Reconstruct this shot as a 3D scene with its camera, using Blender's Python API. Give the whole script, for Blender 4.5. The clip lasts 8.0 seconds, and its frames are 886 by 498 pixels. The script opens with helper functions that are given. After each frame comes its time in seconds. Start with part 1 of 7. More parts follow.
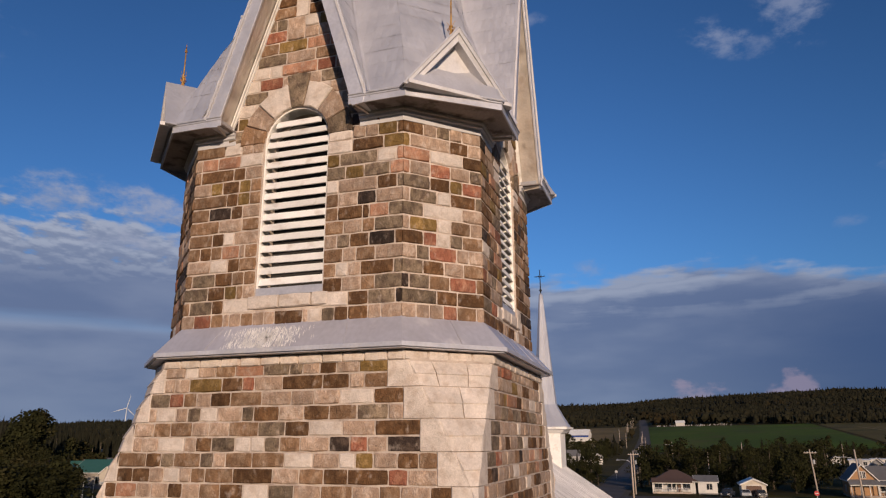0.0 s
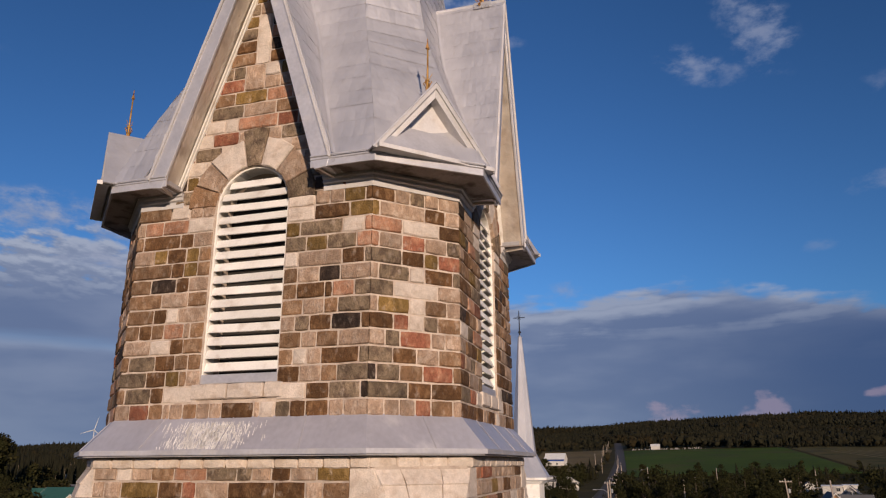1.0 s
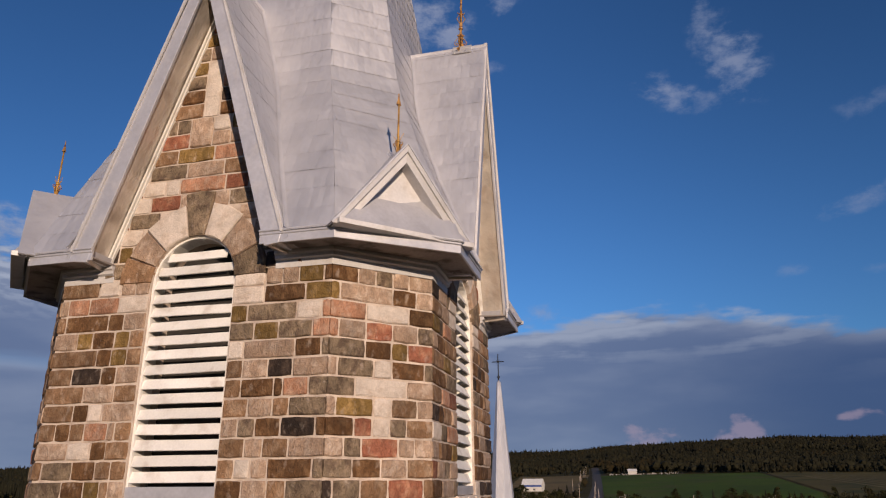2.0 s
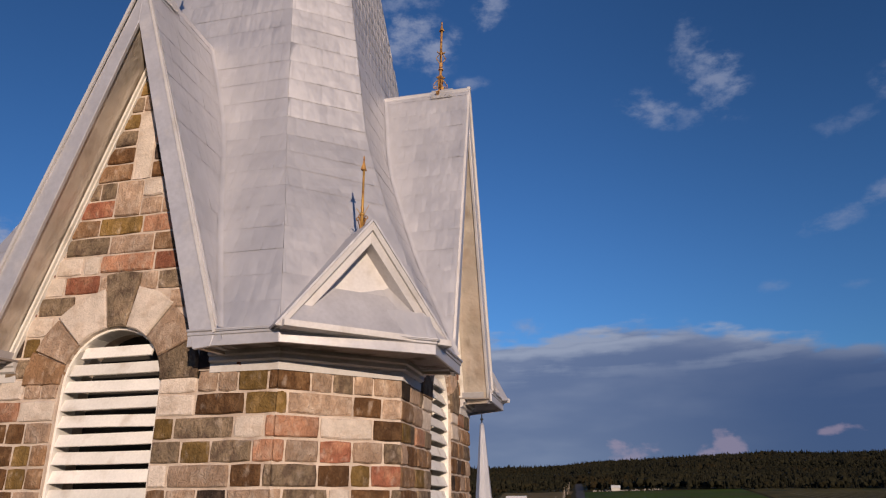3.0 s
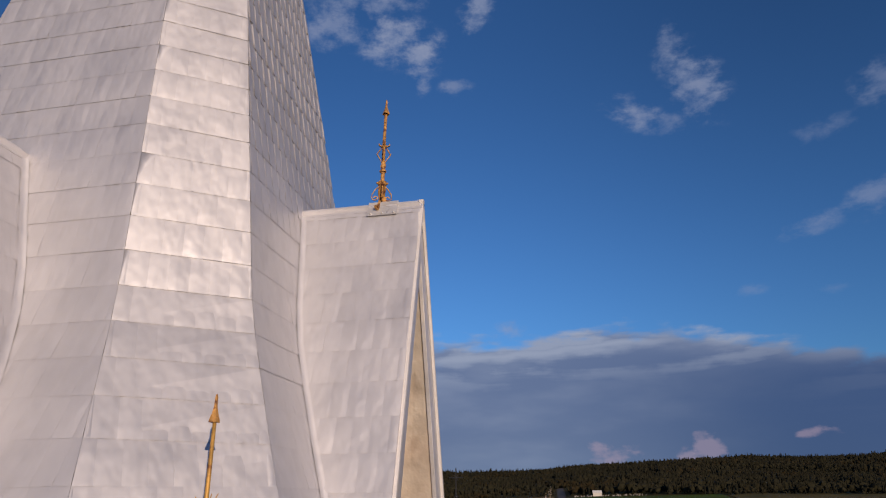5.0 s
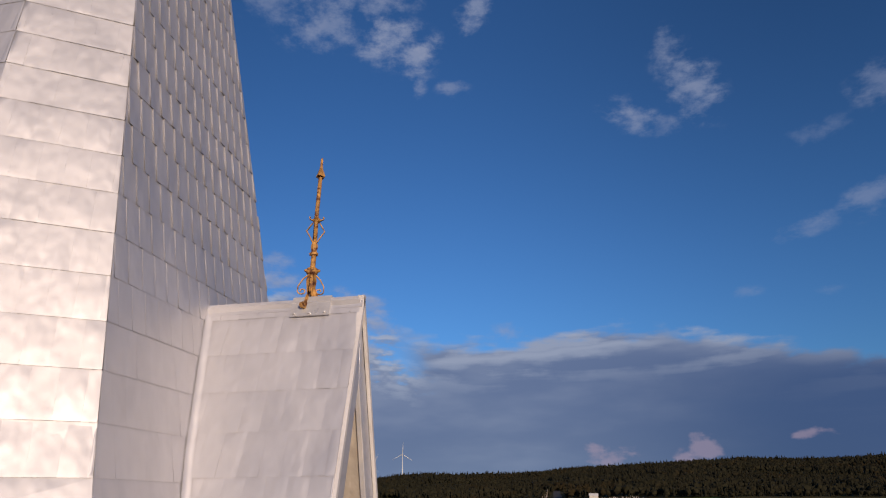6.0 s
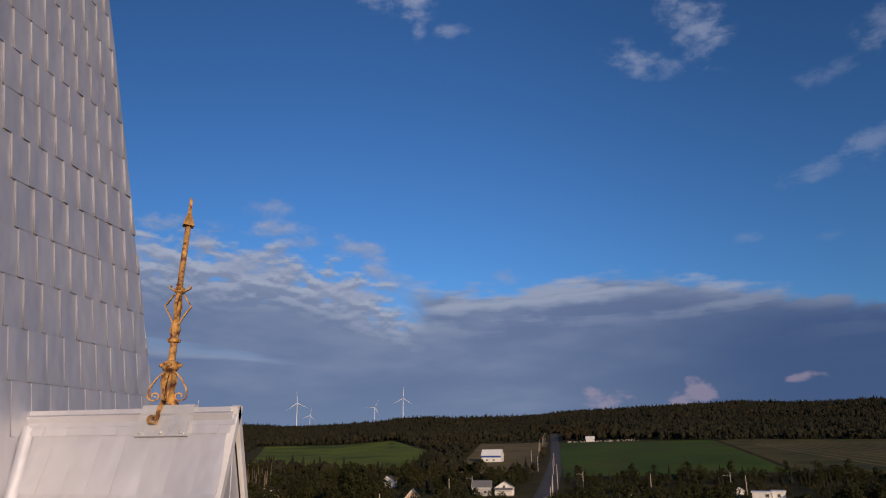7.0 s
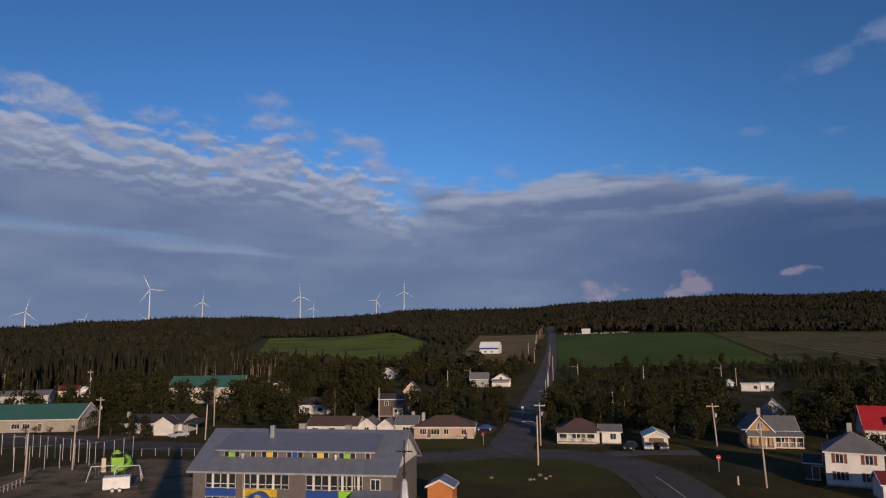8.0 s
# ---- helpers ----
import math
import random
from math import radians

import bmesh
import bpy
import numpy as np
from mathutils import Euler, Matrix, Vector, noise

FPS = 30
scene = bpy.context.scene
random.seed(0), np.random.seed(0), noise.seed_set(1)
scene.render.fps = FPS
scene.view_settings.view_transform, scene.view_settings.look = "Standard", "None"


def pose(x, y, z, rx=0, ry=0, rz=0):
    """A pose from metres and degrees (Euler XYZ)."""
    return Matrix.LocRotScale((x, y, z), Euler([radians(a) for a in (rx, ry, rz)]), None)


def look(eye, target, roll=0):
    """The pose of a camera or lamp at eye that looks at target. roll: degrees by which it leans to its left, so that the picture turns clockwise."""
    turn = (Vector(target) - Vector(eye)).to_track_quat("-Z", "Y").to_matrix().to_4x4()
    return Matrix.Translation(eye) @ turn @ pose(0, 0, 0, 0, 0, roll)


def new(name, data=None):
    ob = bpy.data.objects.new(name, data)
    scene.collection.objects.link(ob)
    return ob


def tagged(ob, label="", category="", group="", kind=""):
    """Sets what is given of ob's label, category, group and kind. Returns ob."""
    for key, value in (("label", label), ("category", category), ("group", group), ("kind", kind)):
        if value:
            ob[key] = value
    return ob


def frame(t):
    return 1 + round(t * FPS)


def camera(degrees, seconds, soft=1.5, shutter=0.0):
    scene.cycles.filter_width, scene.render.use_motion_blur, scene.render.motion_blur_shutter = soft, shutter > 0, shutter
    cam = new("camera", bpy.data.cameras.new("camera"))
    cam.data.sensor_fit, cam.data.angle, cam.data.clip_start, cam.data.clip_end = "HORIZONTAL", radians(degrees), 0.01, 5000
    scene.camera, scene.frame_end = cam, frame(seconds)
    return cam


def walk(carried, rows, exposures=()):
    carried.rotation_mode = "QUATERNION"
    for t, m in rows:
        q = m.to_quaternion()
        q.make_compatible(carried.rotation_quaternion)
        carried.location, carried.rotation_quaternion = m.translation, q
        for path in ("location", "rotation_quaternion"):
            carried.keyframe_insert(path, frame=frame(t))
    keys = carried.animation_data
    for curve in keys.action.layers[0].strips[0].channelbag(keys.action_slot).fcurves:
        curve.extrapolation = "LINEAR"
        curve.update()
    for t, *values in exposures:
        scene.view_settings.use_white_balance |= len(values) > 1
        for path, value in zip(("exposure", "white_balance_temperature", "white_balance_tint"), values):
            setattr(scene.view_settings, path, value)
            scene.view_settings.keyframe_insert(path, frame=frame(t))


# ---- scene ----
cam = camera(65.1, 8.0, soft=1.2)
PATH = [
    (0, (5.768, -12.645, 11.113), (5.174, -10.812, 11.647), -0.3),
    (0.5, (5.634, -12.161, 11.717), (5.075, -10.325, 12.28), -0.3),
    (1, (5.516, -11.685, 12.315), (4.99, -9.848, 12.906), -0.3),
    (1.5, (5.417, -11.19, 12.913), (4.923, -9.354, 13.533), -0.3),
    (3, (5.183, -9.516, 14.881), (4.768, -7.684, 15.568), -0.4),
    (3.5, (5.138, -8.93, 15.653), (4.73, -7.097, 16.341), -0.4),
    (4, (5.093, -8.319, 16.42), (4.699, -6.484, 17.11), -0.5),
    (4.5, (5.092, -7.683, 17.183), (4.713, -5.844, 17.874), -0.5),
    (6, (5.252, -5.483, 19.488), (4.894, -3.643, 20.184), -0.6),
    (6.5, (5.374, -4.717, 20.227), (5.013, -2.862, 20.881), -0.6),
    (7, (5.536, -3.98, 20.935), (5.168, -2.093, 21.486), -0.7),
    (7.5, (5.48, -2.897, 21.745), (5.103, -0.976, 22.155), -0.5),
    (8, (5.761, -1.627, 22.552), (5.377, 0.319, 22.807), -0.7),
]
walk(cam, [(t, look(eye, target, roll)) for t, eye, target, roll in PATH])

# ---------------------------------------------------------------- world, sun, exposure
SUN_AZ, SUN_EL = 149.8, 11.3          # clockwise from +y, degrees
scene.view_settings.exposure = 0.0


def build_world():
    world = bpy.data.worlds.new("sky")
    scene.world = world
    world.use_nodes = True
    nt = world.node_tree
    nt.nodes.clear()
    N, L = nt.nodes, nt.links

    def put(sock, v):
        if hasattr(v, "links"):
            L.new(v, sock)
        else:
            sock.default_value = v

    def M(op, a, b=0.0, c=0.0, clamp=False):
        n = N.new("ShaderNodeMath")
        n.operation, n.use_clamp = op, clamp
        put(n.inputs[0], a), put(n.inputs[1], b), put(n.inputs[2], c)
        return n.outputs[0]

    def mixc(f, a, b):
        n = N.new("ShaderNodeMix")
        n.data_type = "RGBA"
        put(n.inputs[0], f), put(n.inputs[6], a), put(n.inputs[7], b)
        return n.outputs[2]

    def step(lo, hi, v):
        n = N.new("ShaderNodeMapRange")
        n.interpolation_type = "SMOOTHSTEP"
        put(n.inputs[0], v)
        n.inputs[1].default_value, n.inputs[2].default_value = lo, hi
        return n.outputs[0]

    def noise_at(u, v, scale, detail, w=0.0, rough=0.55):
        c = N.new("ShaderNodeCombineXYZ")
        put(c.inputs[0], u), put(c.inputs[1], v)
        c.inputs[2].default_value = w
        n = N.new("ShaderNodeTexNoise")
        L.new(c.outputs[0], n.inputs["Vector"])
        n.inputs["Scale"].default_value, n.inputs["Detail"].default_value, n.inputs["Roughness"].default_value = scale, detail, rough
        return n.outputs[0]

    tc = N.new("ShaderNodeTexCoord")
    sep = N.new("ShaderNodeSeparateXYZ")
    L.new(tc.outputs["Generated"], sep.inputs[0])
    x, y, z = sep.outputs
    az = M("MULTIPLY", M("ARCTAN2", x, y), 57.2958)
    el = M("MULTIPLY", M("ARCSINE", z), 57.2958)
    sky = N.new("ShaderNodeTexSky")
    sky.sky_type, sky.sun_disc = "NISHITA", False
    sky.sun_elevation, sky.sun_rotation = radians(SUN_EL), radians(SUN_AZ)
    sky.air_density, sky.dust_density, sky.ozone_density = 1.0, 0.3, 3.0
    tint = N.new("ShaderNodeMix")
    tint.data_type, tint.blend_type = "RGBA", "MULTIPLY"
    tint.inputs[0].default_value = 1.0
    L.new(sky.outputs[0], tint.inputs[6])
    tint.inputs[7].default_value = SKY_TINT
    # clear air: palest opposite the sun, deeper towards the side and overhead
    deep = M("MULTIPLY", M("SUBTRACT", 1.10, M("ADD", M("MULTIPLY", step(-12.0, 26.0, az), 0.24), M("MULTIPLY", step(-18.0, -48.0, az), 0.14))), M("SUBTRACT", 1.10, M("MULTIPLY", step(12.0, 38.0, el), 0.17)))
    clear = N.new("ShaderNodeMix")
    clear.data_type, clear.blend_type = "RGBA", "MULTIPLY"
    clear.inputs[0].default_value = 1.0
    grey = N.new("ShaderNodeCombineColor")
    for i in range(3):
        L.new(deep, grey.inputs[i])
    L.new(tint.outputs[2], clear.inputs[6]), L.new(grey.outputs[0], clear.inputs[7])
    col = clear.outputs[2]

    fine = noise_at(az, M("MULTIPLY", el, 1.7), 0.42, 5, 3.1, 0.55)
    fine_off = M("SUBTRACT", fine, 0.5)
    # lit tops: the density seen a little higher up tells which side of a puff faces the light
    above = noise_at(az, M("MULTIPLY", M("ADD", el, 0.7), 1.7), 0.42, 5, 3.1, 0.55)
    rim = step(-0.05, 0.09, M("SUBTRACT", fine, above))

    # the long bank above the horizon; to the west its top breaks up into a high field of puffs
    tops = N.new("ShaderNodeValToRGB")
    tops.color_ramp.interpolation = "B_SPLINE"
    marks = [(-60, 17.6), (-46, 18.6), (-37, 18.0), (-31, 17.2), (-25.5, 17.4), (-20, 16.0), (-15.5, 14.4), (-13, 12.8), (-6, 12.8), (1, 13.7), (6.7, 13.1), (11, 12.2), (16.7, 10.8), (21.8, 9.6), (39, 9.2)]
    for i, (a0, h0) in enumerate(marks):
        e = tops.color_ramp.elements[i] if i < 2 else tops.color_ramp.elements.new((a0 + 60) / 100)
        e.position, e.color = (a0 + 60) / 100, (h0 / 25, h0 / 25, h0 / 25, 1)
    L.new(M("DIVIDE", M("ADD", az, 60.0), 100.0, clamp=True), tops.inputs[0])
    top = M("MULTIPLY", tops.outputs[0], 25.0)
    west = step(-11.0, -16.0, az)
    d = M("SUBTRACT", top, el)
    # puffs in rows, flattened and leaning a little
    row = M("ADD", M("MULTIPLY", el, 1.9), M("MULTIPLY", az, 0.10))
    puff = noise_at(M("MULTIPLY", az, 0.72), row, 0.62, 4, 4.4, 0.5)
    puff_up = noise_at(M("MULTIPLY", az, 0.72), M("ADD", row, 0.65), 0.62, 4, 4.4, 0.5)
    puff_rim = step(-0.10, 0.14, M("SUBTRACT", puff, puff_up))
    field = step(0.0, 1.0, M("ADD", M("DIVIDE", M("SUBTRACT", d, 1.3), 3.2), M("MULTIPLY", M("SUBTRACT", puff, 0.45), 4.2)))
    field = M("MULTIPLY", field, step(-0.6, 1.6, d))
    # the even bank further east, its top drawn out in waves
    wavy = noise_at(M("MULTIPLY", az, 0.33), M("MULTIPLY", el, 1.5), 0.42, 5, 9.3, 0.5)
    even = step(-0.1, 0.9, M("ADD", M("ADD", d, M("MULTIPLY", M("SUBTRACT", wavy, 0.5), 3.4)), M("MULTIPLY", fine_off, 1.6)))
    bank = M("MULTIPLY", M("ADD", M("MULTIPLY", even, M("SUBTRACT", 1.0, west)), M("MULTIPLY", field, west)), 0.96)
    streak = noise_at(M("MULTIPLY", az, 0.17), M("MULTIPLY", el, 1.5), 0.40, 5, 5.2, 0.5)
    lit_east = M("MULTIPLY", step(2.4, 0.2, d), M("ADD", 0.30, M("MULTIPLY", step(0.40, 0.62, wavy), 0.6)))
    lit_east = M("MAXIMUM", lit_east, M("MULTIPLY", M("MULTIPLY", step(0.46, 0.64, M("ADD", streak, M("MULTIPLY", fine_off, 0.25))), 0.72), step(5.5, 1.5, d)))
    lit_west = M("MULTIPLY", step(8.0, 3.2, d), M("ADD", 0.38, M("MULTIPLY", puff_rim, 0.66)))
    lit = M("ADD", M("MULTIPLY", lit_east, M("SUBTRACT", 1.0, west)), M("MULTIPLY", lit_west, west))
    wave = M("ADD", 10.9, M("MULTIPLY", M("ADD", az, 13.0), 0.055))
    ribbon = M("DIVIDE", M("ABSOLUTE", M("ADD", M("SUBTRACT", el, wave), M("MULTIPLY", M("SUBTRACT", wavy, 0.5), 2.0))), M("ADD", 0.35, M("MULTIPLY", fine, 0.7)))
    ribbon = M("MULTIPLY", M("MULTIPLY", step(1.0, 0.0, ribbon), step(-14.5, -11.0, az)), step(12.0, 3.0, az))
    lit = M("MAXIMUM", lit, M("MULTIPLY", ribbon, 0.75))
    lumps = noise_at(M("MULTIPLY", az, 0.4), M("MULTIPLY", el, 1.3), 0.2, 4, 12.3, 0.5)
    lit = M("MAXIMUM", lit, M("MULTIPLY", step(0.40, 0.75, lumps), 0.30))
    bank_col = mixc(lit, BANK_DARK, BANK_LIT)
    bank_col = mixc(M("MULTIPLY", step(5.5, 0.5, el), 0.6), bank_col, HAZE)
    bank_col = mixc(M("MULTIPLY", M("MULTIPLY", step(-6.0, 17.0, az), step(13.0, 8.0, el)), 0.88), bank_col, (0.40, 0.76, 1.85, 1))
    col = mixc(bank, col, bank_col)
    # a long pale rift under the western field, thinning eastwards
    along = M("DIVIDE", M("ADD", az, 46.0), 22.0, clamp=True)
    mid = M("SUBTRACT", 8.5, M("MULTIPLY", along, 1.6))
    thick = M("SUBTRACT", 1.15, M("MULTIPLY", along, 0.85))
    wob = M("MULTIPLY", M("SUBTRACT", streak, 0.5), 2.2)
    rift = M("DIVIDE", M("ABSOLUTE", M("ADD", M("SUBTRACT", el, mid), wob)), thick)
    rift = M("MULTIPLY", M("MULTIPLY", step(1.0, 0.1, rift), step(-22.0, -27.0, az)), 0.5)
    low = step(0.5, -0.9, M("SUBTRACT", el, mid))
    col = mixc(rift, col, mixc(low, (1.9, 3.0, 5.0, 1), BANK_LIT))

    # separate clouds and the puffs that break off the western bank: azimuth, elevation, half width, half height, lean, thickness
    clouds = [(-15.5, 36.9, 4.6, 2.6, -0.1, 0.85), (-13.0, 35.9, 2.8, 2.2, 0.2, 0.85), (-17.5, 36.2, 2.4, 1.6, 0.0, 0.8), (-22.5, 37.6, 5.0, 2.4, 0.1, 0.62), (-28.0, 38.6, 4.0, 1.6, 0.0, 0.45), (-7.6, 39.2, 2.6, 1.9, 0.5, 0.75), (-19.5, 40.5, 9.0, 2.4, 0.0, 0.6),
              (-13.0, 33.7, 1.0, 1.2, 0.4, 0.6), (-9.9, 33.4, 2.0, 0.8, 0.0, 0.55),
              (10.0, 34.2, 1.9, 2.3, 0.3, 0.55), (12.0, 31.2, 3.0, 3.6, -0.2, 0.68), (6.4, 29.9, 3.2, 1.7, -0.35, 0.66), (9.2, 28.6, 1.6, 1.2, 0.0, 0.4),
              (19.0, 19.4, 3.6, 1.0, 0.15, 0.4), (23.2, 20.6, 3.4, 1.6, 0.3, 0.45), (21.0, 26.0, 3.4, 1.1, 0.1, 0.28), (25.6, 28.2, 3.2, 1.9, 0.2, 0.42), (13.4, 15.2, 1.6, 0.6, 0.0, 0.28), (19.2, 14.6, 1.7, 0.5, 0.0, 0.2),
              (-41.5, 17.6, 5.2, 1.9, 0.0, 0.85), (-48.0, 17.6, 5.0, 2.0, 0.0, 0.85), (-34.1, 17.2, 2.3, 0.9, 0.05, 0.75), (-31.0, 16.1, 2.4, 0.8, -0.1, 0.7), (-25.9, 18.9, 2.9, 1.0, 0.05, 0.62),
              (-25.2, 17.2, 2.7, 1.2, 0.0, 0.78), (-22.6, 16.6, 2.3, 1.2, -0.2, 0.78), (-18.2, 15.9, 3.6, 1.2, -0.22, 0.75), (-16.2, 14.1, 3.2, 1.1, -0.2, 0.72), (-36.5, 14.9, 4.8, 1.6, 0.0, 0.8),
              (-27.0, 14.2, 5.2, 1.7, -0.08, 0.85), (-19.2, 12.4, 4.4, 1.5, -0.1, 0.85), (-43.0, 14.8, 4.5, 1.5, 0.0, 0.8), (-17.4, 9.9, 3.4, 1.1, -0.1, 0.55), (-6.0, 13.5, 1.8, 0.9, 0.0, 0.45),
              (-60, 28, 8, 4.0, 0, 0.5), (40, 24, 8, 4, 0.1, 0.6), (75, 30, 12, 6, 0.0, 0.6), (-80, 26, 14, 6, 0.0, 0.6), (-120, 34, 16, 7, 0.1, 0.6)]
    total, glow = 0.0, 0.5
    crisp = noise_at(M("MULTIPLY", az, 0.9), M("MULTIPLY", el, 1.6), 0.55, 6, 7.7, 0.6)
    crisp_off = M("SUBTRACT", crisp, 0.5)
    for a0, e0, sa, se, lean, thick in clouds:
        off = M("SUBTRACT", az, a0)
        du = M("DIVIDE", off, sa)
        dv = M("DIVIDE", M("SUBTRACT", M("SUBTRACT", el, e0), M("MULTIPLY", off, lean)), se)
        inside = M("SUBTRACT", 1.0, M("SQRT", M("ADD", M("MULTIPLY", du, du), M("MULTIPLY", dv, dv))))
        blob = M("MULTIPLY", step(0.0, 1.25, M("ADD", inside, M("MULTIPLY", crisp_off, 3.2))), thick * (0.82 if e0 > 18.5 or a0 > 0 else 1.0))
        blob = M("MULTIPLY", blob, step(-0.15, 0.35, inside))
        glow = M("ADD", M("MULTIPLY", glow, M("SUBTRACT", 1.0, blob)), M("MULTIPLY", blob, step(-0.9, 0.5, M("ADD", dv, M("MULTIPLY", crisp_off, 2.5)))))
        total = M("MAXIMUM", total, blob)
    col = mixc(total, col, mixc(M("ADD", M("MULTIPLY", glow, 0.75), M("MULTIPLY", rim, 0.25)), CLOUD_DARK, CLOUD_LIT))

    # small sunlit heaps just over the hills
    for a0, sa, e0 in ((2.1, 2.4, 3.6), (8.9, 1.5, 3.9), (7.1, 0.9, 3.4), (16.0, 1.9, 4.6)):
        du = M("DIVIDE", M("SUBTRACT", az, a0), sa)
        dv = M("DIVIDE", M("SUBTRACT", el, e0), 0.45 if a0 > 12 else 1.1)
        inside = M("SUBTRACT", 1.0, M("ADD", M("MULTIPLY", du, du), M("MULTIPLY", dv, dv)))
        heap = M("MULTIPLY", step(0.2, 1.1, M("ADD", inside, M("MULTIPLY", fine_off, 4.5))), 0.42)
        col = mixc(heap, col, HEAP)

    bg = N.new("ShaderNodeBackground")
    L.new(col, bg.inputs[0])
    bg.inputs[1].default_value = SKY_STRENGTH
    out = N.new("ShaderNodeOutputWorld")
    L.new(bg.outputs[0], out.inputs[0])


SKY_STRENGTH = 0.1
SKY_TINT = (0.435, 0.71, 1.06, 1)
BANK_DARK, BANK_LIT, HAZE = (1.24, 1.66, 2.9, 1), (3.5, 3.9, 5.0, 1), (1.55, 2.1, 3.5, 1)
CLOUD_DARK, CLOUD_LIT, HEAP = (1.9, 2.5, 4.1, 1), (3.3, 3.6, 4.8, 1), (4.2, 3.2, 4.0, 1)
build_world()

sun_data = bpy.data.lights.new("sun", "SUN")
sun_data.energy, sun_data.angle, sun_data.color = 4.0, radians(0.6), (1.0, 0.77, 0.57)
sun = new("sun", sun_data)
s_az, s_el = radians(SUN_AZ), radians(SUN_EL)
to_sun = Vector((math.sin(s_az) * math.cos(s_el), math.cos(s_az) * math.cos(s_el), math.sin(s_el)))
sun.matrix_world = look(to_sun * 300, (0, 0, 0))


# ---------------------------------------------------------------- materials
def material(name, base, rough=0.7, metal=0.0, vary=0.25, scale=3.0, fine=40.0, bump=0.15, bump_size=0.01, second=None,
             blotch=0.5, each=0.12, stretch=(1, 1, 1), gloss_vary=0.1, island=False, spec=0.5, fine_vary=0.6, chisel=False, detail=3, smear=0.0):
    """A surface of one substance: two sizes of mottling, an optional second colour in patches, fine relief."""
    m = bpy.data.materials.new(name)
    m.use_nodes = True
    nt = m.node_tree
    N, L = nt.nodes, nt.links
    bsdf = N["Principled BSDF"]
    tc = N.new("ShaderNodeTexCoord")
    mp = N.new("ShaderNodeMapping")
    mp.inputs["Scale"].default_value = stretch
    L.new(tc.outputs["Object"], mp.inputs[0])

    def tex(s, detail=5):
        n = N.new("ShaderNodeTexNoise")
        L.new(mp.outputs[0], n.inputs["Vector"])
        n.inputs["Scale"].default_value, n.inputs["Detail"].default_value = s, detail
        return n.outputs[0]

    big, small = tex(scale), tex(fine, detail)
    if chisel:
        small.node.inputs["Detail"].default_value, small.node.inputs["Distortion"].default_value = 6, 1.4

    def ramp(v, lo, hi, a, b):
        n = N.new("ShaderNodeMapRange")
        L.new(v, n.inputs[0])
        for i, q in zip((1, 2, 3, 4), (lo, hi, a, b)):
            n.inputs[i].default_value = q
        return n.outputs[0]

    def times(a, b):
        n = N.new("ShaderNodeMath")
        n.operation = "MULTIPLY"
        L.new(a, n.inputs[0]), L.new(b, n.inputs[1])
        return n.outputs[0]

    if island:
        info = N.new("ShaderNodeNewGeometry").outputs["Random Per Island"]
    else:
        info = N.new("ShaderNodeObjectInfo").outputs["Random"]
    value = times(times(ramp(big, 0.3, 0.7, 1 - vary, 1 + vary), ramp(small, 0.3, 0.7, 1 - vary * fine_vary, 1 + vary * fine_vary)),
                  ramp(info, 0, 1, 1 - each, 1 + each))
    mix = N.new("ShaderNodeMix")
    mix.data_type = "RGBA"
    mix.inputs[6].default_value = (*base, 1)
    mix.inputs[7].default_value = (*(second or base), 1)
    L.new(ramp(tex(scale * 1.7, 6), blotch, blotch + 0.14, 0, 1), mix.inputs[0])
    if smear:
        # pale mortar smears and chipped spots
        spot = N.new("ShaderNodeMix")
        spot.data_type = "RGBA"
        L.new(mix.outputs[2], spot.inputs[6])
        spot.inputs[7].default_value = (0.52, 0.43, 0.36, 1)
        L.new(ramp(tex(9.0, 5), 0.58, 0.74, 0.0, smear), spot.inputs[0])
        mix = spot
    hue = N.new("ShaderNodeHueSaturation")
    L.new(mix.outputs[2], hue.inputs["Color"])
    L.new(value, hue.inputs["Value"])
    L.new(hue.outputs[0], bsdf.inputs["Base Color"])
    L.new(ramp(big, 0.3, 0.7, max(0.05, rough - gloss_vary), min(1, rough + gloss_vary)), bsdf.inputs["Roughness"])
    bsdf.inputs["Metallic"].default_value = metal
    bsdf.inputs["Specular IOR Level"].default_value = spec
    if bump:
        b = N.new("ShaderNodeBump")
        b.inputs["Strength"].default_value, b.inputs["Distance"].default_value = bump, bump_size
        L.new(small, b.inputs["Height"])
        L.new(b.outputs[0], bsdf.inputs["Normal"])
    return m


def stone(name, base, second, vary=0.26, each=0.18, bump=1.0):
    return material(name, base, 0.88, vary=vary, scale=5.5, fine=26, bump=bump, bump_size=0.026, second=second, blotch=0.48, each=each, fine_vary=0.9, chisel=True, spec=0.25, smear=0.45, stretch=(1.0, 1.0, 0.7))


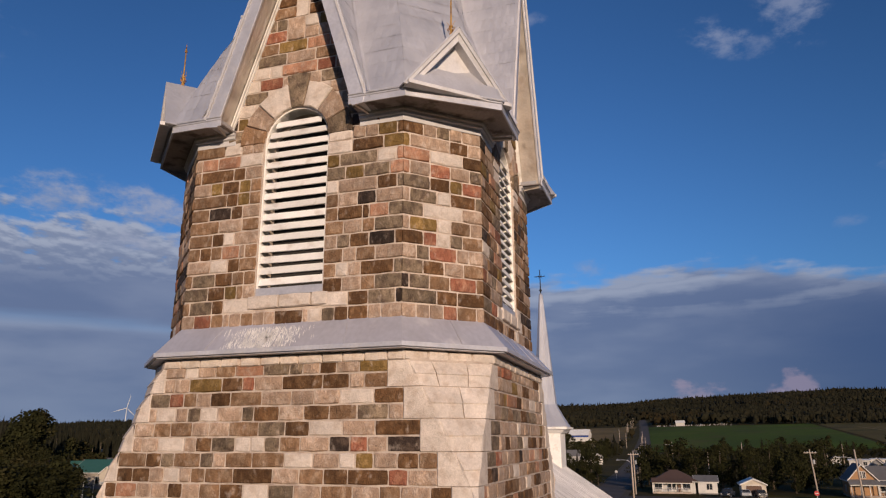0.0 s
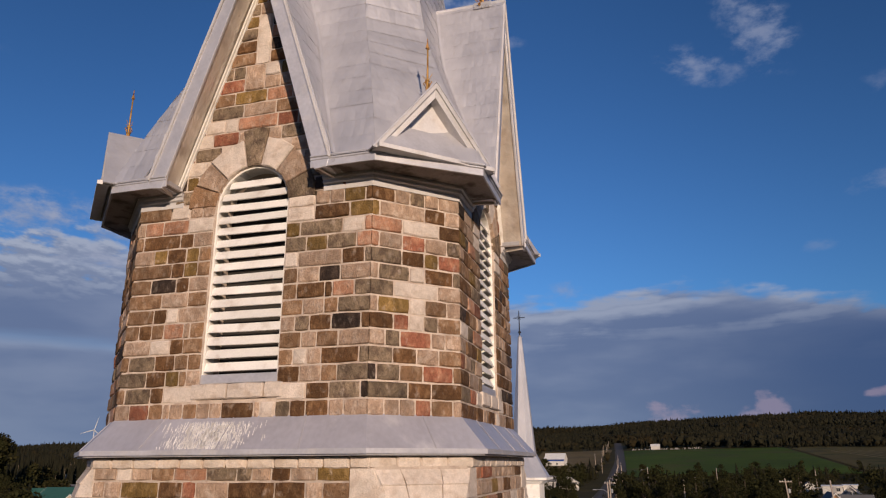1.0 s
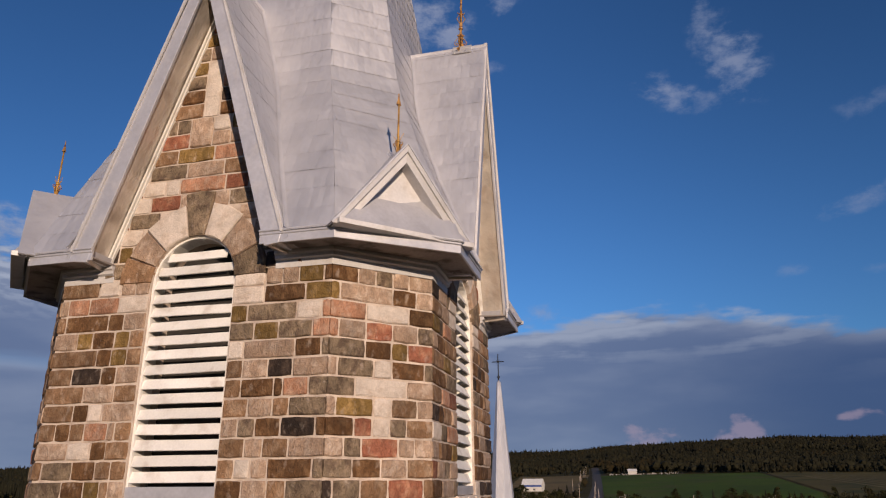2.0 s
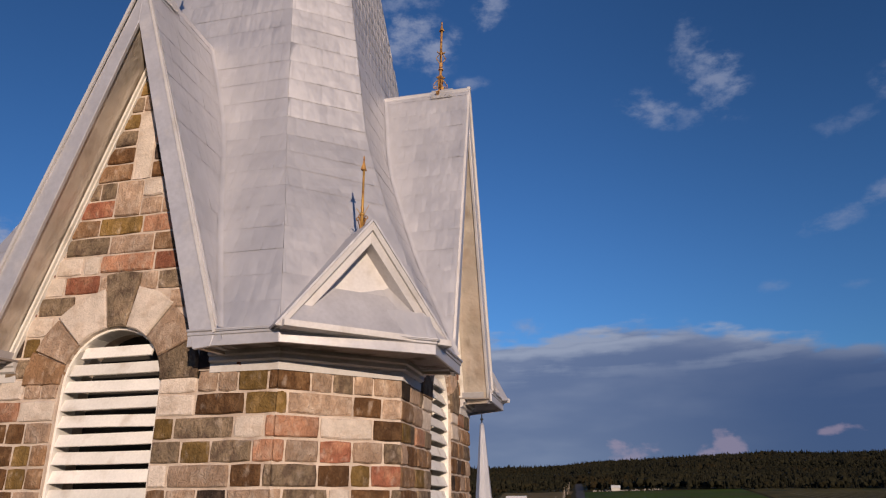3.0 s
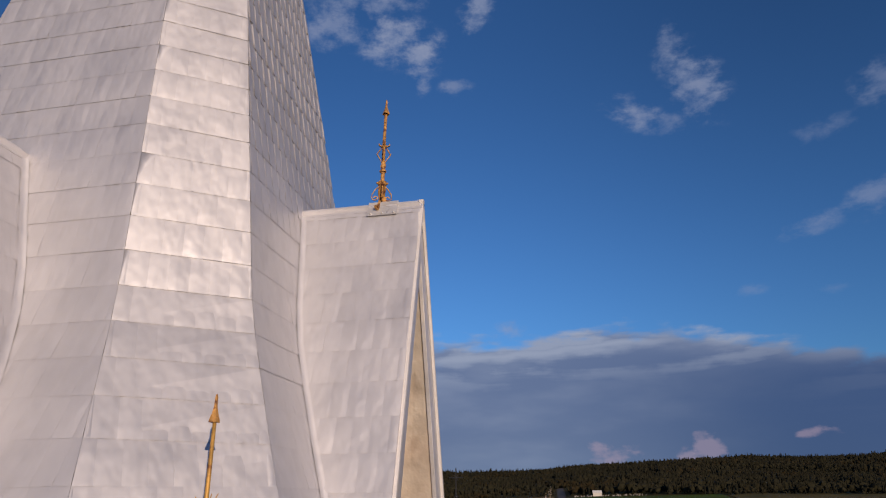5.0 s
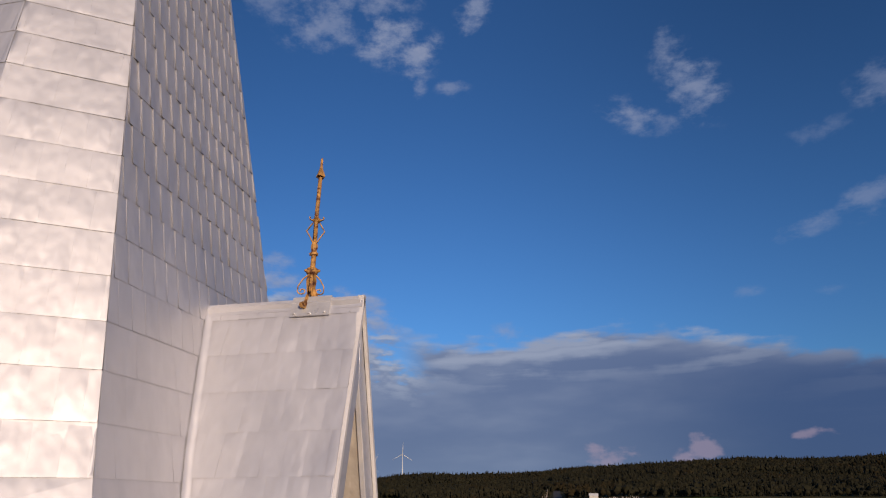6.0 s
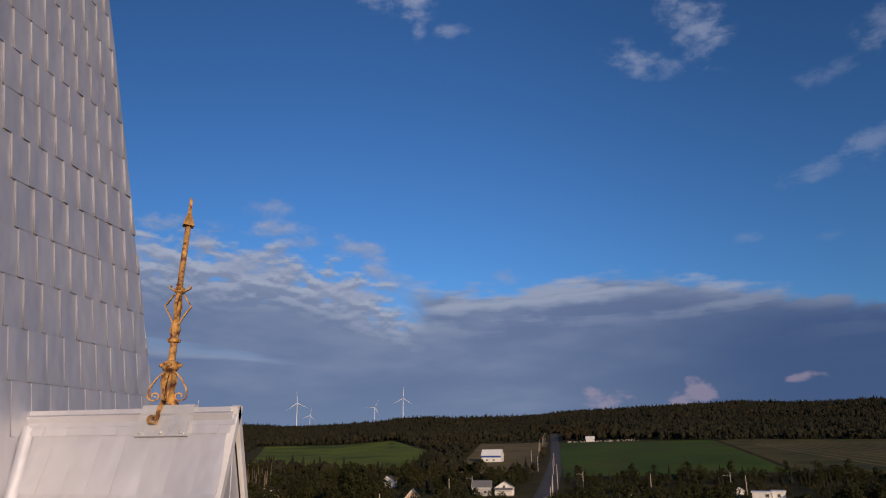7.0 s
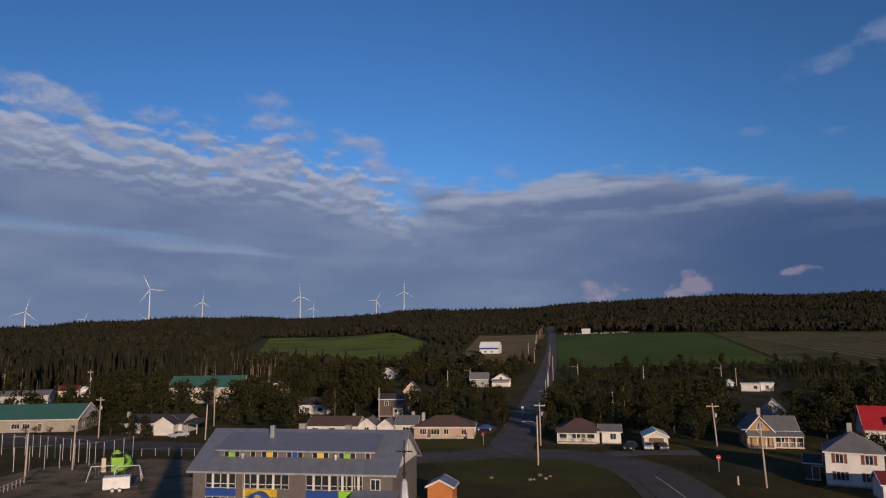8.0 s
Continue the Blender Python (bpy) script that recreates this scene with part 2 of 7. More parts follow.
STONE = {
    "b": stone("stone_brown", (0.215, 0.125, 0.070), (0.30, 0.200, 0.130), each=0.25),
    "d": stone("stone_dark_brown", (0.105, 0.053, 0.024), (0.165, 0.092, 0.046), 0.3, 0.28),
    "t": stone("stone_tan", (0.375, 0.262, 0.190), (0.46, 0.350, 0.275), 0.24),
    "g": stone("stone_grey", (0.205, 0.152, 0.104), (0.120, 0.084, 0.060), 0.34, 0.28),
    "k": stone("stone_black", (0.042, 0.028, 0.022), (0.090, 0.062, 0.047), 0.3, 0.3),
    "p": stone("stone_pink", (0.40, 0.205, 0.128), (0.44, 0.275, 0.195), 0.24),
    "r": stone("stone_red", (0.255, 0.098, 0.060), (0.33, 0.160, 0.100), 0.28, 0.28),
    "o": stone("stone_ochre", (0.195, 0.120, 0.040), (0.265, 0.170, 0.070), 0.28, 0.28),
    "w": material("stone_cream", (0.62, 0.535, 0.470), 0.9, vary=0.13, scale=4, fine=24, bump=0.7, bump_size=0.018, second=(0.54, 0.445, 0.375), each=0.08, chisel=True, spec=0.25, fine_vary=0.9),
}
MORTAR = material("mortar", (0.56, 0.465, 0.395), 0.95, vary=0.15, scale=3, fine=80, bump=0.4, bump_size=0.006, second=(0.42, 0.33, 0.275))
TIN = material("painted_tin", (0.595, 0.588, 0.620), 0.56, metal=0.60, vary=0.035, scale=1.6, fine=5.8, bump=0.24, bump_size=0.05, spec=0.3, second=(0.565, 0.56, 0.595), blotch=0.52, each=0.02, stretch=(1.5, 1.5, 0.9), gloss_vary=0.06, detail=1.0)
TIN_ISLE = material("painted_tin_sheet", (0.595, 0.588, 0.620), 0.56, metal=0.60, vary=0.035, scale=1.6, fine=5.8, bump=0.24, bump_size=0.05, spec=0.3, second=(0.565, 0.56, 0.595), blotch=0.52, each=0.02, island=True, stretch=(1.5, 1.5, 0.8), gloss_vary=0.06, detail=1.2)
FLASH = material("bare_flashing", (0.60, 0.59, 0.60), 0.36, metal=0.4, vary=0.1, scale=2.5, fine=30, bump=0.12, bump_size=0.01, second=(0.70, 0.68, 0.66), blotch=0.55)
SKIRT = material("skirt_metal", (0.46, 0.45, 0.50), 0.42, metal=0.3, vary=0.1, scale=1.2, fine=14, bump=0.2, bump_size=0.015, second=(0.62, 0.60, 0.62), blotch=0.6, stretch=(1, 1, 0.4))
SCUFF = material("worn_white_streaks", (0.82, 0.79, 0.76), 0.7, vary=0.2, scale=6, fine=60, bump=0.2)
WOOD_WHITE = material("white_painted_wood", (0.80, 0.77, 0.73), 0.55, vary=0.09, scale=2.0, fine=45, bump=0.15, bump_size=0.005, second=(0.64, 0.585, 0.53), blotch=0.56)
TRIM_GREY = material("grey_white_trim_metal", (0.52, 0.515, 0.555), 0.42, metal=0.3, vary=0.1, scale=2.0, fine=20, bump=0.12, bump_size=0.008, second=(0.58, 0.56, 0.57), blotch=0.55)
SOFFIT = material("weathered_soffit", (0.62, 0.56, 0.50), 0.42, metal=0.35, vary=0.12, scale=1.5, fine=5, bump=0.7, bump_size=0.04, second=(0.50, 0.43, 0.37), blotch=0.52)
RUST = material("rusted_gilt_iron", (0.47, 0.25, 0.075), 0.72, metal=0.2, vary=0.35, scale=13, fine=70, bump=0.8, bump_size=0.006, second=(0.12, 0.042, 0.02), blotch=0.49)
GILT = material("worn_gilding", (0.52, 0.30, 0.08), 0.55, metal=0.4, vary=0.25, scale=12, fine=80, bump=0.4, bump_size=0.003, second=(0.30, 0.13, 0.04), blotch=0.55)
PEDIMENT = material("pale_grey_pediment_paint", (0.60, 0.58, 0.585), 0.5, metal=0.08, vary=0.08, scale=2.0, fine=30, bump=0.15, bump_size=0.006, second=(0.53, 0.50, 0.49), blotch=0.55)
# near-black for the unlit belfry space behind the louvers: shade given as colour
DARK = material("unlit_interior_black", (0.03, 0.027, 0.025), 0.95, vary=0.2, bump=0)
# Cornice soffit, darker than the gable ones: eave shade is put into its colour.
EAVE_SHADE = material("shaded_eave_underside", (0.30, 0.265, 0.25), 0.75, vary=0.2, scale=2.0, fine=25, bump=0.15, second=(0.105, 0.085, 0.078))
IRON = material("dark_iron", (0.03, 0.03, 0.032), 0.5, metal=0.5, vary=0.2, bump=0)


# ---------------------------------------------------------------- building helpers
class Geo:
    """Gathers vertices and faces of one mesh."""

    def __init__(self):
        self.v, self.f = [], []

    def add(self, verts, faces):
        o = len(self.v)
        self.v += [tuple(p) for p in verts]
        self.f += [tuple(i + o for i in q) for q in faces]
        return self

    def box(self, x0, x1, y0, y1, z0, z1):
        v = [(x, y, z) for z in (z0, z1) for x, y in ((x0, y0), (x1, y0), (x1, y1), (x0, y1))]
        return self.add(v, [(3, 2, 1, 0), (4, 5, 6, 7), (0, 1, 5, 4), (1, 2, 6, 5), (2, 3, 7, 6), (3, 0, 4, 7)])

    def slab(self, poly, vec):
        """A flat polygon thickened along vec."""
        n, vec = len(poly), Vector(vec)
        v = [Vector(p) for p in poly] + [Vector(p) + vec for p in poly]
        f = [tuple(range(n))[::-1], tuple(range(n, 2 * n))] + [(i, (i + 1) % n, n + (i + 1) % n, n + i) for i in range(n)]
        return self.add(v, f)

    def loft(self, rings, caps=True):
        n, o = len(rings[0]), len(self.v)
        for r in rings:
            self.v += [tuple(p) for p in r]
        for k in range(len(rings) - 1):
            for i in range(n):
                a, b = o + k * n + i, o + k * n + (i + 1) % n
                self.f.append((a, b, b + n, a + n))
        if caps:
            self.f += [tuple(range(o, o + n))[::-1], tuple(range(o + (len(rings) - 1) * n, o + len(rings) * n))]
        return self

    def tube(self, pts, radii, n=8):
        pts = [Vector(p) for p in pts]
        rings, side = [], None
        for i, p in enumerate(pts):
            d = (pts[min(i + 1, len(pts) - 1)] - pts[max(i - 1, 0)]).normalized()
            if side is None:
                side = d.cross(Vector((0.31, 0.9, 0.2))).normalized()
            side = (side - d * side.dot(d)).normalized()
            up, r = d.cross(side), radii[i] if hasattr(radii, "__len__") else radii
            rings.append([p + r * (math.cos(6.2832 * k / n) * side + math.sin(6.2832 * k / n) * up) for k in range(n)])
        return self.loft(rings)

    def lathe(self, profile, c=(0, 0, 0), n=12):
        return self.loft([[(c[0] + r * math.cos(6.2832 * k / n), c[1] + r * math.sin(6.2832 * k / n), c[2] + h) for k in range(n)] for r, h in profile])

    def moved(self, m):
        self.v = [tuple(m @ Vector(p)) for p in self.v]
        return self


def part(name, geo, mat, parent=None, label="", smooth=False, bevel=0.0):
    me = bpy.data.meshes.new(name)
    me.from_pydata(geo.v, [], geo.f)
    me.update()
    me.materials.append(mat)
    if smooth:
        me.polygons.foreach_set("use_smooth", [True] * len(me.polygons))
    ob = new(name, me)
    if parent is not None:
        ob.parent = parent
    if label:
        ob["label"] = label
    if bevel:
        b = ob.modifiers.new("bevel", "BEVEL")
        b.width, b.segments, b.limit_method = bevel, 2, "ANGLE"
    return ob


def thing(name, label, category, group="", at=(0, 0, 0), rz=0.0, kind=""):
    e = new(name)
    e.matrix_world = pose(*at, 0, 0, rz)
    e.empty_display_size = 0.2
    return tagged(e, label, category, group, kind)


def clip(poly, nx, ny, c):
    """The part of a 2D polygon where nx*x + ny*y <= c."""
    out = []
    for i, p in enumerate(poly):
        q = poly[(i + 1) % len(poly)]
        a, b = nx * p[0] + ny * p[1] - c, nx * q[0] + ny * q[1] - c
        if a <= 0:
            out.append(p)
        if (a < 0 < b) or (b < 0 < a):
            s = a / (a - b)
            out.append((p[0] + s * (q[0] - p[0]), p[1] + s * (q[1] - p[1])))
    return out


def clip_to(poly, hull):
    """The part of a 2D polygon inside a convex counter-clockwise one."""
    for i, p in enumerate(hull):
        q = hull[(i + 1) % len(hull)]
        nx, ny = q[1] - p[1], p[0] - q[0]
        if len(poly) < 3:
            return []
        poly = clip(poly, nx, ny, nx * p[0] + ny * p[1])
    return poly


def area(poly):
    return 0.5 * sum(p[0] * q[1] - q[0] * p[1] for p, q in zip(poly, poly[1:] + poly[:1]))


rnd = random.Random(11)

# ---------------------------------------------------------------- the church
# Plan of the tower: an octagon, square with cut corners, its axis at the origin.
HALF, CUT = 2.98, 1.97
Z_SKIRT, Z_BASE, Z_TOP, Z_EAVE, Z_KINK, Z_RIDGE, Z_TIP = 12.41, 12.92, 16.20, 16.50, 19.55, 21.17, 34.0
COURSE = (Z_TOP - Z_BASE) / 14
church = thing("church", "fieldstone church with a tin-clad octagonal spire and slender rear belfry", "church")


def octagon(off, z):
    b, a = HALF + off, CUT + off * 0.4142
    return [(a, -b, z), (b, -a, z), (b, a, z), (a, b, z), (-a, b, z), (-b, a, z), (-b, -a, z), (-a, -b, z)]


def facing(k, off=0.0):
    """Pose of wall k (0 front, 1 corner, 2 right ...): local x along the wall, local y outwards, origin at the middle of its foot at z 0."""
    ang = 45.0 * k
    far = HALF + off if k % 2 == 0 else (HALF + CUT) / math.sqrt(2) + off
    return pose(0, 0, 0, 0, 0, ang) @ pose(0, -far, 0, 0, 0, 0) @ Matrix.Rotation(math.pi, 4, "Z") @ Matrix.Scale(-1, 4, (1, 0, 0))


def stone_geo(x0, x1, z0, z1, rng, proud=0.022, joint=0.011, left=True, right=True, hull=None):
    """A roughly dressed stone in the plane y = 0 (y outwards): bevelled rim, uneven face."""
    a, b = x0 + (joint if left else 0), x1 - (joint if right else 0)
    c, d = z0 + joint, z1 - joint
    jit = lambda s: rng.uniform(-s, s)  # noqa: E731
    rim = [(a + jit(.005), c + jit(.005)), ((a + b) / 2, c + jit(.005)), (b + jit(.005), c + jit(.005)), (b + jit(.004), (c + d) / 2),
           (b + jit(.005), d + jit(.005)), ((a + b) / 2, d + jit(.005)), (a + jit(.005), d + jit(.005)), (a + jit(.004), (c + d) / 2)]
    rim[0], rim[2], rim[4], rim[6] = [(p[0] + sx * 0.006, p[1] + sz * 0.006) for p, sx, sz in zip((rim[0], rim[2], rim[4], rim[6]), (1, -1, -1, 1), (1, 1, -1, -1))]
    if not left:
        for i in (0, 6, 7):
            rim[i] = (x0, rim[i][1])
    if not right:
        for i in (2, 3, 4):
            rim[i] = (x1, rim[i][1])
    if hull:
        rim = clip_to(rim, hull)
        if len(rim) < 3 or abs(area(rim)) < 0.004:
            return None
    n = len(rim)
    cx, cz = sum(p[0] for p in rim) / n, sum(p[1] for p in rim) / n
    w, h = max(p[0] for p in rim) - min(p[0] for p in rim), max(p[1] for p in rim) - min(p[1] for p in rim)
    ins = lambda p, q: (cx + (p[0] - cx) * max(0.2, 1 - 2 * q / max(w, .01)), cz + (p[1] - cz) * max(0.2, 1 - 2 * q / max(h, .01)))  # noqa: E731
    body = proud + jit(.008)
    tx, tz = jit(.03), jit(.05)
    v = [(p[0], -0.03, p[1]) for p in rim] + [(p[0], body * 0.55, p[1]) for p in rim]
    for p in rim:
        q = ins(p, 0.016)
        if (not left and abs(p[0] - x0) < 1e-6) or (not right and abs(p[0] - x1) < 1e-6):
            q = (p[0], q[1])
        v.append((q[0], body + tx * (q[0] - cx) + tz * (q[1] - cz) + jit(.006), q[1]))
    v.append((cx + jit(.03), body + 0.008 + jit(.008), cz + jit(.02)))
    f = []
    for k in range(2):
        f += [(k * n + (i + 1) % n, k * n + i, (k + 1) * n + i, (k + 1) * n + (i + 1) % n) for i in range(n)]
    f += [(2 * n + (i + 1) % n, 2 * n + i, 3 * n) for i in range(n)]
    return v, f


def lay(pieces, m, parent, single=True, name="stone"):
    """Places stones (tone, verts, faces) by the pose m: singly, or joined by tone."""
    flip = m.determinant() < 0
    joined = {}
    for tone, v, f in pieces:
        if flip:
            f = [q[::-1] for q in f]
        if single:
            part(name, Geo().add([m @ Vector(p) for p in v], f), STONE[tone], parent)
        else:
            joined.setdefault(tone, Geo()).add([m @ Vector(p) for p in v], f)
    for tone, g in joined.items():
        ob = part("stonework", g, STONE[tone], parent)
        ob["kind"] = "stuff"


def runs(text):
    """A course written as letters, one a unit of length; a change of letter or case is a joint."""
    out = []
    for ch in text:
        if out and out[-1][0] == ch:
            out[-1][1] += 1
        else:
            out.append([ch, 1])
    return out


def coursed(text_rows, x0, x1, z_top, rng, open_left=False, open_right=False, hull=None):
    out = []
    for r, text in enumerate(text_rows):
        z1 = z_top - r * COURSE
        unit, x = (x1 - x0) / len(text), x0
        cells = runs(text)
        for i, (ch, n) in enumerate(cells):
            nx = x + n * unit
            if 0 < i < len(cells) - 1:
                nx += rng.uniform(-0.012, 0.012)
            if i == len(cells) - 1:
                nx = x1
            g = stone_geo(x, nx, z1 - COURSE, z1, rng, left=not (open_left and i == 0), right=not (open_right and i == len(cells) - 1), hull=hull)
            if g and ch != ".":
                out.append((ch.lower(), *g))
            x = nx
    return out


def random_rows(count, units, rng, tones="bbbbbbdddttttttgggoprkw"):
    rows, last = [], set()
    for _ in range(count):
        text, joints = "", set()
        while len(text) < units:
            n = rng.choice((2, 3, 3, 4, 4, 5, 6))
            if units - len(text) - n < 2:
                n = units - len(text)
            if len(text) + n in last and len(text) + n < units and n > 2:
                n -= 1
            ch = rng.choice(tones)
            text += (ch.upper() if text and text[-1] == ch else ch) * n
            joints.add(len(text))
        rows.append(text)
        last = joints
    return rows


FRONT_LEFT = ["bbbbbwwwttTT", "tpppPPPPwwww", "bddddddDDttt", "tttoodddoobb", "bbbbbbddooBB", "bbbkkkkddttt", "bbbbbttttbbb",
              "bbbbddwwtttt", "bbddBBppptbb", "ttttwwwddbbb", "bggggdddbbBB", "ggggdddoobtt", "bggggddwwwww", "ttrrrbbtTTbb"]
FRONT_RIGHT = ["wwwwttTToood", "wwwwdddddooo", "ooggggggwwwp", "gggoooGGGGpp", "wwttttttdddg", "bbTTTkkktttt", "bbddddDpppgg",
               "bbbtttBBgggg", "ttggdddkkkkd", "bbbttbbbTTTT", "bbwwttdddddg", "dddtttbbgggg", "wwwwdddggggk", "ggddDDDttTTT"]
CORNER = ["dddttggTTttt", "ottttttdddTT", "ppppwwwwwddd", "ptttrrrTTTgg", "ggggdddoorrr", "tggggwwddddg", "gggwwwwwwttt",
          "toooowwbbbtt", "dddrrwwggbbb", "ttggrrrrttTT", "gggdddtttbbb", "kgggbbbrrrrb", "gggggdddDDDD", "ttTTttrrbbbt"]
UNDER_SILL = "ttTTdddddtww"

W, SPRING, R_OUT = 0.62, 16.12, 1.08      # the louvred opening: half width, spring line, outside of its arch


def opening_wall(k):
    """Backing wall with its arched opening and gable peak, as one mesh, by the pose of wall k."""
    g = Geo()
    arc = [(W * math.cos(t), SPRING + W * math.sin(t)) for t in [math.pi * i / 16 for i in range(17)]]
    peak = 20.5
    edge = lambda z: min(CUT, max(0.02, (21.0 - z) * 0.345)) if z > Z_TOP + 0.1 else CUT  # noqa: E731
    depth = 0.55
    cols = [(-CUT, Z_BASE - 0.6, -W, Z_TOP), (W, Z_BASE - 0.6, CUT, Z_TOP)]
    for a, z0, b, z1 in cols:
        g.box(a, b, -depth, 0, z0, z1)
    g.box(-W, W, -depth, 0, Z_BASE - 0.6, 13.19)
    g.slab([(x, 0, z) for x, z in [arc[0], (W, 17.25), (-W, 17.25)] + arc[:0:-1]], (0, -depth, 0))
    for s in (-1, 1):
        poly = [(s * W, SPRING), (s * W, 17.25), (s * edge(17.25), 17.25), (s * edge(16.35), 16.35), (s * edge(16.35), SPRING)]
        g.slab([(x, 0, z) for x, z in (poly if s < 0 else poly[::-1])], (0, -depth, 0))
    g.slab([(-edge(17.25), 0, 17.25), (edge(17.25), 0, 17.25), (edge(peak), 0, peak), (-edge(peak), 0, peak)][::-1], (0, -depth, 0))
    m = facing(k)
    g.moved(m)
    if m.determinant() < 0:
        g.f = [q[::-1] for q in g.f]
    return g


def voussoirs(k, parent, rng):
    m = facing(k)
    marks = (0, 24, 51, 79, 101, 136, 159, 180)
    for i, tone in enumerate("gtwgwtb"):
        a0, a1 = radians(marks[i]) + 0.008, radians(marks[i + 1]) - 0.008
        r1 = R_OUT + (0.17 if i == 3 else rng.uniform(-0.02, 0.03))
        pts = [(W * math.cos(a0), W * math.sin(a0)), (r1 * math.cos(a0), r1 * math.sin(a0)),
               (r1 * math.cos((a0 + a1) / 2) * 1.01, r1 * math.sin((a0 + a1) / 2) * 1.01), (r1 * math.cos(a1), r1 * math.sin(a1)),
               (W * math.cos(a1), W * math.sin(a1)), (W * 1.0 * math.cos((a0 + a1) / 2), W * math.sin((a0 + a1) / 2))]
        cx, cz = sum(p[0] for p in pts) / 6, sum(p[1] for p in pts) / 6
        inset = [(cx + (p[0] - cx) * 0.93, cz + (p[1] - cz) * 0.93) for p in pts]
        v = [(x, -0.25, SPRING + z) for x, z in pts] + [(x, 0.028, SPRING + z) for x, z in pts] + [(x, 0.045 + rng.uniform(-.006, .006), SPRING + z) for x, z in inset]
        f = [(j, (j + 1) % 6, 6 + (j + 1) % 6, 6 + j) for j in range(6)] + [(6 + j, 6 + (j + 1) % 6, 12 + (j + 1) % 6, 12 + j) for j in range(6)] + [(12, 13, 14, 15, 16, 17)]
        g = Geo().add([m @ Vector(p) for p in v], f if m.determinant() > 0 else [q[::-1] for q in f])
        part("arch_stone", g, STONE[tone], parent)


def louvre_window(k, rng):
    m = facing(k)
    root = new("louvered_window")
    root.parent = church
    root["label"] = "white-painted wooden louvers in an arched opening"
    # frame: a band following jambs and arch, set back in the opening
    inner, fr = W - 0.03, Geo()
    outer_pts = [(-W, 13.42)] + [(-W * math.cos(t), SPRING + W * math.sin(t)) for t in [math.pi * i / 18 for i in range(19)]] + [(W, 13.42)]
    inner_pts = [(-inner, 13.42)] + [(-inner * math.cos(t), SPRING + inner * math.sin(t)) for t in [math.pi * i / 18 for i in range(19)]] + [(inner, 13.42)]
    for i in range(len(outer_pts) - 1):
        a, b, c, d = outer_pts[i], outer_pts[i + 1], inner_pts[i + 1], inner_pts[i]
        fr.slab([(p[0], -0.03, p[1]) for p in (a, b, c, d)], (0, -0.24, 0))
    part("frame", fr.moved(m), WOOD_WHITE, root, bevel=0.006)
    sill = Geo().box(-W, W, -0.26, -0.02, 13.42, 13.55)
    part("bottom_rail", sill.moved(m), TRIM_GREY, root, bevel=0.008)
    z = 13.69
    while z < SPRING + W - 0.13:
        half = inner if z < SPRING else math.sqrt(max(0.01, inner ** 2 - (z + 0.01 - SPRING) ** 2))
        tilt, sag = rng.uniform(-0.006, 0.006), rng.uniform(-0.004, 0.004)
        s = Geo().slab([(-half, -0.038, z - 0.092 + tilt), (0, -0.038, z - 0.092 + sag), (half, -0.038, z - 0.092 - tilt),
                        (half, -0.090, z + 0.036 - tilt), (0, -0.090, z + 0.036 + sag), (-half, -0.090, z + 0.036 + tilt)], (0, -0.018, -0.006))
        part("slat", s.moved(m), WOOD_WHITE, root)
        z += 0.1877
    # added sheet across the opening, standing for the darkness inside the belfry
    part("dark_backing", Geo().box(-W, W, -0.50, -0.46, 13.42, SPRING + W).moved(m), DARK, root)


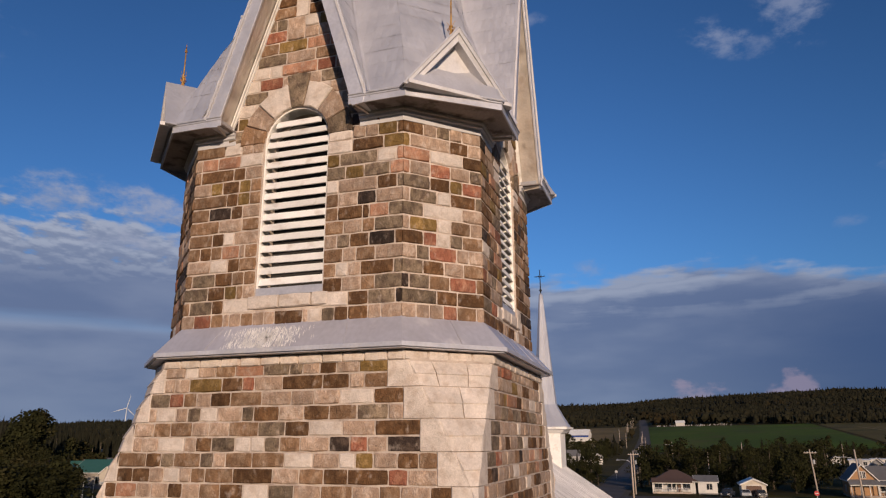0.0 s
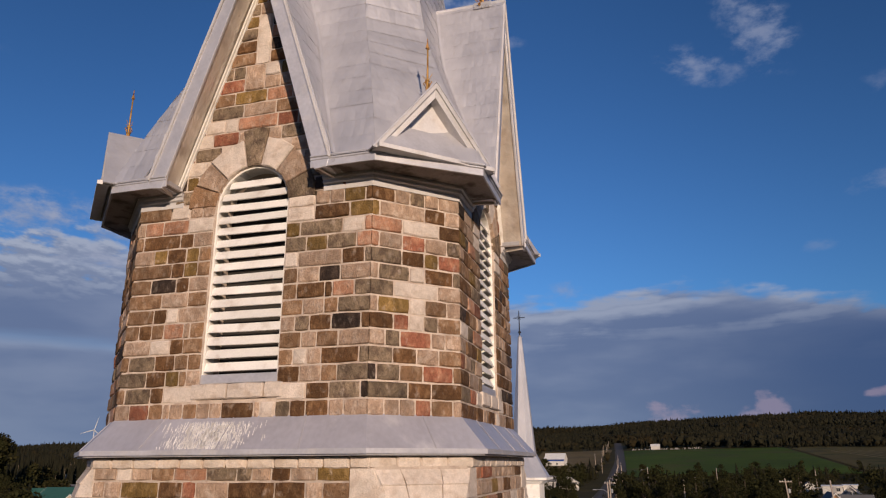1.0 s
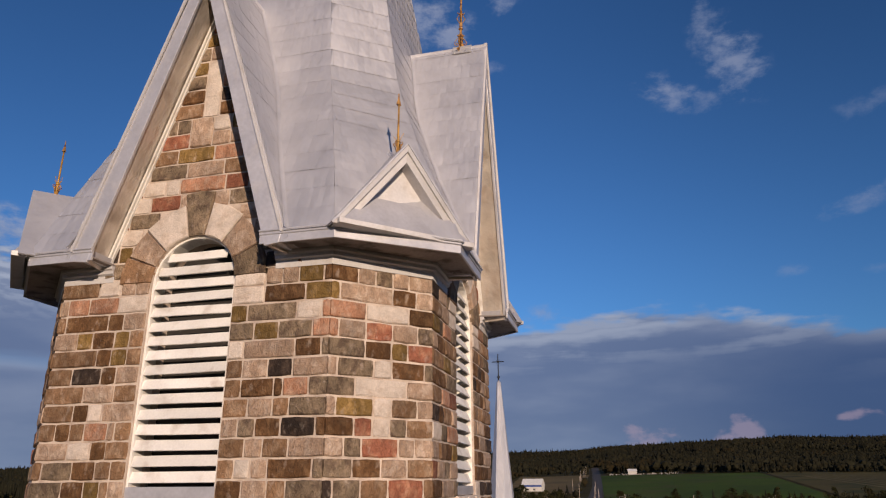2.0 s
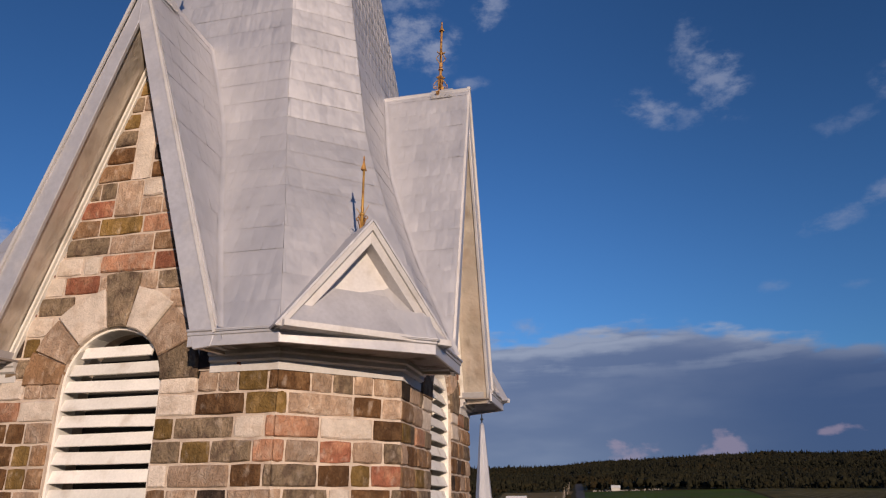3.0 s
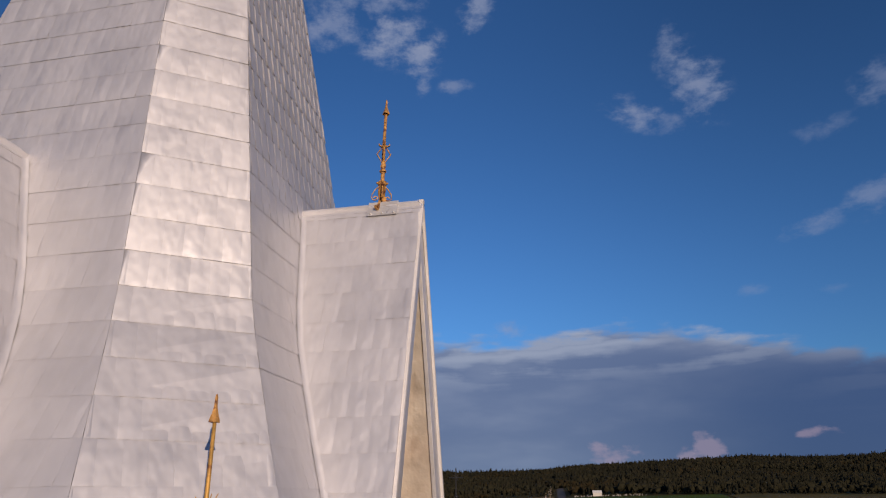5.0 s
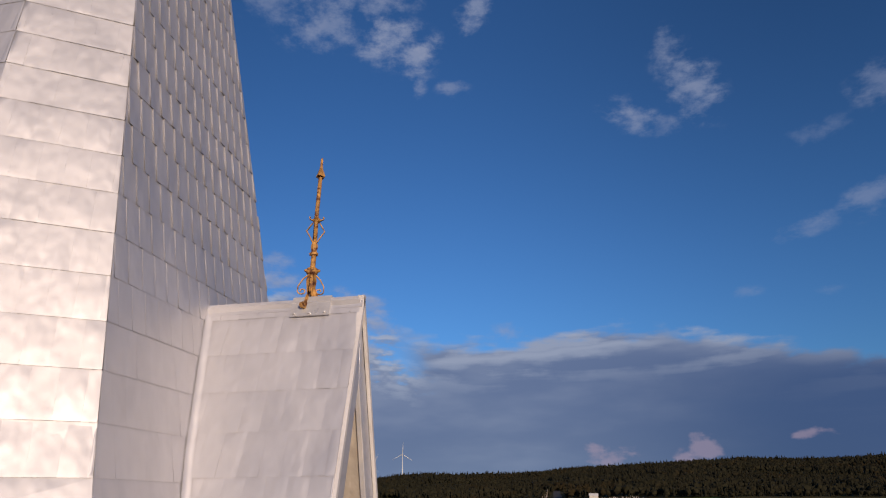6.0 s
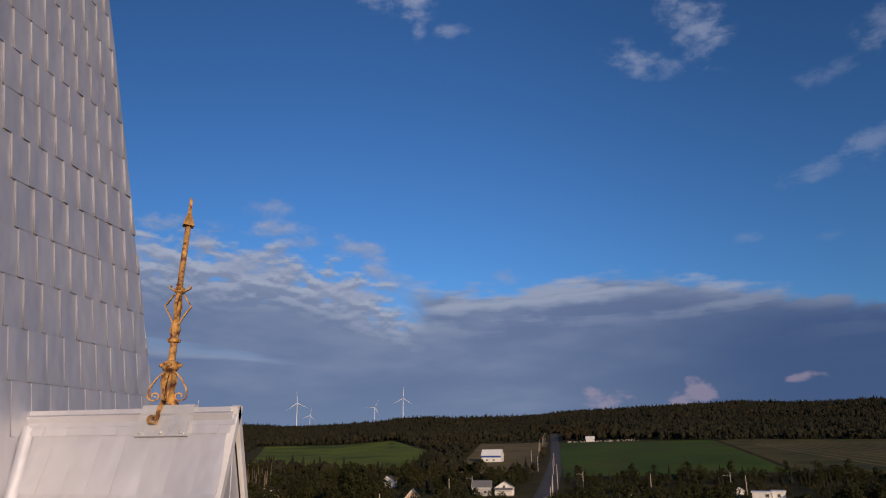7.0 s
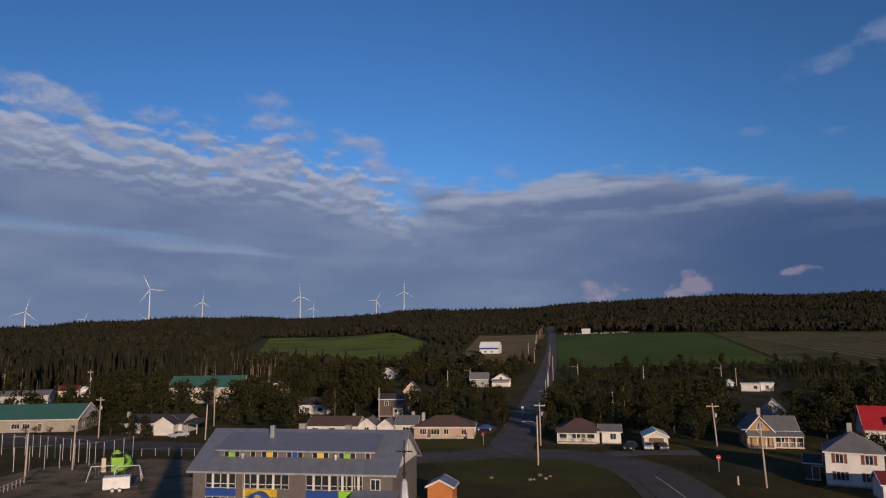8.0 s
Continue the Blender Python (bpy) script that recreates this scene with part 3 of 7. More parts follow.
def belfry():
    names = {0: "front_wall", 2: "side_wall", 4: "rear_wall", 6: "side_wall"}
    for k in range(8):
        m = facing(k)
        rng = random.Random(100 + k)
        if k % 2 == 0:
            wall = part(names[k], opening_wall(k), MORTAR, church, "coursed fieldstone wall rising into a gable")
            detail = k in (0, 2)
            left = FRONT_LEFT if k == 0 else random_rows(14, 12, rng)
            right = FRONT_RIGHT if k == 0 else random_rows(14, 12, rng)
            if k != 0:
                left = [t[:8] + "wwww" if i in (0, 1, 12) else t for i, t in enumerate(left)]
                right = ["wwww" + t[4:] if i in (0, 1, 12) else t for i, t in enumerate(right)]
            lay(coursed(left, -CUT, -W, Z_TOP, rng, open_left=True), m, wall, detail)
            lay(coursed(right, W, CUT, Z_TOP, rng, open_right=True), m, wall, detail)
            lay(coursed([UNDER_SILL], -W, W, Z_BASE + COURSE, rng), m, wall, detail)
            # the sill: three cream blocks
            for a, b in ((-0.73, -0.14), (-0.14, 0.44), (0.44, 0.73)):
                g = stone_geo(a, b, 13.19, 13.42, rng, proud=0.05, joint=0.006)
                lay([("w", *g)], m, wall, detail, "sill_block")
            # the gable above, with a pale cross of blocks
            zt = 20.62
            count = int((zt - Z_TOP) / COURSE)
            for r in range(count):
                z1 = Z_TOP + (r + 1) * COURSE
                half = (20.75 - (z1 - COURSE)) * 0.345 + 0.12
                in_arch = z1 - COURSE - SPRING < R_OUT
                segs = []
                if in_arch:
                    q = math.sqrt(max(0.0, R_OUT ** 2 - (z1 - COURSE * 0.6 - SPRING) ** 2)) - 0.03
                    segs = [(-half, -q), (q, half)] if half - q > 0.12 else []
                else:
                    segs = [(-half, half)]
                hull = [(-1.62, 16.1), (1.62, 16.1), (0.03, 20.72), (-0.03, 20.72)]
                for a, b in segs:
                    pale = None
                    if not in_arch and 18.5 < z1 - 0.1 < 19.45:
                        pale = (-0.13, 0.13)
                    if not in_arch and 18.02 < z1 - 0.1 < 18.5:
                        pale = (-0.30, 0.34)
                    pieces = [(a, b)] if not pale else [(a, pale[0]), (pale[1], b)]
                    for p, q2 in pieces:
                        units = max(2, round((q2 - p) / 0.115))
                        lay(coursed(random_rows(1, units, rng, "bbddttttgggoooppprrkw"), p, q2, z1, rng, hull=hull), m, wall, detail)
            for tone, x0, x1, z0, z1 in (("w", -0.13, 0.13, 18.54, 19.48), ("t", -0.30, 0.06, 18.07, 18.54), ("w", 0.06, 0.34, 18.30, 18.54), ("t", 0.06, 0.34, 18.07, 18.30)):
                g = stone_geo(x0, x1, z0, z1, rng, proud=0.03)
                lay([(tone, *g)], m, wall, detail)
            voussoirs(k, wall, rng)
            louvre_window(k, rng)
        else:
            half = (HALF - CUT) / math.sqrt(2)
            more = 0.17 if k == 7 else 0.0          # the western corner is cut a little deeper
            g = Geo().box(-half - more, half, -0.5, 0, Z_BASE - 0.6, Z_TOP + 0.1)
            wall = part("corner_wall", g.moved(m), MORTAR, church, "cut corner of coursed fieldstone")
            rows = CORNER if k == 1 else random_rows(14, 12, rng)
            lay(coursed(rows, -half - more, half, Z_TOP, rng, open_left=True, open_right=True), m, wall, k in (1, 7))


belfry()


# profile of the spire: half widths of its arrises over the height
LEVELS = (16.48, 18.0, Z_KINK, 26.5, Z_TIP)
ARRIS = {"front": ((2.20, 1.865, 1.44, 0.685, 0.0), (3.49, 2.90, 2.19, 1.115, 0.0)),
         "side": ((2.50, 1.936, 1.537, 0.80, 0.0), (3.53, 2.85, 2.304, 1.20, 0.0))}


def bell(z, values):
    """A profile over the height, with its bends eased as bent tin lies."""
    ease = 0.38 if z < 26 else 0.0
    zs = np.linspace(z - ease, z + ease, 9)
    lo = values[0] + (values[0] - values[1]) / (LEVELS[1] - LEVELS[0]) * np.maximum(0.0, LEVELS[0] - zs)
    return float(np.mean(np.where(zs < LEVELS[0], lo, np.interp(zs, LEVELS, values))))


def spire_ring(z):
    """The octagon of the spire's skin at height z: a bell-cast flare over the eave, steep above the kink."""
    a, s = (bell(z, v) for v in ARRIS["front"])
    c, w = (bell(z, v) for v in ARRIS["side"])
    b = min(c, 0.62 * w)          # the western eave is cut further back
    rear = c - 0.017 * max(0.0, min(z, 26.5) - 20.5) * min(1.0, (Z_TIP - z) / (Z_TIP - 26.5))          # the rear arris leans in
    return [(a, -s, z), (w, -c, z), (w, rear, z), (a, s, z), (-a, s, z), (-w, b, z), (-w, -b, z), (-a, -s, z)]


# cornice under the spire, broken by the four gables
def cornice():
    wall, eave = octagon(0.0, 0.0), spire_ring(Z_EAVE - 0.02)
    prof = {"frieze_board": ([(0.0, 16.17), (0.03, 16.17), (0.03, 16.265), (0.07, 16.285), (0.07, 16.33), (0.10, 16.345), (0.10, 16.39), (0.0, 16.39)], PEDIMENT),
            "soffit": ([(0.0, 16.39), (0.50, 16.38), (0.50, 16.40), (0.0, 16.42)], EAVE_SHADE),
            "fascia": ([(0.49, 16.345), (0.52, 16.345), (0.52, 16.45), (0.535, 16.455), (0.535, 16.485), (0.555, 16.495), (0.555, 16.515), (0.49, 16.515)], TRIM_GREY)}
    for k in range(8):
        c0, c1 = (k - 1) % 8, k % 8
        spans = [(0.0, 1.0)] if k % 2 else [(0.0, None), (None, 1.0)]
        for name, (pts, mat) in prof.items():
            for s0, s1 in spans:
                rings = []
                for end in (s0, s1):
                    ring = []
                    for off, z in pts:
                        p, q = [Vector(wall[c]).lerp(Vector(eave[c]), off / 0.545) for c in (c0, c1)]
                        f = end if end is not None else 0.5 + math.copysign(1.20 / (q - p).length, -1 if s0 is not None else 1)
                        x = p.lerp(q, f)
                        ring.append((x.x, x.y, z))
                    rings.append(ring)
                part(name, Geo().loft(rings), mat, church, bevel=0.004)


cornice()


# ---------------------------------------------------------------- spire
def spire_out(k, z):
    """How far the skin of broad side k stands from the axis at height z."""
    return bell(z, ARRIS["side" if k in (2, 6) else "front"][1])


def sheet_rows():
    """Heights of the sheet courses, even along the slope."""
    zs = [Z_EAVE - 0.02]
    while zs[-1] < Z_TIP - 0.8:
        z = zs[-1]
        run = spire_out(0, z) - spire_out(0, z + 0.3)
        zs.append(z + 0.345 * 0.3 / math.hypot(0.3, run))
    return zs


def tiles_on(quad, wide, high, rng, lift=0.010, shift=0.5, twist_by=0.0008, bulge_by=0.004, gap=0.0006, fold=0.0, one_row=0):
    """Overlapping tin sheets on a flat quad (corners from lower left, counter-clockwise as seen from outside)."""
    p0, p1, p2, p3 = [Vector(p) for p in quad]
    ux = (p1 - p0).normalized()
    nrm = ux.cross(p3 - p0).normalized()
    uy = nrm.cross(ux)
    flat = [((p - p0).dot(ux), (p - p0).dot(uy)) for p in (p0, p1, p2, p3)]
    out = []
    top, x_lo, x_hi = max(p[1] for p in flat), min(p[0] for p in flat), max(p[0] for p in flat)
    r, y = one_row, 0.0
    while y < top - 0.02:
        h = top if one_row else high * rng.uniform(0.96, 1.04)
        lip = lift * rng.choice((0.45, 0.6, 0.75, 0.9))
        x = x_lo - wide * (0.5 * (r % 2) + 0.25) + rng.uniform(-0.01, 0.01)
        while x < x_hi:
            w = wide * rng.uniform(0.97, 1.03)
            poly = clip_to([(x + gap, y - 0.012), (x + w - gap, y - 0.012), (x + w - gap, y + h), (x + gap, y + h)], flat)
            if len(poly) >= 3 and area(poly) > 0.0002:
                n, twist, bulge = len(poly), rng.uniform(-twist_by, twist_by), rng.uniform(0.3, 1.0) * bulge_by
                cx, cy = sum(p[0] for p in poly) / n, sum(p[1] for p in poly) / n
                own = lip * rng.uniform(0.55, 1.1)
                up = lambda q: max(lift * 0.12, own * max(0.0, 1 - (q[1] - y) / h) ** 1.6) + twist * (q[0] - x) / w + fold * (1 - (q[0] - x) / w) + 0.003  # noqa: E731
                rim = [p0 + ux * q[0] + uy * q[1] + nrm * up(q) for q in poly]
                v = [p0 + ux * q[0] + uy * (q[1] + (0.012 if q[1] < y + 0.02 else 0.0)) + nrm * 0.0015 for q in poly] + rim
                mid = [(cx + (q[0] - cx) * 0.7, cy + (q[1] - cy) * 0.8) for q in poly]
                v += [p0 + ux * q[0] + uy * q[1] + nrm * (up(q) + bulge * 0.75 + rng.uniform(-0.0012, 0.0012)) for q in mid]
                v.append(p0 + ux * cx + uy * cy + nrm * (up((cx, cy)) + bulge))
                v += rim
                e = 3 * n + 1
                f = [(i, (i + 1) % n, n + (i + 1) % n, n + i) for i in range(n)] + [(e + i, e + (i + 1) % n, 2 * n + (i + 1) % n, 2 * n + i) for i in range(n)]
                f += [(2 * n + i, 2 * n + (i + 1) % n, 3 * n) for i in range(n)]
                out.append((v, f))
            x += w
        y += h
        r += 1
    return out


def clad(name, pieces, parent, single):
    if single:
        for v, f in pieces:
            part(name, Geo().add(v, f), TIN, parent, smooth=True)
    else:
        g = Geo()
        for v, f in pieces:
            g.add(v, f)
        if g.v:
            ob = part("tin_cladding", g, TIN_ISLE, parent, smooth=True)
            ob["kind"] = "stuff"


def gable_x(z):
    return (Z_RIDGE - z) * 0.332


def spire():
    zs = sheet_rows()
    core = Geo().loft([[(x * 0.985, y * 0.985, h) for x, y, h in spire_ring(z)] for z in (19.2, 19.5, 19.8, 20.1, 20.5, 21.2, 26.5, Z_TIP - 0.05)])
    skin = part("spire_roof", core, TIN, church, "tall octagonal spire clad in painted tin sheets")
    for k in range(8):
        rng = random.Random(300 + k)
        i0, i1 = (k - 1) % 8, k % 8          # side k runs from corner k-1 to corner k
        turn = pose(0, 0, 0, 0, 0, 45.0 * k)
        near, far, bed = [], [], Geo()
        for r, (z0, z1) in enumerate(zip(zs, zs[1:])):
            lo, hi = spire_ring(z0), spire_ring(z1)
            spans = [(Vector(lo[i0]), Vector(lo[i1]), Vector(hi[i1]), Vector(hi[i0]))]
            if k % 2 == 0 and z0 < Z_RIDGE - 0.3:
                # the gable roof stands in the middle of a broad side
                spans = []
                for s in (-1, 1):
                    ends = []
                    for z, ring in ((z0, lo), (z1, hi)):
                        inner = turn @ Vector((s * max(0.0, gable_x(z) - 0.03), -spire_out(k, z), z))
                        ends.append((inner, Vector(ring[i1] if s > 0 else ring[i0])))
                    (a, b), (c, d) = ends
                    spans.append((a, b, d, c) if s > 0 else (b, a, c, d))
            steep = z0 > 21.4 and k in (2, 4, 6)          # the shaded broad faces show every joint
            for quad in spans:
                if z0 < Z_KINK + 0.5:
                    bed.add(quad, [(0, 1, 2, 3)])
                single = (k == 1 and z0 < 26.5) or (k == 2 and z0 < 24.5)
                (near if single else far).extend(tiles_on(quad, 0.168, (quad[3] - quad[0]).length * 1.06, rng, lift=0.0095 if steep else 0.0075, twist_by=0.0025 if steep else 0.0005, bulge_by=0.0004 if steep else 0.006,
                                                          gap=0.0010 if steep else 0.0001, fold=0.012 * min(1.0, max(0.0, (z0 - 20.4) / 2.0)) if k in (2, 4, 6) else 0.0, one_row=r + 1))
        part("flared_eave", bed, TIN, skin)
        clad("tin_sheet", near, skin, True)
        clad("tin_sheet", far, skin, False)


spire()


def gable(k):
    """A steep gable roof over wall k, with its barge boards and soffits."""
    m = pose(0, 0, 0, 0, 0, 45.0 * k)           # local front is -y
    root = new("gable")
    root.parent = church
    root["label"] = "steep tin-clad gable with broad white barge boards"
    front, zf = -3.47, 16.40
    rng = random.Random(500 + k)
    for s in (-1, 1):
        # roof slope from the eave to the ridge, running back into the spire
        a, b = Vector((s * gable_x(zf), front, zf)), Vector((s * gable_x(zf), -3.02, zf))
        c, d = Vector((0, -1.85, Z_RIDGE)), Vector((0, front, Z_RIDGE))
        out = Vector((s * 0.949, 0, 0.316))
        poly = [a, b, Vector((s * gable_x(Z_KINK), -2.0, Z_KINK)), c, d]
        g = Geo().slab([p - out * 0.05 for p in (poly if s > 0 else poly[::-1])], out * 0.05)
        slope = part("roof_slope", g.moved(m), TIN, root)
        # sheets, laid on the plane and cut to its outline
        if s > 0:
            quad = [a, Vector((a.x, -1.9, zf)), Vector((0, -1.9, Z_RIDGE)), d]
        else:
            quad = [Vector((a.x, -1.9, zf)), a, d, Vector((0, -1.9, Z_RIDGE))]
        pcs = tiles_on(quad, 0.17, 0.345, rng, lift=0.0095, bulge_by=0.006, twist_by=0.0004, gap=0.0001)
        pcs = [([m @ p for p in v], f) for v, f in pcs]
        clad("tin_sheet", pcs, slope, (k == 2 and s < 0) or (k == 0 and s > 0))
        # barge board: a wide flat face with a raised outer fillet, its lower end cut square to the eave
        zi = 20.42
        inner = [(s * 0.02, zi), (s * 1.27, 16.32)]
        outer = [(s * 1.50, 16.50), (s * 0.0, Z_RIDGE + 0.02)]
        poly = [(s * 0.0, zi + 0.04), inner[1], (s * 1.46, 16.34), outer[0], outer[1]]
        pts = [(x, front, z) for x, z in poly]
        g = Geo().slab(pts if s < 0 else pts[::-1], (0, 0.045, 0))
        part("barge_board", g.moved(m), TRIM_GREY, root, "grey-white painted barge board", bevel=0.006)
        p0, p1 = Vector((s * 1.53, front - 0.03, 16.46)), Vector((0, front - 0.03, Z_RIDGE + 0.03))
        d0 = (p1 - p0).normalized()
        n0 = Vector((-d0.z, 0, d0.x)) * (1 if s > 0 else -1)
        for off, wd, th in ((0.0, 0.036, 0.05),):
            q0, q1 = p0 + n0 * off, p1 + n0 * off
            q0 = q0 + d0 * 0.02
            g = Geo().slab([q0, q1, q1 + n0 * wd, q0 + n0 * wd] if s < 0 else [q0 + n0 * wd, q1 + n0 * wd, q1, q0], (0, th, 0))
            part("fillet", g.moved(m), PEDIMENT, root)
        # soffit between the barge and the wall, with a moulding along the stones
        sof = [(s * 0.02, front + 0.045, zi + 0.05), (s * 1.29, front + 0.045, 16.33), (s * 1.40, -2.96, 16.33), (s * 0.02, -2.96, 20.62)]
        up = Vector((s * 0.949, 0, 0.316)) * 0.03
        part("soffit", Geo().slab([Vector(p) for p in (sof if s < 0 else sof[::-1])], up).moved(m), SOFFIT, root)
        for w0, w1, dy in ((0.015, 0.045, -3.05), (0.065, 0.085, -3.03)):
            mo = [(s * (0.0), dy, 20.56 - w0 * 2.9), (s * (1.385 - w0), dy, 16.33), (s * (1.385 - w1), dy, 16.33), (s * 0.0, dy, 20.56 - w1 * 2.9)]
            part("moulding", Geo().slab([Vector(p) for p in (mo if s < 0 else mo[::-1])], (0, 0.08, 0)).moved(m), WOOD_WHITE, root)
        # boxed foot
        foot = [(s * 1.29, 16.372), (s * 1.45, 16.372), (s * 1.45, 16.50), (s * 1.25, 16.50)]
        pts = [(x, -3.42, z) for x, z in foot]
        part("boxed_foot", Geo().slab(pts if s < 0 else pts[::-1], (0, 0.42, 0)).moved(m), TRIM_GREY, root, bevel=0.005)
        # valley flashing, where the slope meets the spire
        va = [Vector((s * gable_x(z), -spire_out(k, z), z)) for z in (16.52, 17.0, 17.5, 18.0, 18.5, 19.1, 19.5, 19.9, 20.5, 21.1)]
        n, g = len(va), Geo()
        g.add([p + Vector((s * 0.055, -0.013, 0)) for p in va] + [p + Vector((s * 0.014, -0.022, 0)) for p in va] + [p + Vector((s * 0.012, -0.065, 0)) for p in va],
              [(i + j, i + j + 1, i + j + n + 1, i + j + n) for j in (0, n) for i in range(n - 1)])
        part("valley_flashing", g.moved(m), TIN, root, smooth=True)
    ridge = Geo().slab([(-0.043, front - 0.02, Z_RIDGE - 0.085), (-0.008, front - 0.02, Z_RIDGE + 0.022), (0.008, front - 0.02, Z_RIDGE + 0.022), (0.043, front - 0.02, Z_RIDGE - 0.085), (0.034, front - 0.02, Z_RIDGE - 0.085), (0, front - 0.02, Z_RIDGE + 0.005), (-0.034, front - 0.02, Z_RIDGE - 0.085)], (0, 1.48, 0))
    part("ridge_cap", ridge.moved(m), TIN, root)
    plate = Geo()
    for s in (-1, 1):
        q = [(s * 0.012, -3.21, Z_RIDGE + 0.035), (s * 0.075, -3.21, Z_RIDGE - 0.15), (s * 0.075, -2.86, Z_RIDGE - 0.15), (s * 0.012, -2.86, Z_RIDGE + 0.035)]
        plate.slab([Vector(p) for p in (q if s < 0 else q[::-1])], (s * 0.01, 0, 0.004))
    plate_ob = part("finial_plate", plate.moved(m), FLASH, root, "bent metal plate under the finial")
    for s in (-1, 1):
        for y in (-3.17, -3.035, -2.90):
            rivet = Geo().lathe([(0.002, -0.012), (0.012, -0.008), (0.016, 0.0), (0.012, 0.008), (0.002, 0.012)], (s * 0.082, y, Z_RIDGE - 0.125), 8)
            part("rivet", rivet.moved(m), FLASH, plate_ob, smooth=True)
    finial(m @ Matrix.Translation((0, -3.0, Z_RIDGE + 0.04)) @ Matrix.Diagonal((1.2, 1.2, 1.0, 1.0)), root)


def bar(geo, pts, wide, thick, m=None):
    """A flat wrought bar bent along points in a plane through the axis, given as (out, height) at the turn m."""
    rings = []
    for i, (r, z) in enumerate(pts):
        a, b = pts[max(i - 1, 0)], pts[min(i + 1, len(pts) - 1)]
        d = Vector((b[0] - a[0], 0, b[1] - a[1])).normalized()
        n = Vector((-d.z, 0, d.x)) * thick / 2
        p, e = Vector((r, 0, z)), Vector((0, wide / 2, 0))
        rings.append([m @ (p + n + e), m @ (p + n - e), m @ (p - n - e), m @ (p - n + e)])
    return geo.loft(rings)


def curl(r0, z0, size, start, turns, n=11):
    """Points of a closing scroll about (r0, z0)."""
    out = []
    for j in range(n):
        t = j / (n - 1)
        a, r = start - turns * 6.2832 * t, size * (1 - 0.72 * t)
        out.append((r0 + r * math.cos(a), z0 + r * math.sin(a)))
    return out


def arrow_head(z0, z1, half):
    """A sharp iron arrow point with a notched foot, on a thick socket that runs out into the tip."""
    ring = lambda h, z: [(h, 0, z), (0, h * 0.75, z), (-h, 0, z), (0, -h * 0.75, z)]  # noqa: E731
    return Geo().loft([ring(half * 0.5, z0 + 0.012), ring(half, z0), ring(half * 0.96, z0 + 0.014), ring(half * 0.46, z0 + 0.075), ring(half * 0.30, z0 + 0.11), ring(half * 0.26, z1 - 0.02), ring(half * 0.12, z1)])


def finial(m, parent):
    """The tall wrought spike of a gable: bent foot and scrolls, a double crown, an open cage of bars under a petalled collar, an arrow point."""
    root = new("finial")
    root.parent = parent
    root["label"] = "rusty gilded iron finial with an arrow head"
    m = m @ Matrix.Shear("XY", 4, (0.010, -0.020))
    part("spike", Geo().tube([(0.02, -0.05, -0.03), (0.008, -0.015, 0.04), (0, 0, 0.16), (0.004, 0, 0.42), (-0.003, 0.003, 0.75), (0.002, 0, 1.2)], [0.026, 0.026, 0.021, 0.018, 0.016, 0.015], 8).moved(m), RUST, root, smooth=True)
    part("arrow_head", arrow_head(1.165, 1.365, 0.05).moved(m), RUST, root)
    part("collar", Geo().lathe([(0.018, 0.385), (0.034, 0.39), (0.036, 0.405), (0.020, 0.42), (0.028, 0.47), (0.018, 0.52)], n=8).moved(m), RUST, root)
    part("upper_collar", Geo().lathe([(0.016, 0.70), (0.03, 0.715), (0.03, 0.735), (0.016, 0.75)], n=8).moved(m), RUST, root)
    part("crown", Geo().lathe([(0.018, 0.20), (0.040, 0.215), (0.046, 0.235), (0.030, 0.25), (0.040, 0.262), (0.018, 0.275)], n=10).moved(m), RUST, root, smooth=True)
    for i in range(4):
        t = Matrix.Rotation(math.pi / 2 * i + 0.35, 4, "Z")
        part("cage_bar", bar(Geo(), [(0.018, 0.515), (0.032, 0.55), (0.068, 0.622), (0.060, 0.632), (0.026, 0.70)], 0.016, 0.007, m @ t), RUST, root)
        part("petal", bar(Geo(), [(0.014, 0.722), (0.035, 0.728), (0.050, 0.738), (0.054, 0.752), (0.046, 0.756)], 0.022, 0.007, m @ t), RUST, root)
        part("knob", Geo().lathe([(0.004, -0.014), (0.014, -0.006), (0.014, 0.006), (0.004, 0.014)], n=8).moved(m @ t @ Matrix.Translation((0.045, 0, 0.245))), RUST, root, smooth=True)
        part("scroll", bar(Geo(), [(0.026, 0.205), (0.060, 0.165), (0.092, 0.10)] + curl(0.062, 0.055, 0.036, 0.5, 1.15), 0.013, 0.008, m @ t), RUST, root)
        part("rib", bar(Geo(), [(0.024, 0.22), (0.040, 0.15), (0.026, 0.06), (0.02, 0.0)], 0.016, 0.010, m @ t @ Matrix.Rotation(math.pi / 4, 4, "Z")), RUST, root)
    part("foot_scroll", bar(Geo(), [(0.0, 0.06), (0.03, 0.01), (0.045, -0.05)] + curl(0.072, -0.085, 0.036, 2.6, -1.2, 12), 0.020, 0.011, m @ Matrix.Rotation(2.84, 4, "Z")), RUST, root)


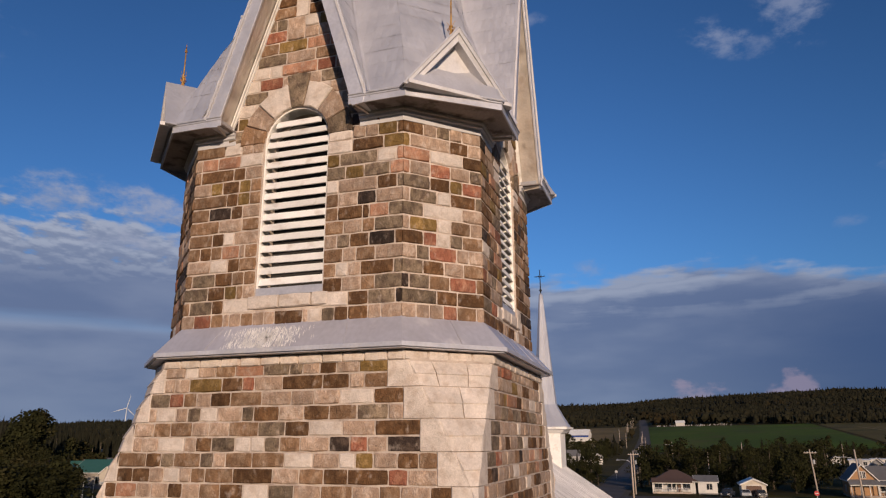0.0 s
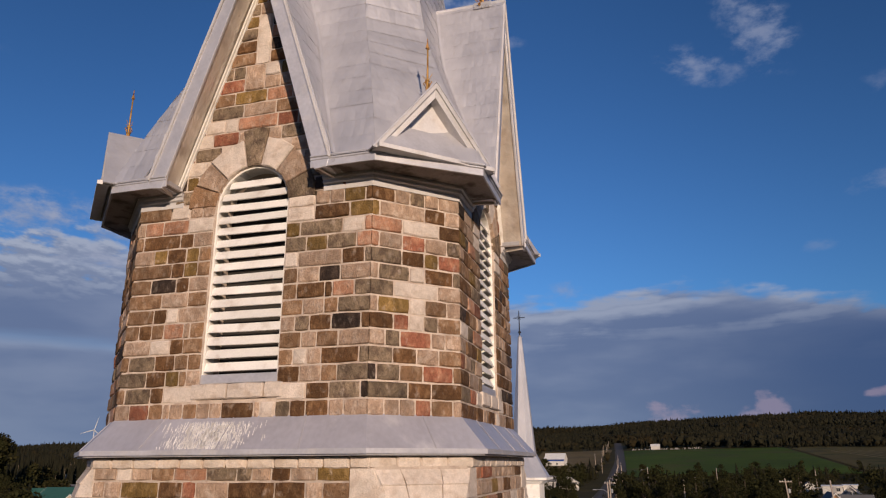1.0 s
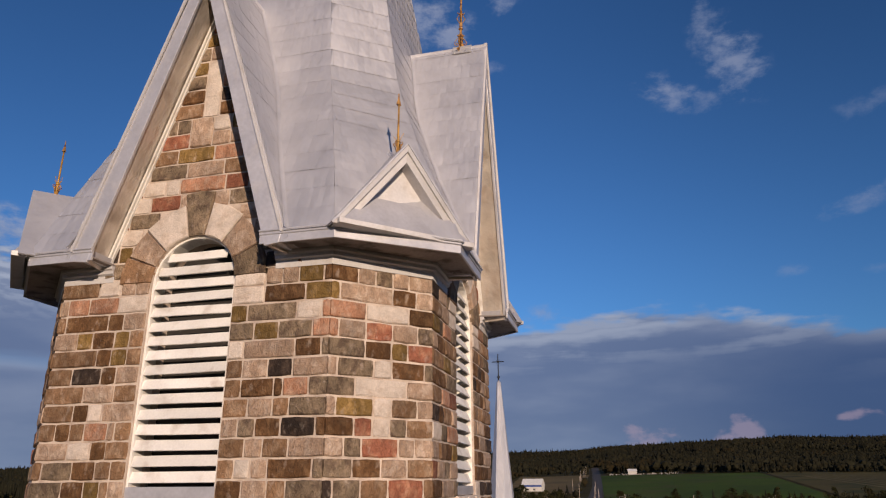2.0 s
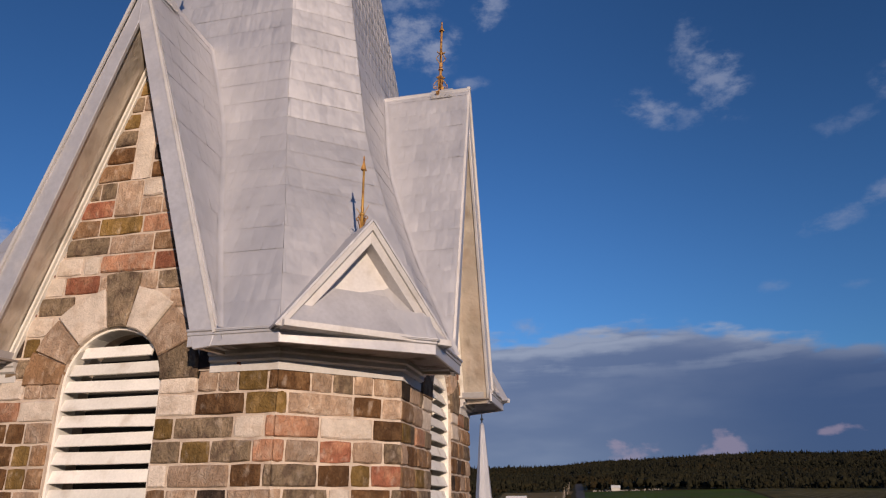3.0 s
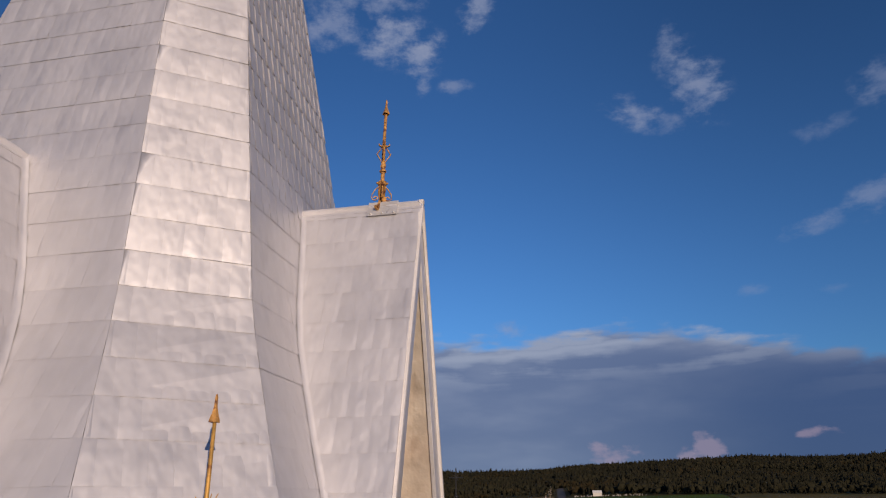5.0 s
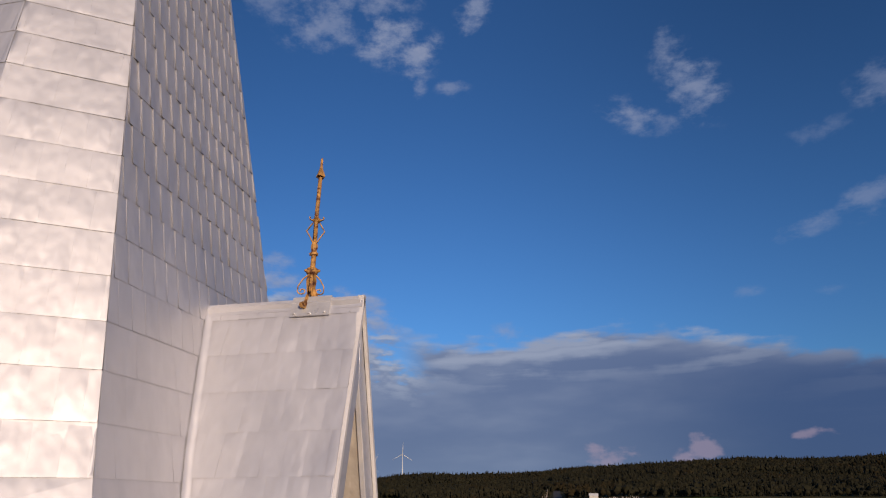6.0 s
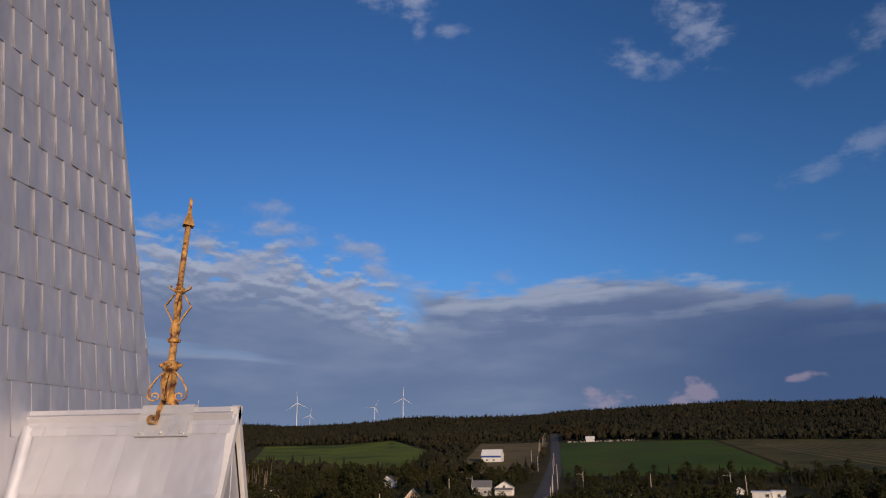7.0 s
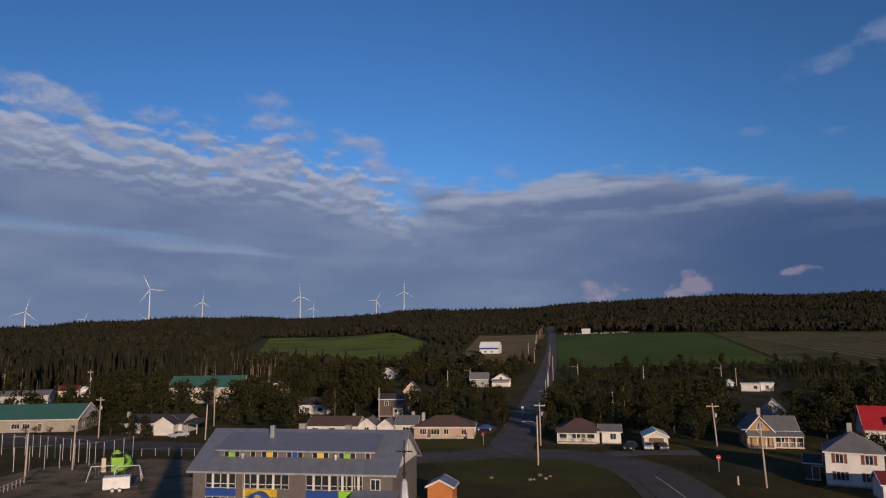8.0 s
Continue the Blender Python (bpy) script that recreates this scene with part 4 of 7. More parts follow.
def small_finial(m, parent):
    """The slighter spike of a corner pediment: a plain shaft out of a nest of scrolls and wire sprays."""
    root = new("finial")
    root.parent = parent
    root["label"] = "gilded iron spike rising from wire sprays and scrolls"
    part("spike", Geo().tube([(0, 0, -0.02), (0, 0, 0.30), (0.003, 0, 0.80)], [0.019, 0.015, 0.012], 8).moved(m), GILT, root, smooth=True)
    part("arrow_head", arrow_head(0.765, 0.95, 0.038).moved(m), RUST, root)
    part("collar", Geo().lathe([(0.014, 0.195), (0.030, 0.205), (0.030, 0.225), (0.014, 0.24)], n=8).moved(m), GILT, root, smooth=True)
    for i in range(4):
        t = Matrix.Rotation(math.pi / 2 * i + 0.6, 4, "Z")
        part("scroll", bar(Geo(), [(0.020, 0.02), (0.032, 0.09), (0.050, 0.15)] + curl(0.052, 0.165, 0.030, 2.6, 0.9, 9), 0.012, 0.007, m @ t), RUST, root)
        part("spray", Geo().tube([m @ t @ Vector(p) for p in ((0.01, 0.0, 0.19), (0.035, 0.01, 0.25), (0.065 + 0.012 * (i % 2), 0.015, 0.325 - 0.02 * (i % 3)))], [0.006, 0.005, 0.003], 5), GILT, root)
    part("foot_scroll", bar(Geo(), [(0.0, -0.02), (0.06, 0.0)] + curl(0.105, 0.03, 0.045, -1.2, -1.2, 12), 0.010, 0.007, m @ Matrix.Rotation(2.5, 4, "Z")), FLASH, root)


for k in (0, 2, 4, 6):
    gable(k)


def gablet(k):
    """The small pediment over a cut corner, standing on the eave, with a finial."""
    m = pose(0, 0, 0, 0, 0, 45.0 * k)
    root = new("gablet")
    root.parent = church
    root["label"] = "small white triangular pediment on the eave"
    y, z0, z1, h = -4.10, 16.47, 17.70, 0.955
    wide = lambda z: (h - 0.10) * (1 - (z - z0) / (z1 - 0.12 - z0))  # noqa: E731
    zm = z0 + 0.50
    part("tympanum", Geo().slab([(-wide(z0), y + 0.19, z0), (wide(z0), y + 0.19, z0), (0, y + 0.19, z1 - 0.10)], (0, 0.04, 0)).moved(m), PEDIMENT, root, "white recessed panel")
    part("apron", Geo().slab([(-wide(z0) - 0.02, y - 0.10, z0 + 0.06), (wide(z0) + 0.02, y - 0.10, z0 + 0.06), (wide(zm) + 0.02, y + 0.145, zm + 0.01), (-wide(zm) - 0.02, y + 0.145, zm + 0.01)], (0, 0.02, -0.03)).moved(m), TRIM_GREY, root, "dented sloping metal apron")
    part("base_moulding", Geo().slab([(-h + 0.02, y - 0.115, z0 - 0.01), (-h + 0.02, y - 0.115, z0 + 0.055), (-h + 0.02, y + 0.05, z0 + 0.075), (-h + 0.02, y + 0.05, z0 - 0.01)][::-1], (2 * h - 0.04, 0, 0)).moved(m), PEDIMENT, root, bevel=0.006)
    for s in (-1, 1):
        pr = [(s * h, z0), (s * (h - 0.145), z0), (0, z1 - 0.205), (0, z1)]
        pts = [(x, y, z) for x, z in pr]
        part("raking_board", Geo().slab(pts if s > 0 else pts[::-1], (0, 0.34, 0)).moved(m), PEDIMENT, root, bevel=0.006)
        pr = [(s * (h + 0.03), z0), (s * (h - 0.04), z0), (0, z1 - 0.06), (0, z1 + 0.04)]
        pts = [(x, y - 0.035, z) for x, z in pr]
        part("crown_moulding", Geo().slab(pts if s > 0 else pts[::-1], (0, 0.05, 0)).moved(m), PEDIMENT, root, bevel=0.006)
        rf = [(s * (h + 0.03), y - 0.04, z0), (0, y - 0.04, z1 + 0.045), (0, y + 1.24, z1 + 0.045), (s * (h + 0.03), y + 0.30, z0)]
        nrm = Vector((s * (z1 - z0), 0, h)).normalized()
        part("roof_slope", Geo().slab([Vector(p) for p in (rf if s < 0 else rf[::-1])], nrm * 0.02).moved(m), TIN, root)
    small_finial(m @ Matrix.Translation((0, y + 0.26, z1 + 0.01)), root)


for k in (1, 3, 5, 7):
    gablet(k)


# ---------------------------------------------------------------- skirt roof and the shaft below
def skirt():
    rings = [octagon(0.40, 12.47), octagon(0.40, 12.50), octagon(0.0, 12.955), octagon(-0.05, 12.97)]
    root = part("skirt_roof", Geo().loft(rings), SKIRT, church, "sloping metal skirt roof round the tower, streaked with wear")
    for k in range(8):
        m = facing(k)
        half = (CUT if k % 2 == 0 else (HALF - CUT) / math.sqrt(2))
        for off, z0, z1, name, mat in ((0.42, 12.44, 12.505, "drip_edge", TRIM_GREY), (0.37, 12.42, 12.45, "drip_moulding", TRIM_GREY)):
            h = half + off * 0.4142
            hb = half + 0.1 * 0.4142
            g = Geo().slab([(-h, off, z0), (h, off, z0), (hb, 0.1, z0), (-hb, 0.1, z0)], (0, 0, z1 - z0))
            part(name, g.moved(m), mat, root)
        # standing seams
        for x in (([-1.1, 0.0, 1.1] if k % 2 == 0 else [0.1])):
            g = Geo().tube([(x * 1.1, 0.405, 12.51), (x, 0.01, 12.955)], 0.008, 5)
            part("seam", g.moved(m), SKIRT, root)
    rng = random.Random(77)
    g = Geo()
    m = facing(0)
    for _ in range(900):
        t, u = rng.random(), rng.gauss(-0.26, 0.27)
        ln, w = rng.uniform(0.03, 0.14), rng.uniform(0.004, 0.012)
        t0 = rng.uniform(0.15, 0.9)
        t1 = min(0.98, t0 + ln / 0.6)
        pt = lambda t, x: (x, 0.0 + 0.40 * t + 0.003, 12.955 - 0.455 * t + 0.004)  # noqa: E731
        g.add([pt(t0, u), pt(t0, u + w), pt(t1, u + w + 0.02), pt(t1, u + 0.02)], [(0, 1, 2, 3)])
    part("worn_paint", g.moved(m), SCUFF, root, "chalky white wear streaks")["kind"] = "stuff"


skirt()

LOW, Z_LOW = 3.12, 12.33


def low_cut(z):
    """Half width of the shaft's flat wall at z: the cut corner dies into a square corner lower down."""
    return min(LOW - 0.01, 2.08 + max(0.0, Z_LOW - z) * 0.53)


# the front of the shaft, course by course from the top: tone and length of each stone
SHAFT_FRONT = ["t38 w25 t33 b36 p52 g46 g23 t29 d28 t38 o47", "t20 t28 o62 d38 r22 t50 d70 d45 t25 b38", "g38 r27 b25 t26 d37 b57 t52 t39 t44 w55 d48",
               "t15 w38 t22 g25 w32 t45 g21 d45 t43 d43 b46 g50 t25", "t40 b33 b42 t33 t38 b54 g48 d43 w57 t54 d73", "t18 t33 w52 t22 d30 g44 w29 w25 g27 b36 t50 k35 r29 t32 k53",
               "b57 d30 g26 b52 g25 t23 b50 b58 w51 t45 w27 o30 t39 d34 b30", "d32 d35 t28 w32 t22 b27 b53 d72 t47 b42 d41 d67 r31 t47", "d20 p38 t27 t30 d25 t30 b35 d38 w42 g40 t42 b48 t40 b30 t42 d30"]


def corner_block(level, z1, zb, f0, f1, a_front, a_side):
    """A cream corner stone, two courses high, bent round the broached corner: from share f0 to share f1 of the cut face, with the flat returns at its ends.
    The cut face swells to a lip past its middle and falls back below."""
    rows = []
    for z, lip, back in ((z1, 0.0, 1), (z1, 0.0, 0), (z1 + (zb - z1) * 0.5, 0.050, 0), (z1 + (zb - z1) * 0.54, 0.032, 0), (zb + 0.012, 0.014, 0), (zb + 0.012, 0.0, 1)):
        c, p = low_cut(z), 0.03
        left, right = Vector((c + 0.012, -LOW - p, z)), Vector((LOW + p, -c - 0.012, z))
        swell = Vector((lip * 0.707, -lip * 0.707, 0))
        gap = (right - left).normalized() * 0.009
        line = [Vector((a_front, -LOW - p, z)), left] if f0 <= 0 else [left.lerp(right, f0) + swell + gap]
        line += [left.lerp(right, f0 + (f1 - f0) * q) + swell for q in (0.07, 0.5, 0.93)]
        line += [right, Vector((LOW + p, -a_side, z))] if f1 >= 1 else [left.lerp(right, f1) + swell - gap]
        if back:
            line = [Vector((q.x * 0.96, q.y * 0.96, q.z)) for q in line]
        rows.append(line)
    n = len(rows[0])
    f = [(r * n + i, r * n + i + 1, (r + 1) * n + i + 1, (r + 1) * n + i)[::-1] for r in range(len(rows) - 1) for i in range(n - 1)]
    f += [tuple(r * n for r in range(len(rows))), tuple(r * n + n - 1 for r in range(len(rows)))[::-1]]
    return [p for row in rows for p in row], f


def shaft():
    z_sq = Z_LOW - (LOW - 2.08) / 0.53
    ring = lambda z: [(low_cut(z), -LOW, z), (LOW, -low_cut(z), z), (LOW, low_cut(z), z), (low_cut(z), LOW, z), (-low_cut(z), LOW, z), (-LOW, low_cut(z), z), (-LOW, -low_cut(z), z), (-low_cut(z), -LOW, z)]  # noqa: E731
    core = Geo().loft([ring(0.0), ring(z_sq), ring(Z_LOW + 0.1)])
    wall = part("shaft_wall", core, MORTAR, church, "square fieldstone tower shaft with cream corner stones")
    high, rest = COURSE * 0.97, []
    inner = lambda level: min(2.80, 1.83 + 0.255 * level) if level < 5 else 2.62 + 0.22 * (level % 2)  # noqa: E731
    for k in range(8):
        half = low_cut(Z_LOW) if k % 2 == 0 else (LOW - low_cut(Z_LOW)) / math.sqrt(2)
        far = LOW if k % 2 == 0 else (LOW + low_cut(Z_LOW)) / math.sqrt(2)
        m = pose(0, 0, 0, 0, 0, 45.0 * k) @ pose(0, -far, 0) @ Matrix.Rotation(math.pi, 4, "Z") @ Matrix.Scale(-1, 4, (1, 0, 0))
        rng = random.Random(700 + k)
        # cream string course
        x, e = -half - 0.024, half + 0.024
        while x < e - 0.01:
            w = min(rng.uniform(0.3, 0.42), e - x)
            if e - x - w < 0.15:
                w = e - x
            lay([("w", *stone_geo(x, x + w, 12.26, 12.42, rng, proud=0.055, joint=0.003))], m, wall, k in (0, 1, 2), "string_stone")
            x += w
        if k % 2:
            continue
        for r in range(int(Z_LOW / high)):
            z1, z0, level = Z_LOW - r * high, Z_LOW - (r + 1) * high, r // 2
            a0, a1 = inner(level) + (0.25 if k == 0 else -0.05), inner(level)
            if k == 0 and r < len(SHAFT_FRONT):
                cells = [(q[0], float(q[1:])) for q in SHAFT_FRONT[r].split()]
            else:
                cells = runs(random_rows(1, round((a0 + a1) / 0.118), rng, "tttttttttttttttwwwwbbbbgggdddddppork")[0])
            unit, x, pcs = (a0 + a1) / sum(n for _, n in cells), -a0, []
            for ch, n in cells:
                pcs.append((ch.lower(), *stone_geo(x, x + n * unit, z0, z1, rng)))
                x += n * unit
            if k in (0, 2) and z0 > 9.6:
                lay(pcs, m, wall, True)
            else:
                rest += [(t, [m @ Vector(p) for p in v], f if m.determinant() > 0 else [q[::-1] for q in f]) for t, v, f in pcs]
    # corner stones, bent round the four broached corners
    for k in range(4):
        turn = pose(0, 0, 0, 0, 0, 90.0 * k)
        for level in range(int(Z_LOW / high / 2)):
            z1, zb = min(Z_LOW - 2 * high * level, 12.262), Z_LOW - 2 * high * (level + 1)
            cuts = {0: (0, 0.27, 0.68, 1), 1: (0, 0.55, 1)}.get(level, (0, 1))
            a_front, a_side = inner(level) + 0.004, inner(level) + (0.254 if k == 3 else -0.046)
            for f0, f1 in zip(cuts, cuts[1:]):
                v, f = corner_block(level, z1, zb, f0, f1, a_front, a_side)
                v = [turn @ p for p in v]
                if k in (0, 3) and level < 6:
                    lay([("w", v, f)], Matrix.Identity(4), wall, True, "corner_stone")
                else:
                    rest.append(("w", v, f))
    lay(rest, Matrix.Identity(4), wall, False)


shaft()


# ---------------------------------------------------------------- nave behind the tower and its slender rear spire
ROOF_TIN = material("ribbed_roof_tin", (0.62, 0.60, 0.60), 0.4, metal=0.35, vary=0.1, scale=1.5, fine=20, bump=0.1, second=(0.55, 0.53, 0.53))


def nave():
    ridge, eave, half, y0, y1 = 10.35, 5.4, 7.4, 3.2, 21.6
    g = Geo().box(-6.9, 6.9, y0, y1 - 0.3, 0, eave + 0.1)
    part("nave_wall", g, MORTAR, church, "long fieldstone nave wall")
    g = Geo().slab([(-6.9, y1 - 0.31, eave), (6.9, y1 - 0.31, eave), (0, y1 - 0.31, ridge - 0.3)], (0, -0.4, 0))
    part("nave_end_gable", g, MORTAR, church)
    for s in (-1, 1):
        poly = [(0, y0, ridge), (s * half, y0, eave), (s * half, y1, eave), (0, y1, ridge)]
        r = part("nave_roof", Geo().slab([Vector(p) for p in (poly if s > 0 else poly[::-1])], (0, 0, 0.06)), ROOF_TIN, church, "ribbed pale metal nave roof")
        y = y0 + 0.2
        while y < y1:
            part("rib", Geo().slab([Vector((0, y, ridge + 0.06)), Vector((s * half, y, eave + 0.06)), Vector((s * half, y + 0.05, eave + 0.06)), Vector((0, y + 0.05, ridge + 0.06))], (0, 0, 0.04)), ROOF_TIN, r)
            y += 0.45
    # rear spire
    c = (0, 20.7)
    sq = lambda h, z: [(c[0] - h, c[1] - h, z), (c[0] + h, c[1] - h, z), (c[0] + h, c[1] + h, z), (c[0] - h, c[1] + h, z)]  # noqa: E731
    part("rear_belfry", Geo().loft([sq(0.74, 8.0), sq(0.74, 11.55)]), WOOD_WHITE, church, "white wooden base of the rear spire", bevel=0.02)
    part("rear_belfry_cornice", Geo().loft([sq(0.80, 11.45), sq(0.95, 11.58), sq(1.10, 11.62), sq(1.10, 11.72)]), WOOD_WHITE, church)
    oc = lambda r, z: [(c[0] + r * math.cos(radians(22.5 + 45 * i)) * 1.06, c[1] + r * math.sin(radians(22.5 + 45 * i)) * 1.06, z) for i in range(8)]  # noqa: E731
    part("rear_spire", Geo().loft([oc(1.10, 11.72), oc(0.78, 12.25), oc(0.52, 12.75), oc(0.30, 15.4), oc(0.09, 18.0), oc(0.03, 18.1)]), TIN, church, "slender white metal rear spire")
    cr = new("iron_cross")
    cr.parent = church
    cr["label"] = "dark wrought-iron cross on the rear spire"
    part("upright", Geo().tube([(c[0], c[1], 18.0), (c[0], c[1], 19.30)], [0.03, 0.02], 8), IRON, cr)
    part("arm", Geo().tube([(c[0] - 0.27, c[1], 18.95), (c[0] + 0.27, c[1], 18.95)], 0.02, 8), IRON, cr)
    part("ball", Geo().lathe([(0.01, -0.07), (0.06, -0.035), (0.07, 0), (0.06, 0.035), (0.01, 0.07)], (c[0], c[1], 18.25), 10), IRON, cr, smooth=True)
    for t in range(4):
        a = math.pi / 4 + math.pi / 2 * t
        part("ray", Geo().tube([(c[0] + 0.04 * math.cos(a), c[1], 18.95 + 0.04 * math.sin(a)), (c[0] + 0.14 * math.cos(a), c[1], 18.95 + 0.14 * math.sin(a))], [0.012, 0.004], 5), IRON, cr)


nave()


# ---------------------------------------------------------------- the land
GRASS = material("rough_grass", (0.054, 0.043, 0.013), 0.95, vary=0.35, scale=0.06, fine=1.3, bump=0.6, bump_size=0.15, second=(0.066, 0.050, 0.018), blotch=0.5, spec=0.06)
LAWN = material("mown_lawn", (0.066, 0.061, 0.012), 0.95, vary=0.25, scale=0.12, fine=3, bump=0.4, bump_size=0.08, second=(0.066, 0.058, 0.023), spec=0.06)
FIELD = material("green_field", (0.058, 0.088, 0.012), 0.95, vary=0.25, scale=0.02, fine=0.5, bump=0.4, bump_size=0.2, second=(0.074, 0.080, 0.020), spec=0.06)
HAY = material("mown_hay", (0.105, 0.084, 0.030), 0.95, vary=0.2, scale=0.02, fine=0.8, bump=0.4, bump_size=0.2, second=(0.052, 0.056, 0.020), spec=0.06)
SWATH = material("hay_swath", (0.19, 0.155, 0.075), 0.95, vary=0.2, scale=0.1, fine=1.2, bump=0.4, spec=0.06)
CLEARING = material("bright_meadow", (0.135, 0.160, 0.020), 0.95, vary=0.25, scale=0.015, fine=0.5, bump=0.4, bump_size=0.2, second=(0.075, 0.098, 0.016), spec=0.06)
PLOUGH = material("bare_brown_field", (0.175, 0.122, 0.052), 0.95, vary=0.25, scale=0.03, fine=0.8, bump=0.4, bump_size=0.2, second=(0.125, 0.105, 0.04), spec=0.06)
DIRT = material("play_yard_earth", (0.185, 0.135, 0.085), 0.95, vary=0.3, scale=0.15, fine=2.5, bump=0.4, second=(0.085, 0.075, 0.036), spec=0.06)
ASPHALT = material("asphalt", (0.100, 0.088, 0.080), 0.85, vary=0.2, scale=0.15, fine=6, bump=0.3, second=(0.105, 0.098, 0.092), stretch=(1, 1, 1), spec=0.06)
VERGE = material("gravel_verge", (0.095, 0.082, 0.062), 0.95, vary=0.25, scale=0.3, fine=5, bump=0.3, spec=0.06)
LINE = material("road_paint", (0.5, 0.42, 0.2), 0.8, vary=0.2)
BARK = material("bark", (0.085, 0.066, 0.05), 0.95, vary=0.3, scale=6, fine=40, bump=0.5, stretch=(1, 1, 0.3), spec=0.06)
LEAF = material("leaves", (0.024, 0.0245, 0.009), 0.8, vary=0.25, scale=0.06, fine=1.5, bump=0, second=(0.038, 0.032, 0.013), blotch=0.5, each=0.32, island=True, spec=0.06)
LEAF_FAR = material("far_woods", (0.022, 0.0205, 0.0115), 0.85, vary=0.2, scale=0.007, fine=0.1, bump=0, second=(0.027, 0.020, 0.009), blotch=0.52, each=0.14, island=True, spec=0.06)
PALE_BARK = material("pale_bark", (0.15, 0.115, 0.085), 0.9, vary=0.3, scale=0.5, fine=4, bump=0, spec=0.06)
NEEDLE = material("conifer_needles", (0.0170, 0.0168, 0.0105), 0.85, vary=0.2, scale=0.02, fine=0.3, bump=0, second=(0.022, 0.0195, 0.0115), each=0.14, island=True, spec=0.06)


def terrain(x, y):
    x, y = np.asarray(x, float), np.asarray(y, float)
    r, az = np.hypot(x, y), np.degrees(np.arctan2(x, y))
    ridge = np.interp(az, [-180, -90, -60, -44, -31, -19, -15, -6, -1, 12, 21, 45, 90, 180], [30, 35, 40, 43, 63, 65, 76, 77, 92, 101, 93, 88, 60, 30])
    q = np.interp(r, [0, 250, 320, 400, 500, 800, 900, 1200, 1600, 1750, 2200, 4900], [0, 0, .015, .05, .11, .28, .35, .57, 1, 1.02, .8, .7])
    return ridge * q


def tz(x, y):
    return float(terrain(x, y))


def ground():
    radii = np.r_[0.01, 30, 60, np.arange(90, 420, 15), np.arange(420, 1000, 40), np.arange(1000, 2300, 75), 2600, 3200, 4000, 4900]
    angles = np.radians(np.r_[np.arange(-180, -60, 6), np.arange(-60, 40, 1.0), np.arange(40, 180, 6)])
    A, R = np.meshgrid(angles, radii)
    X, Y = R * np.sin(A), R * np.cos(A)
    Z = terrain(X, Y)
    n = len(angles)
    v = np.stack([X, Y, Z], -1).reshape(-1, 3).tolist()
    f = [(i * n + j, i * n + (j + 1) % n, (i + 1) * n + (j + 1) % n, (i + 1) * n + j)[::-1] for i in range(len(radii) - 1) for j in range(n)]
    tagged(part("ground", Geo().add(v, f), GRASS, smooth=True), "rough dark grassland round the village, rising to wooded hills", "ground", kind="structure")


ground()


def draped(name, poly, mat, label, category, lift=0.05, cell=25.0, kind="structure"):
    """A patch of land with the given outline, laid on the terrain."""
    xs, ys = [p[0] for p in poly], [p[1] for p in poly]
    g = Geo()
    x = min(xs)
    while x < max(xs):
        y = min(ys)
        while y < max(ys):
            c = poly
            for nx, ny, k in ((1, 0, x + cell), (-1, 0, -x), (0, 1, y + cell), (0, -1, -y)):
                c = clip(c, nx, ny, k) if len(c) > 2 else []
            if len(c) > 2:
                g.add([(p[0], p[1], tz(*p) + lift) for p in c], [tuple(range(len(c)))])
            y += cell
        x += cell
    return tagged(part(name, g, mat), label, category, kind=kind)


def strip(name, line, wide, mat, label, category, lift=0.1, step=6.0):
    """A ribbon along a line of points, smoothed, laid on the terrain."""
    pts = [Vector((*p, 0)) for p in line]
    path = []
    for i in range(len(pts) - 1):
        a, b, c, d = pts[max(i - 1, 0)], pts[i], pts[i + 1], pts[min(i + 2, len(pts) - 1)]
        n = max(2, int((c - b).length / step))
        for k in range(n):
            t = k / n
            path.append(0.5 * (2 * b + (c - a) * t + (2 * a - 5 * b + 4 * c - d) * t * t + (3 * b - a - 3 * c + d) * t ** 3))
    path.append(pts[-1])
    g = Geo()
    for i, p in enumerate(path):
        d = (path[min(i + 1, len(path) - 1)] - path[max(i - 1, 0)]).normalized()
        side = Vector((d.y, -d.x, 0)) * wide / 2
        for q in (p - side, p + side):
            g.v.append((q.x, q.y, tz(q.x, q.y) + lift))
        if i:
            k = 2 * i
            g.f.append((k - 2, k - 1, k + 1, k))
    return tagged(part(name, g, mat), label, category, kind="structure")


MAIN = [(-260, 150), (-150, 141), (-95, 139), (-60, 136), (-26, 130.5), (-14, 137.5), (-2, 138.5), (7, 135), (14.5, 125), (18.6, 106), (21, 80), (23, 40), (24, -60)]
NORTH = [(-9.6, 136), (-10.3, 194), (-12.4, 297), (-17.4, 555), (-27, 780), (-33, 906), (-38, 1010)]
strip("road_verge", MAIN, 11.5, VERGE, "gravel verge along the village street", "verge", 0.055)
strip("road", MAIN, 7.6, ASPHALT, "worn asphalt village street curving past the church", "road", 0.095)
strip("road_verge", NORTH, 9.5, VERGE, "gravel verge along the country road", "verge", 0.075)
strip("road", NORTH, 7.0, ASPHALT, "straight asphalt country road climbing to the woods", "road", 0.12)
strip("road_marking", [(16.5, 118), (19.0, 104), (20.6, 84)], 0.18, LINE, "faded yellow centre line", "road marking", 0.12)
strip("driveway", [(10, 139), (18, 142), (27, 142.5)], 6, ASPHALT, "asphalt lane in front of the houses", "lane", 0.10)
strip("driveway", [(-19, 166), (-18, 173), (-20, 180)], 5, VERGE, "gravel drive beside the bungalow", "drive", 0.07)
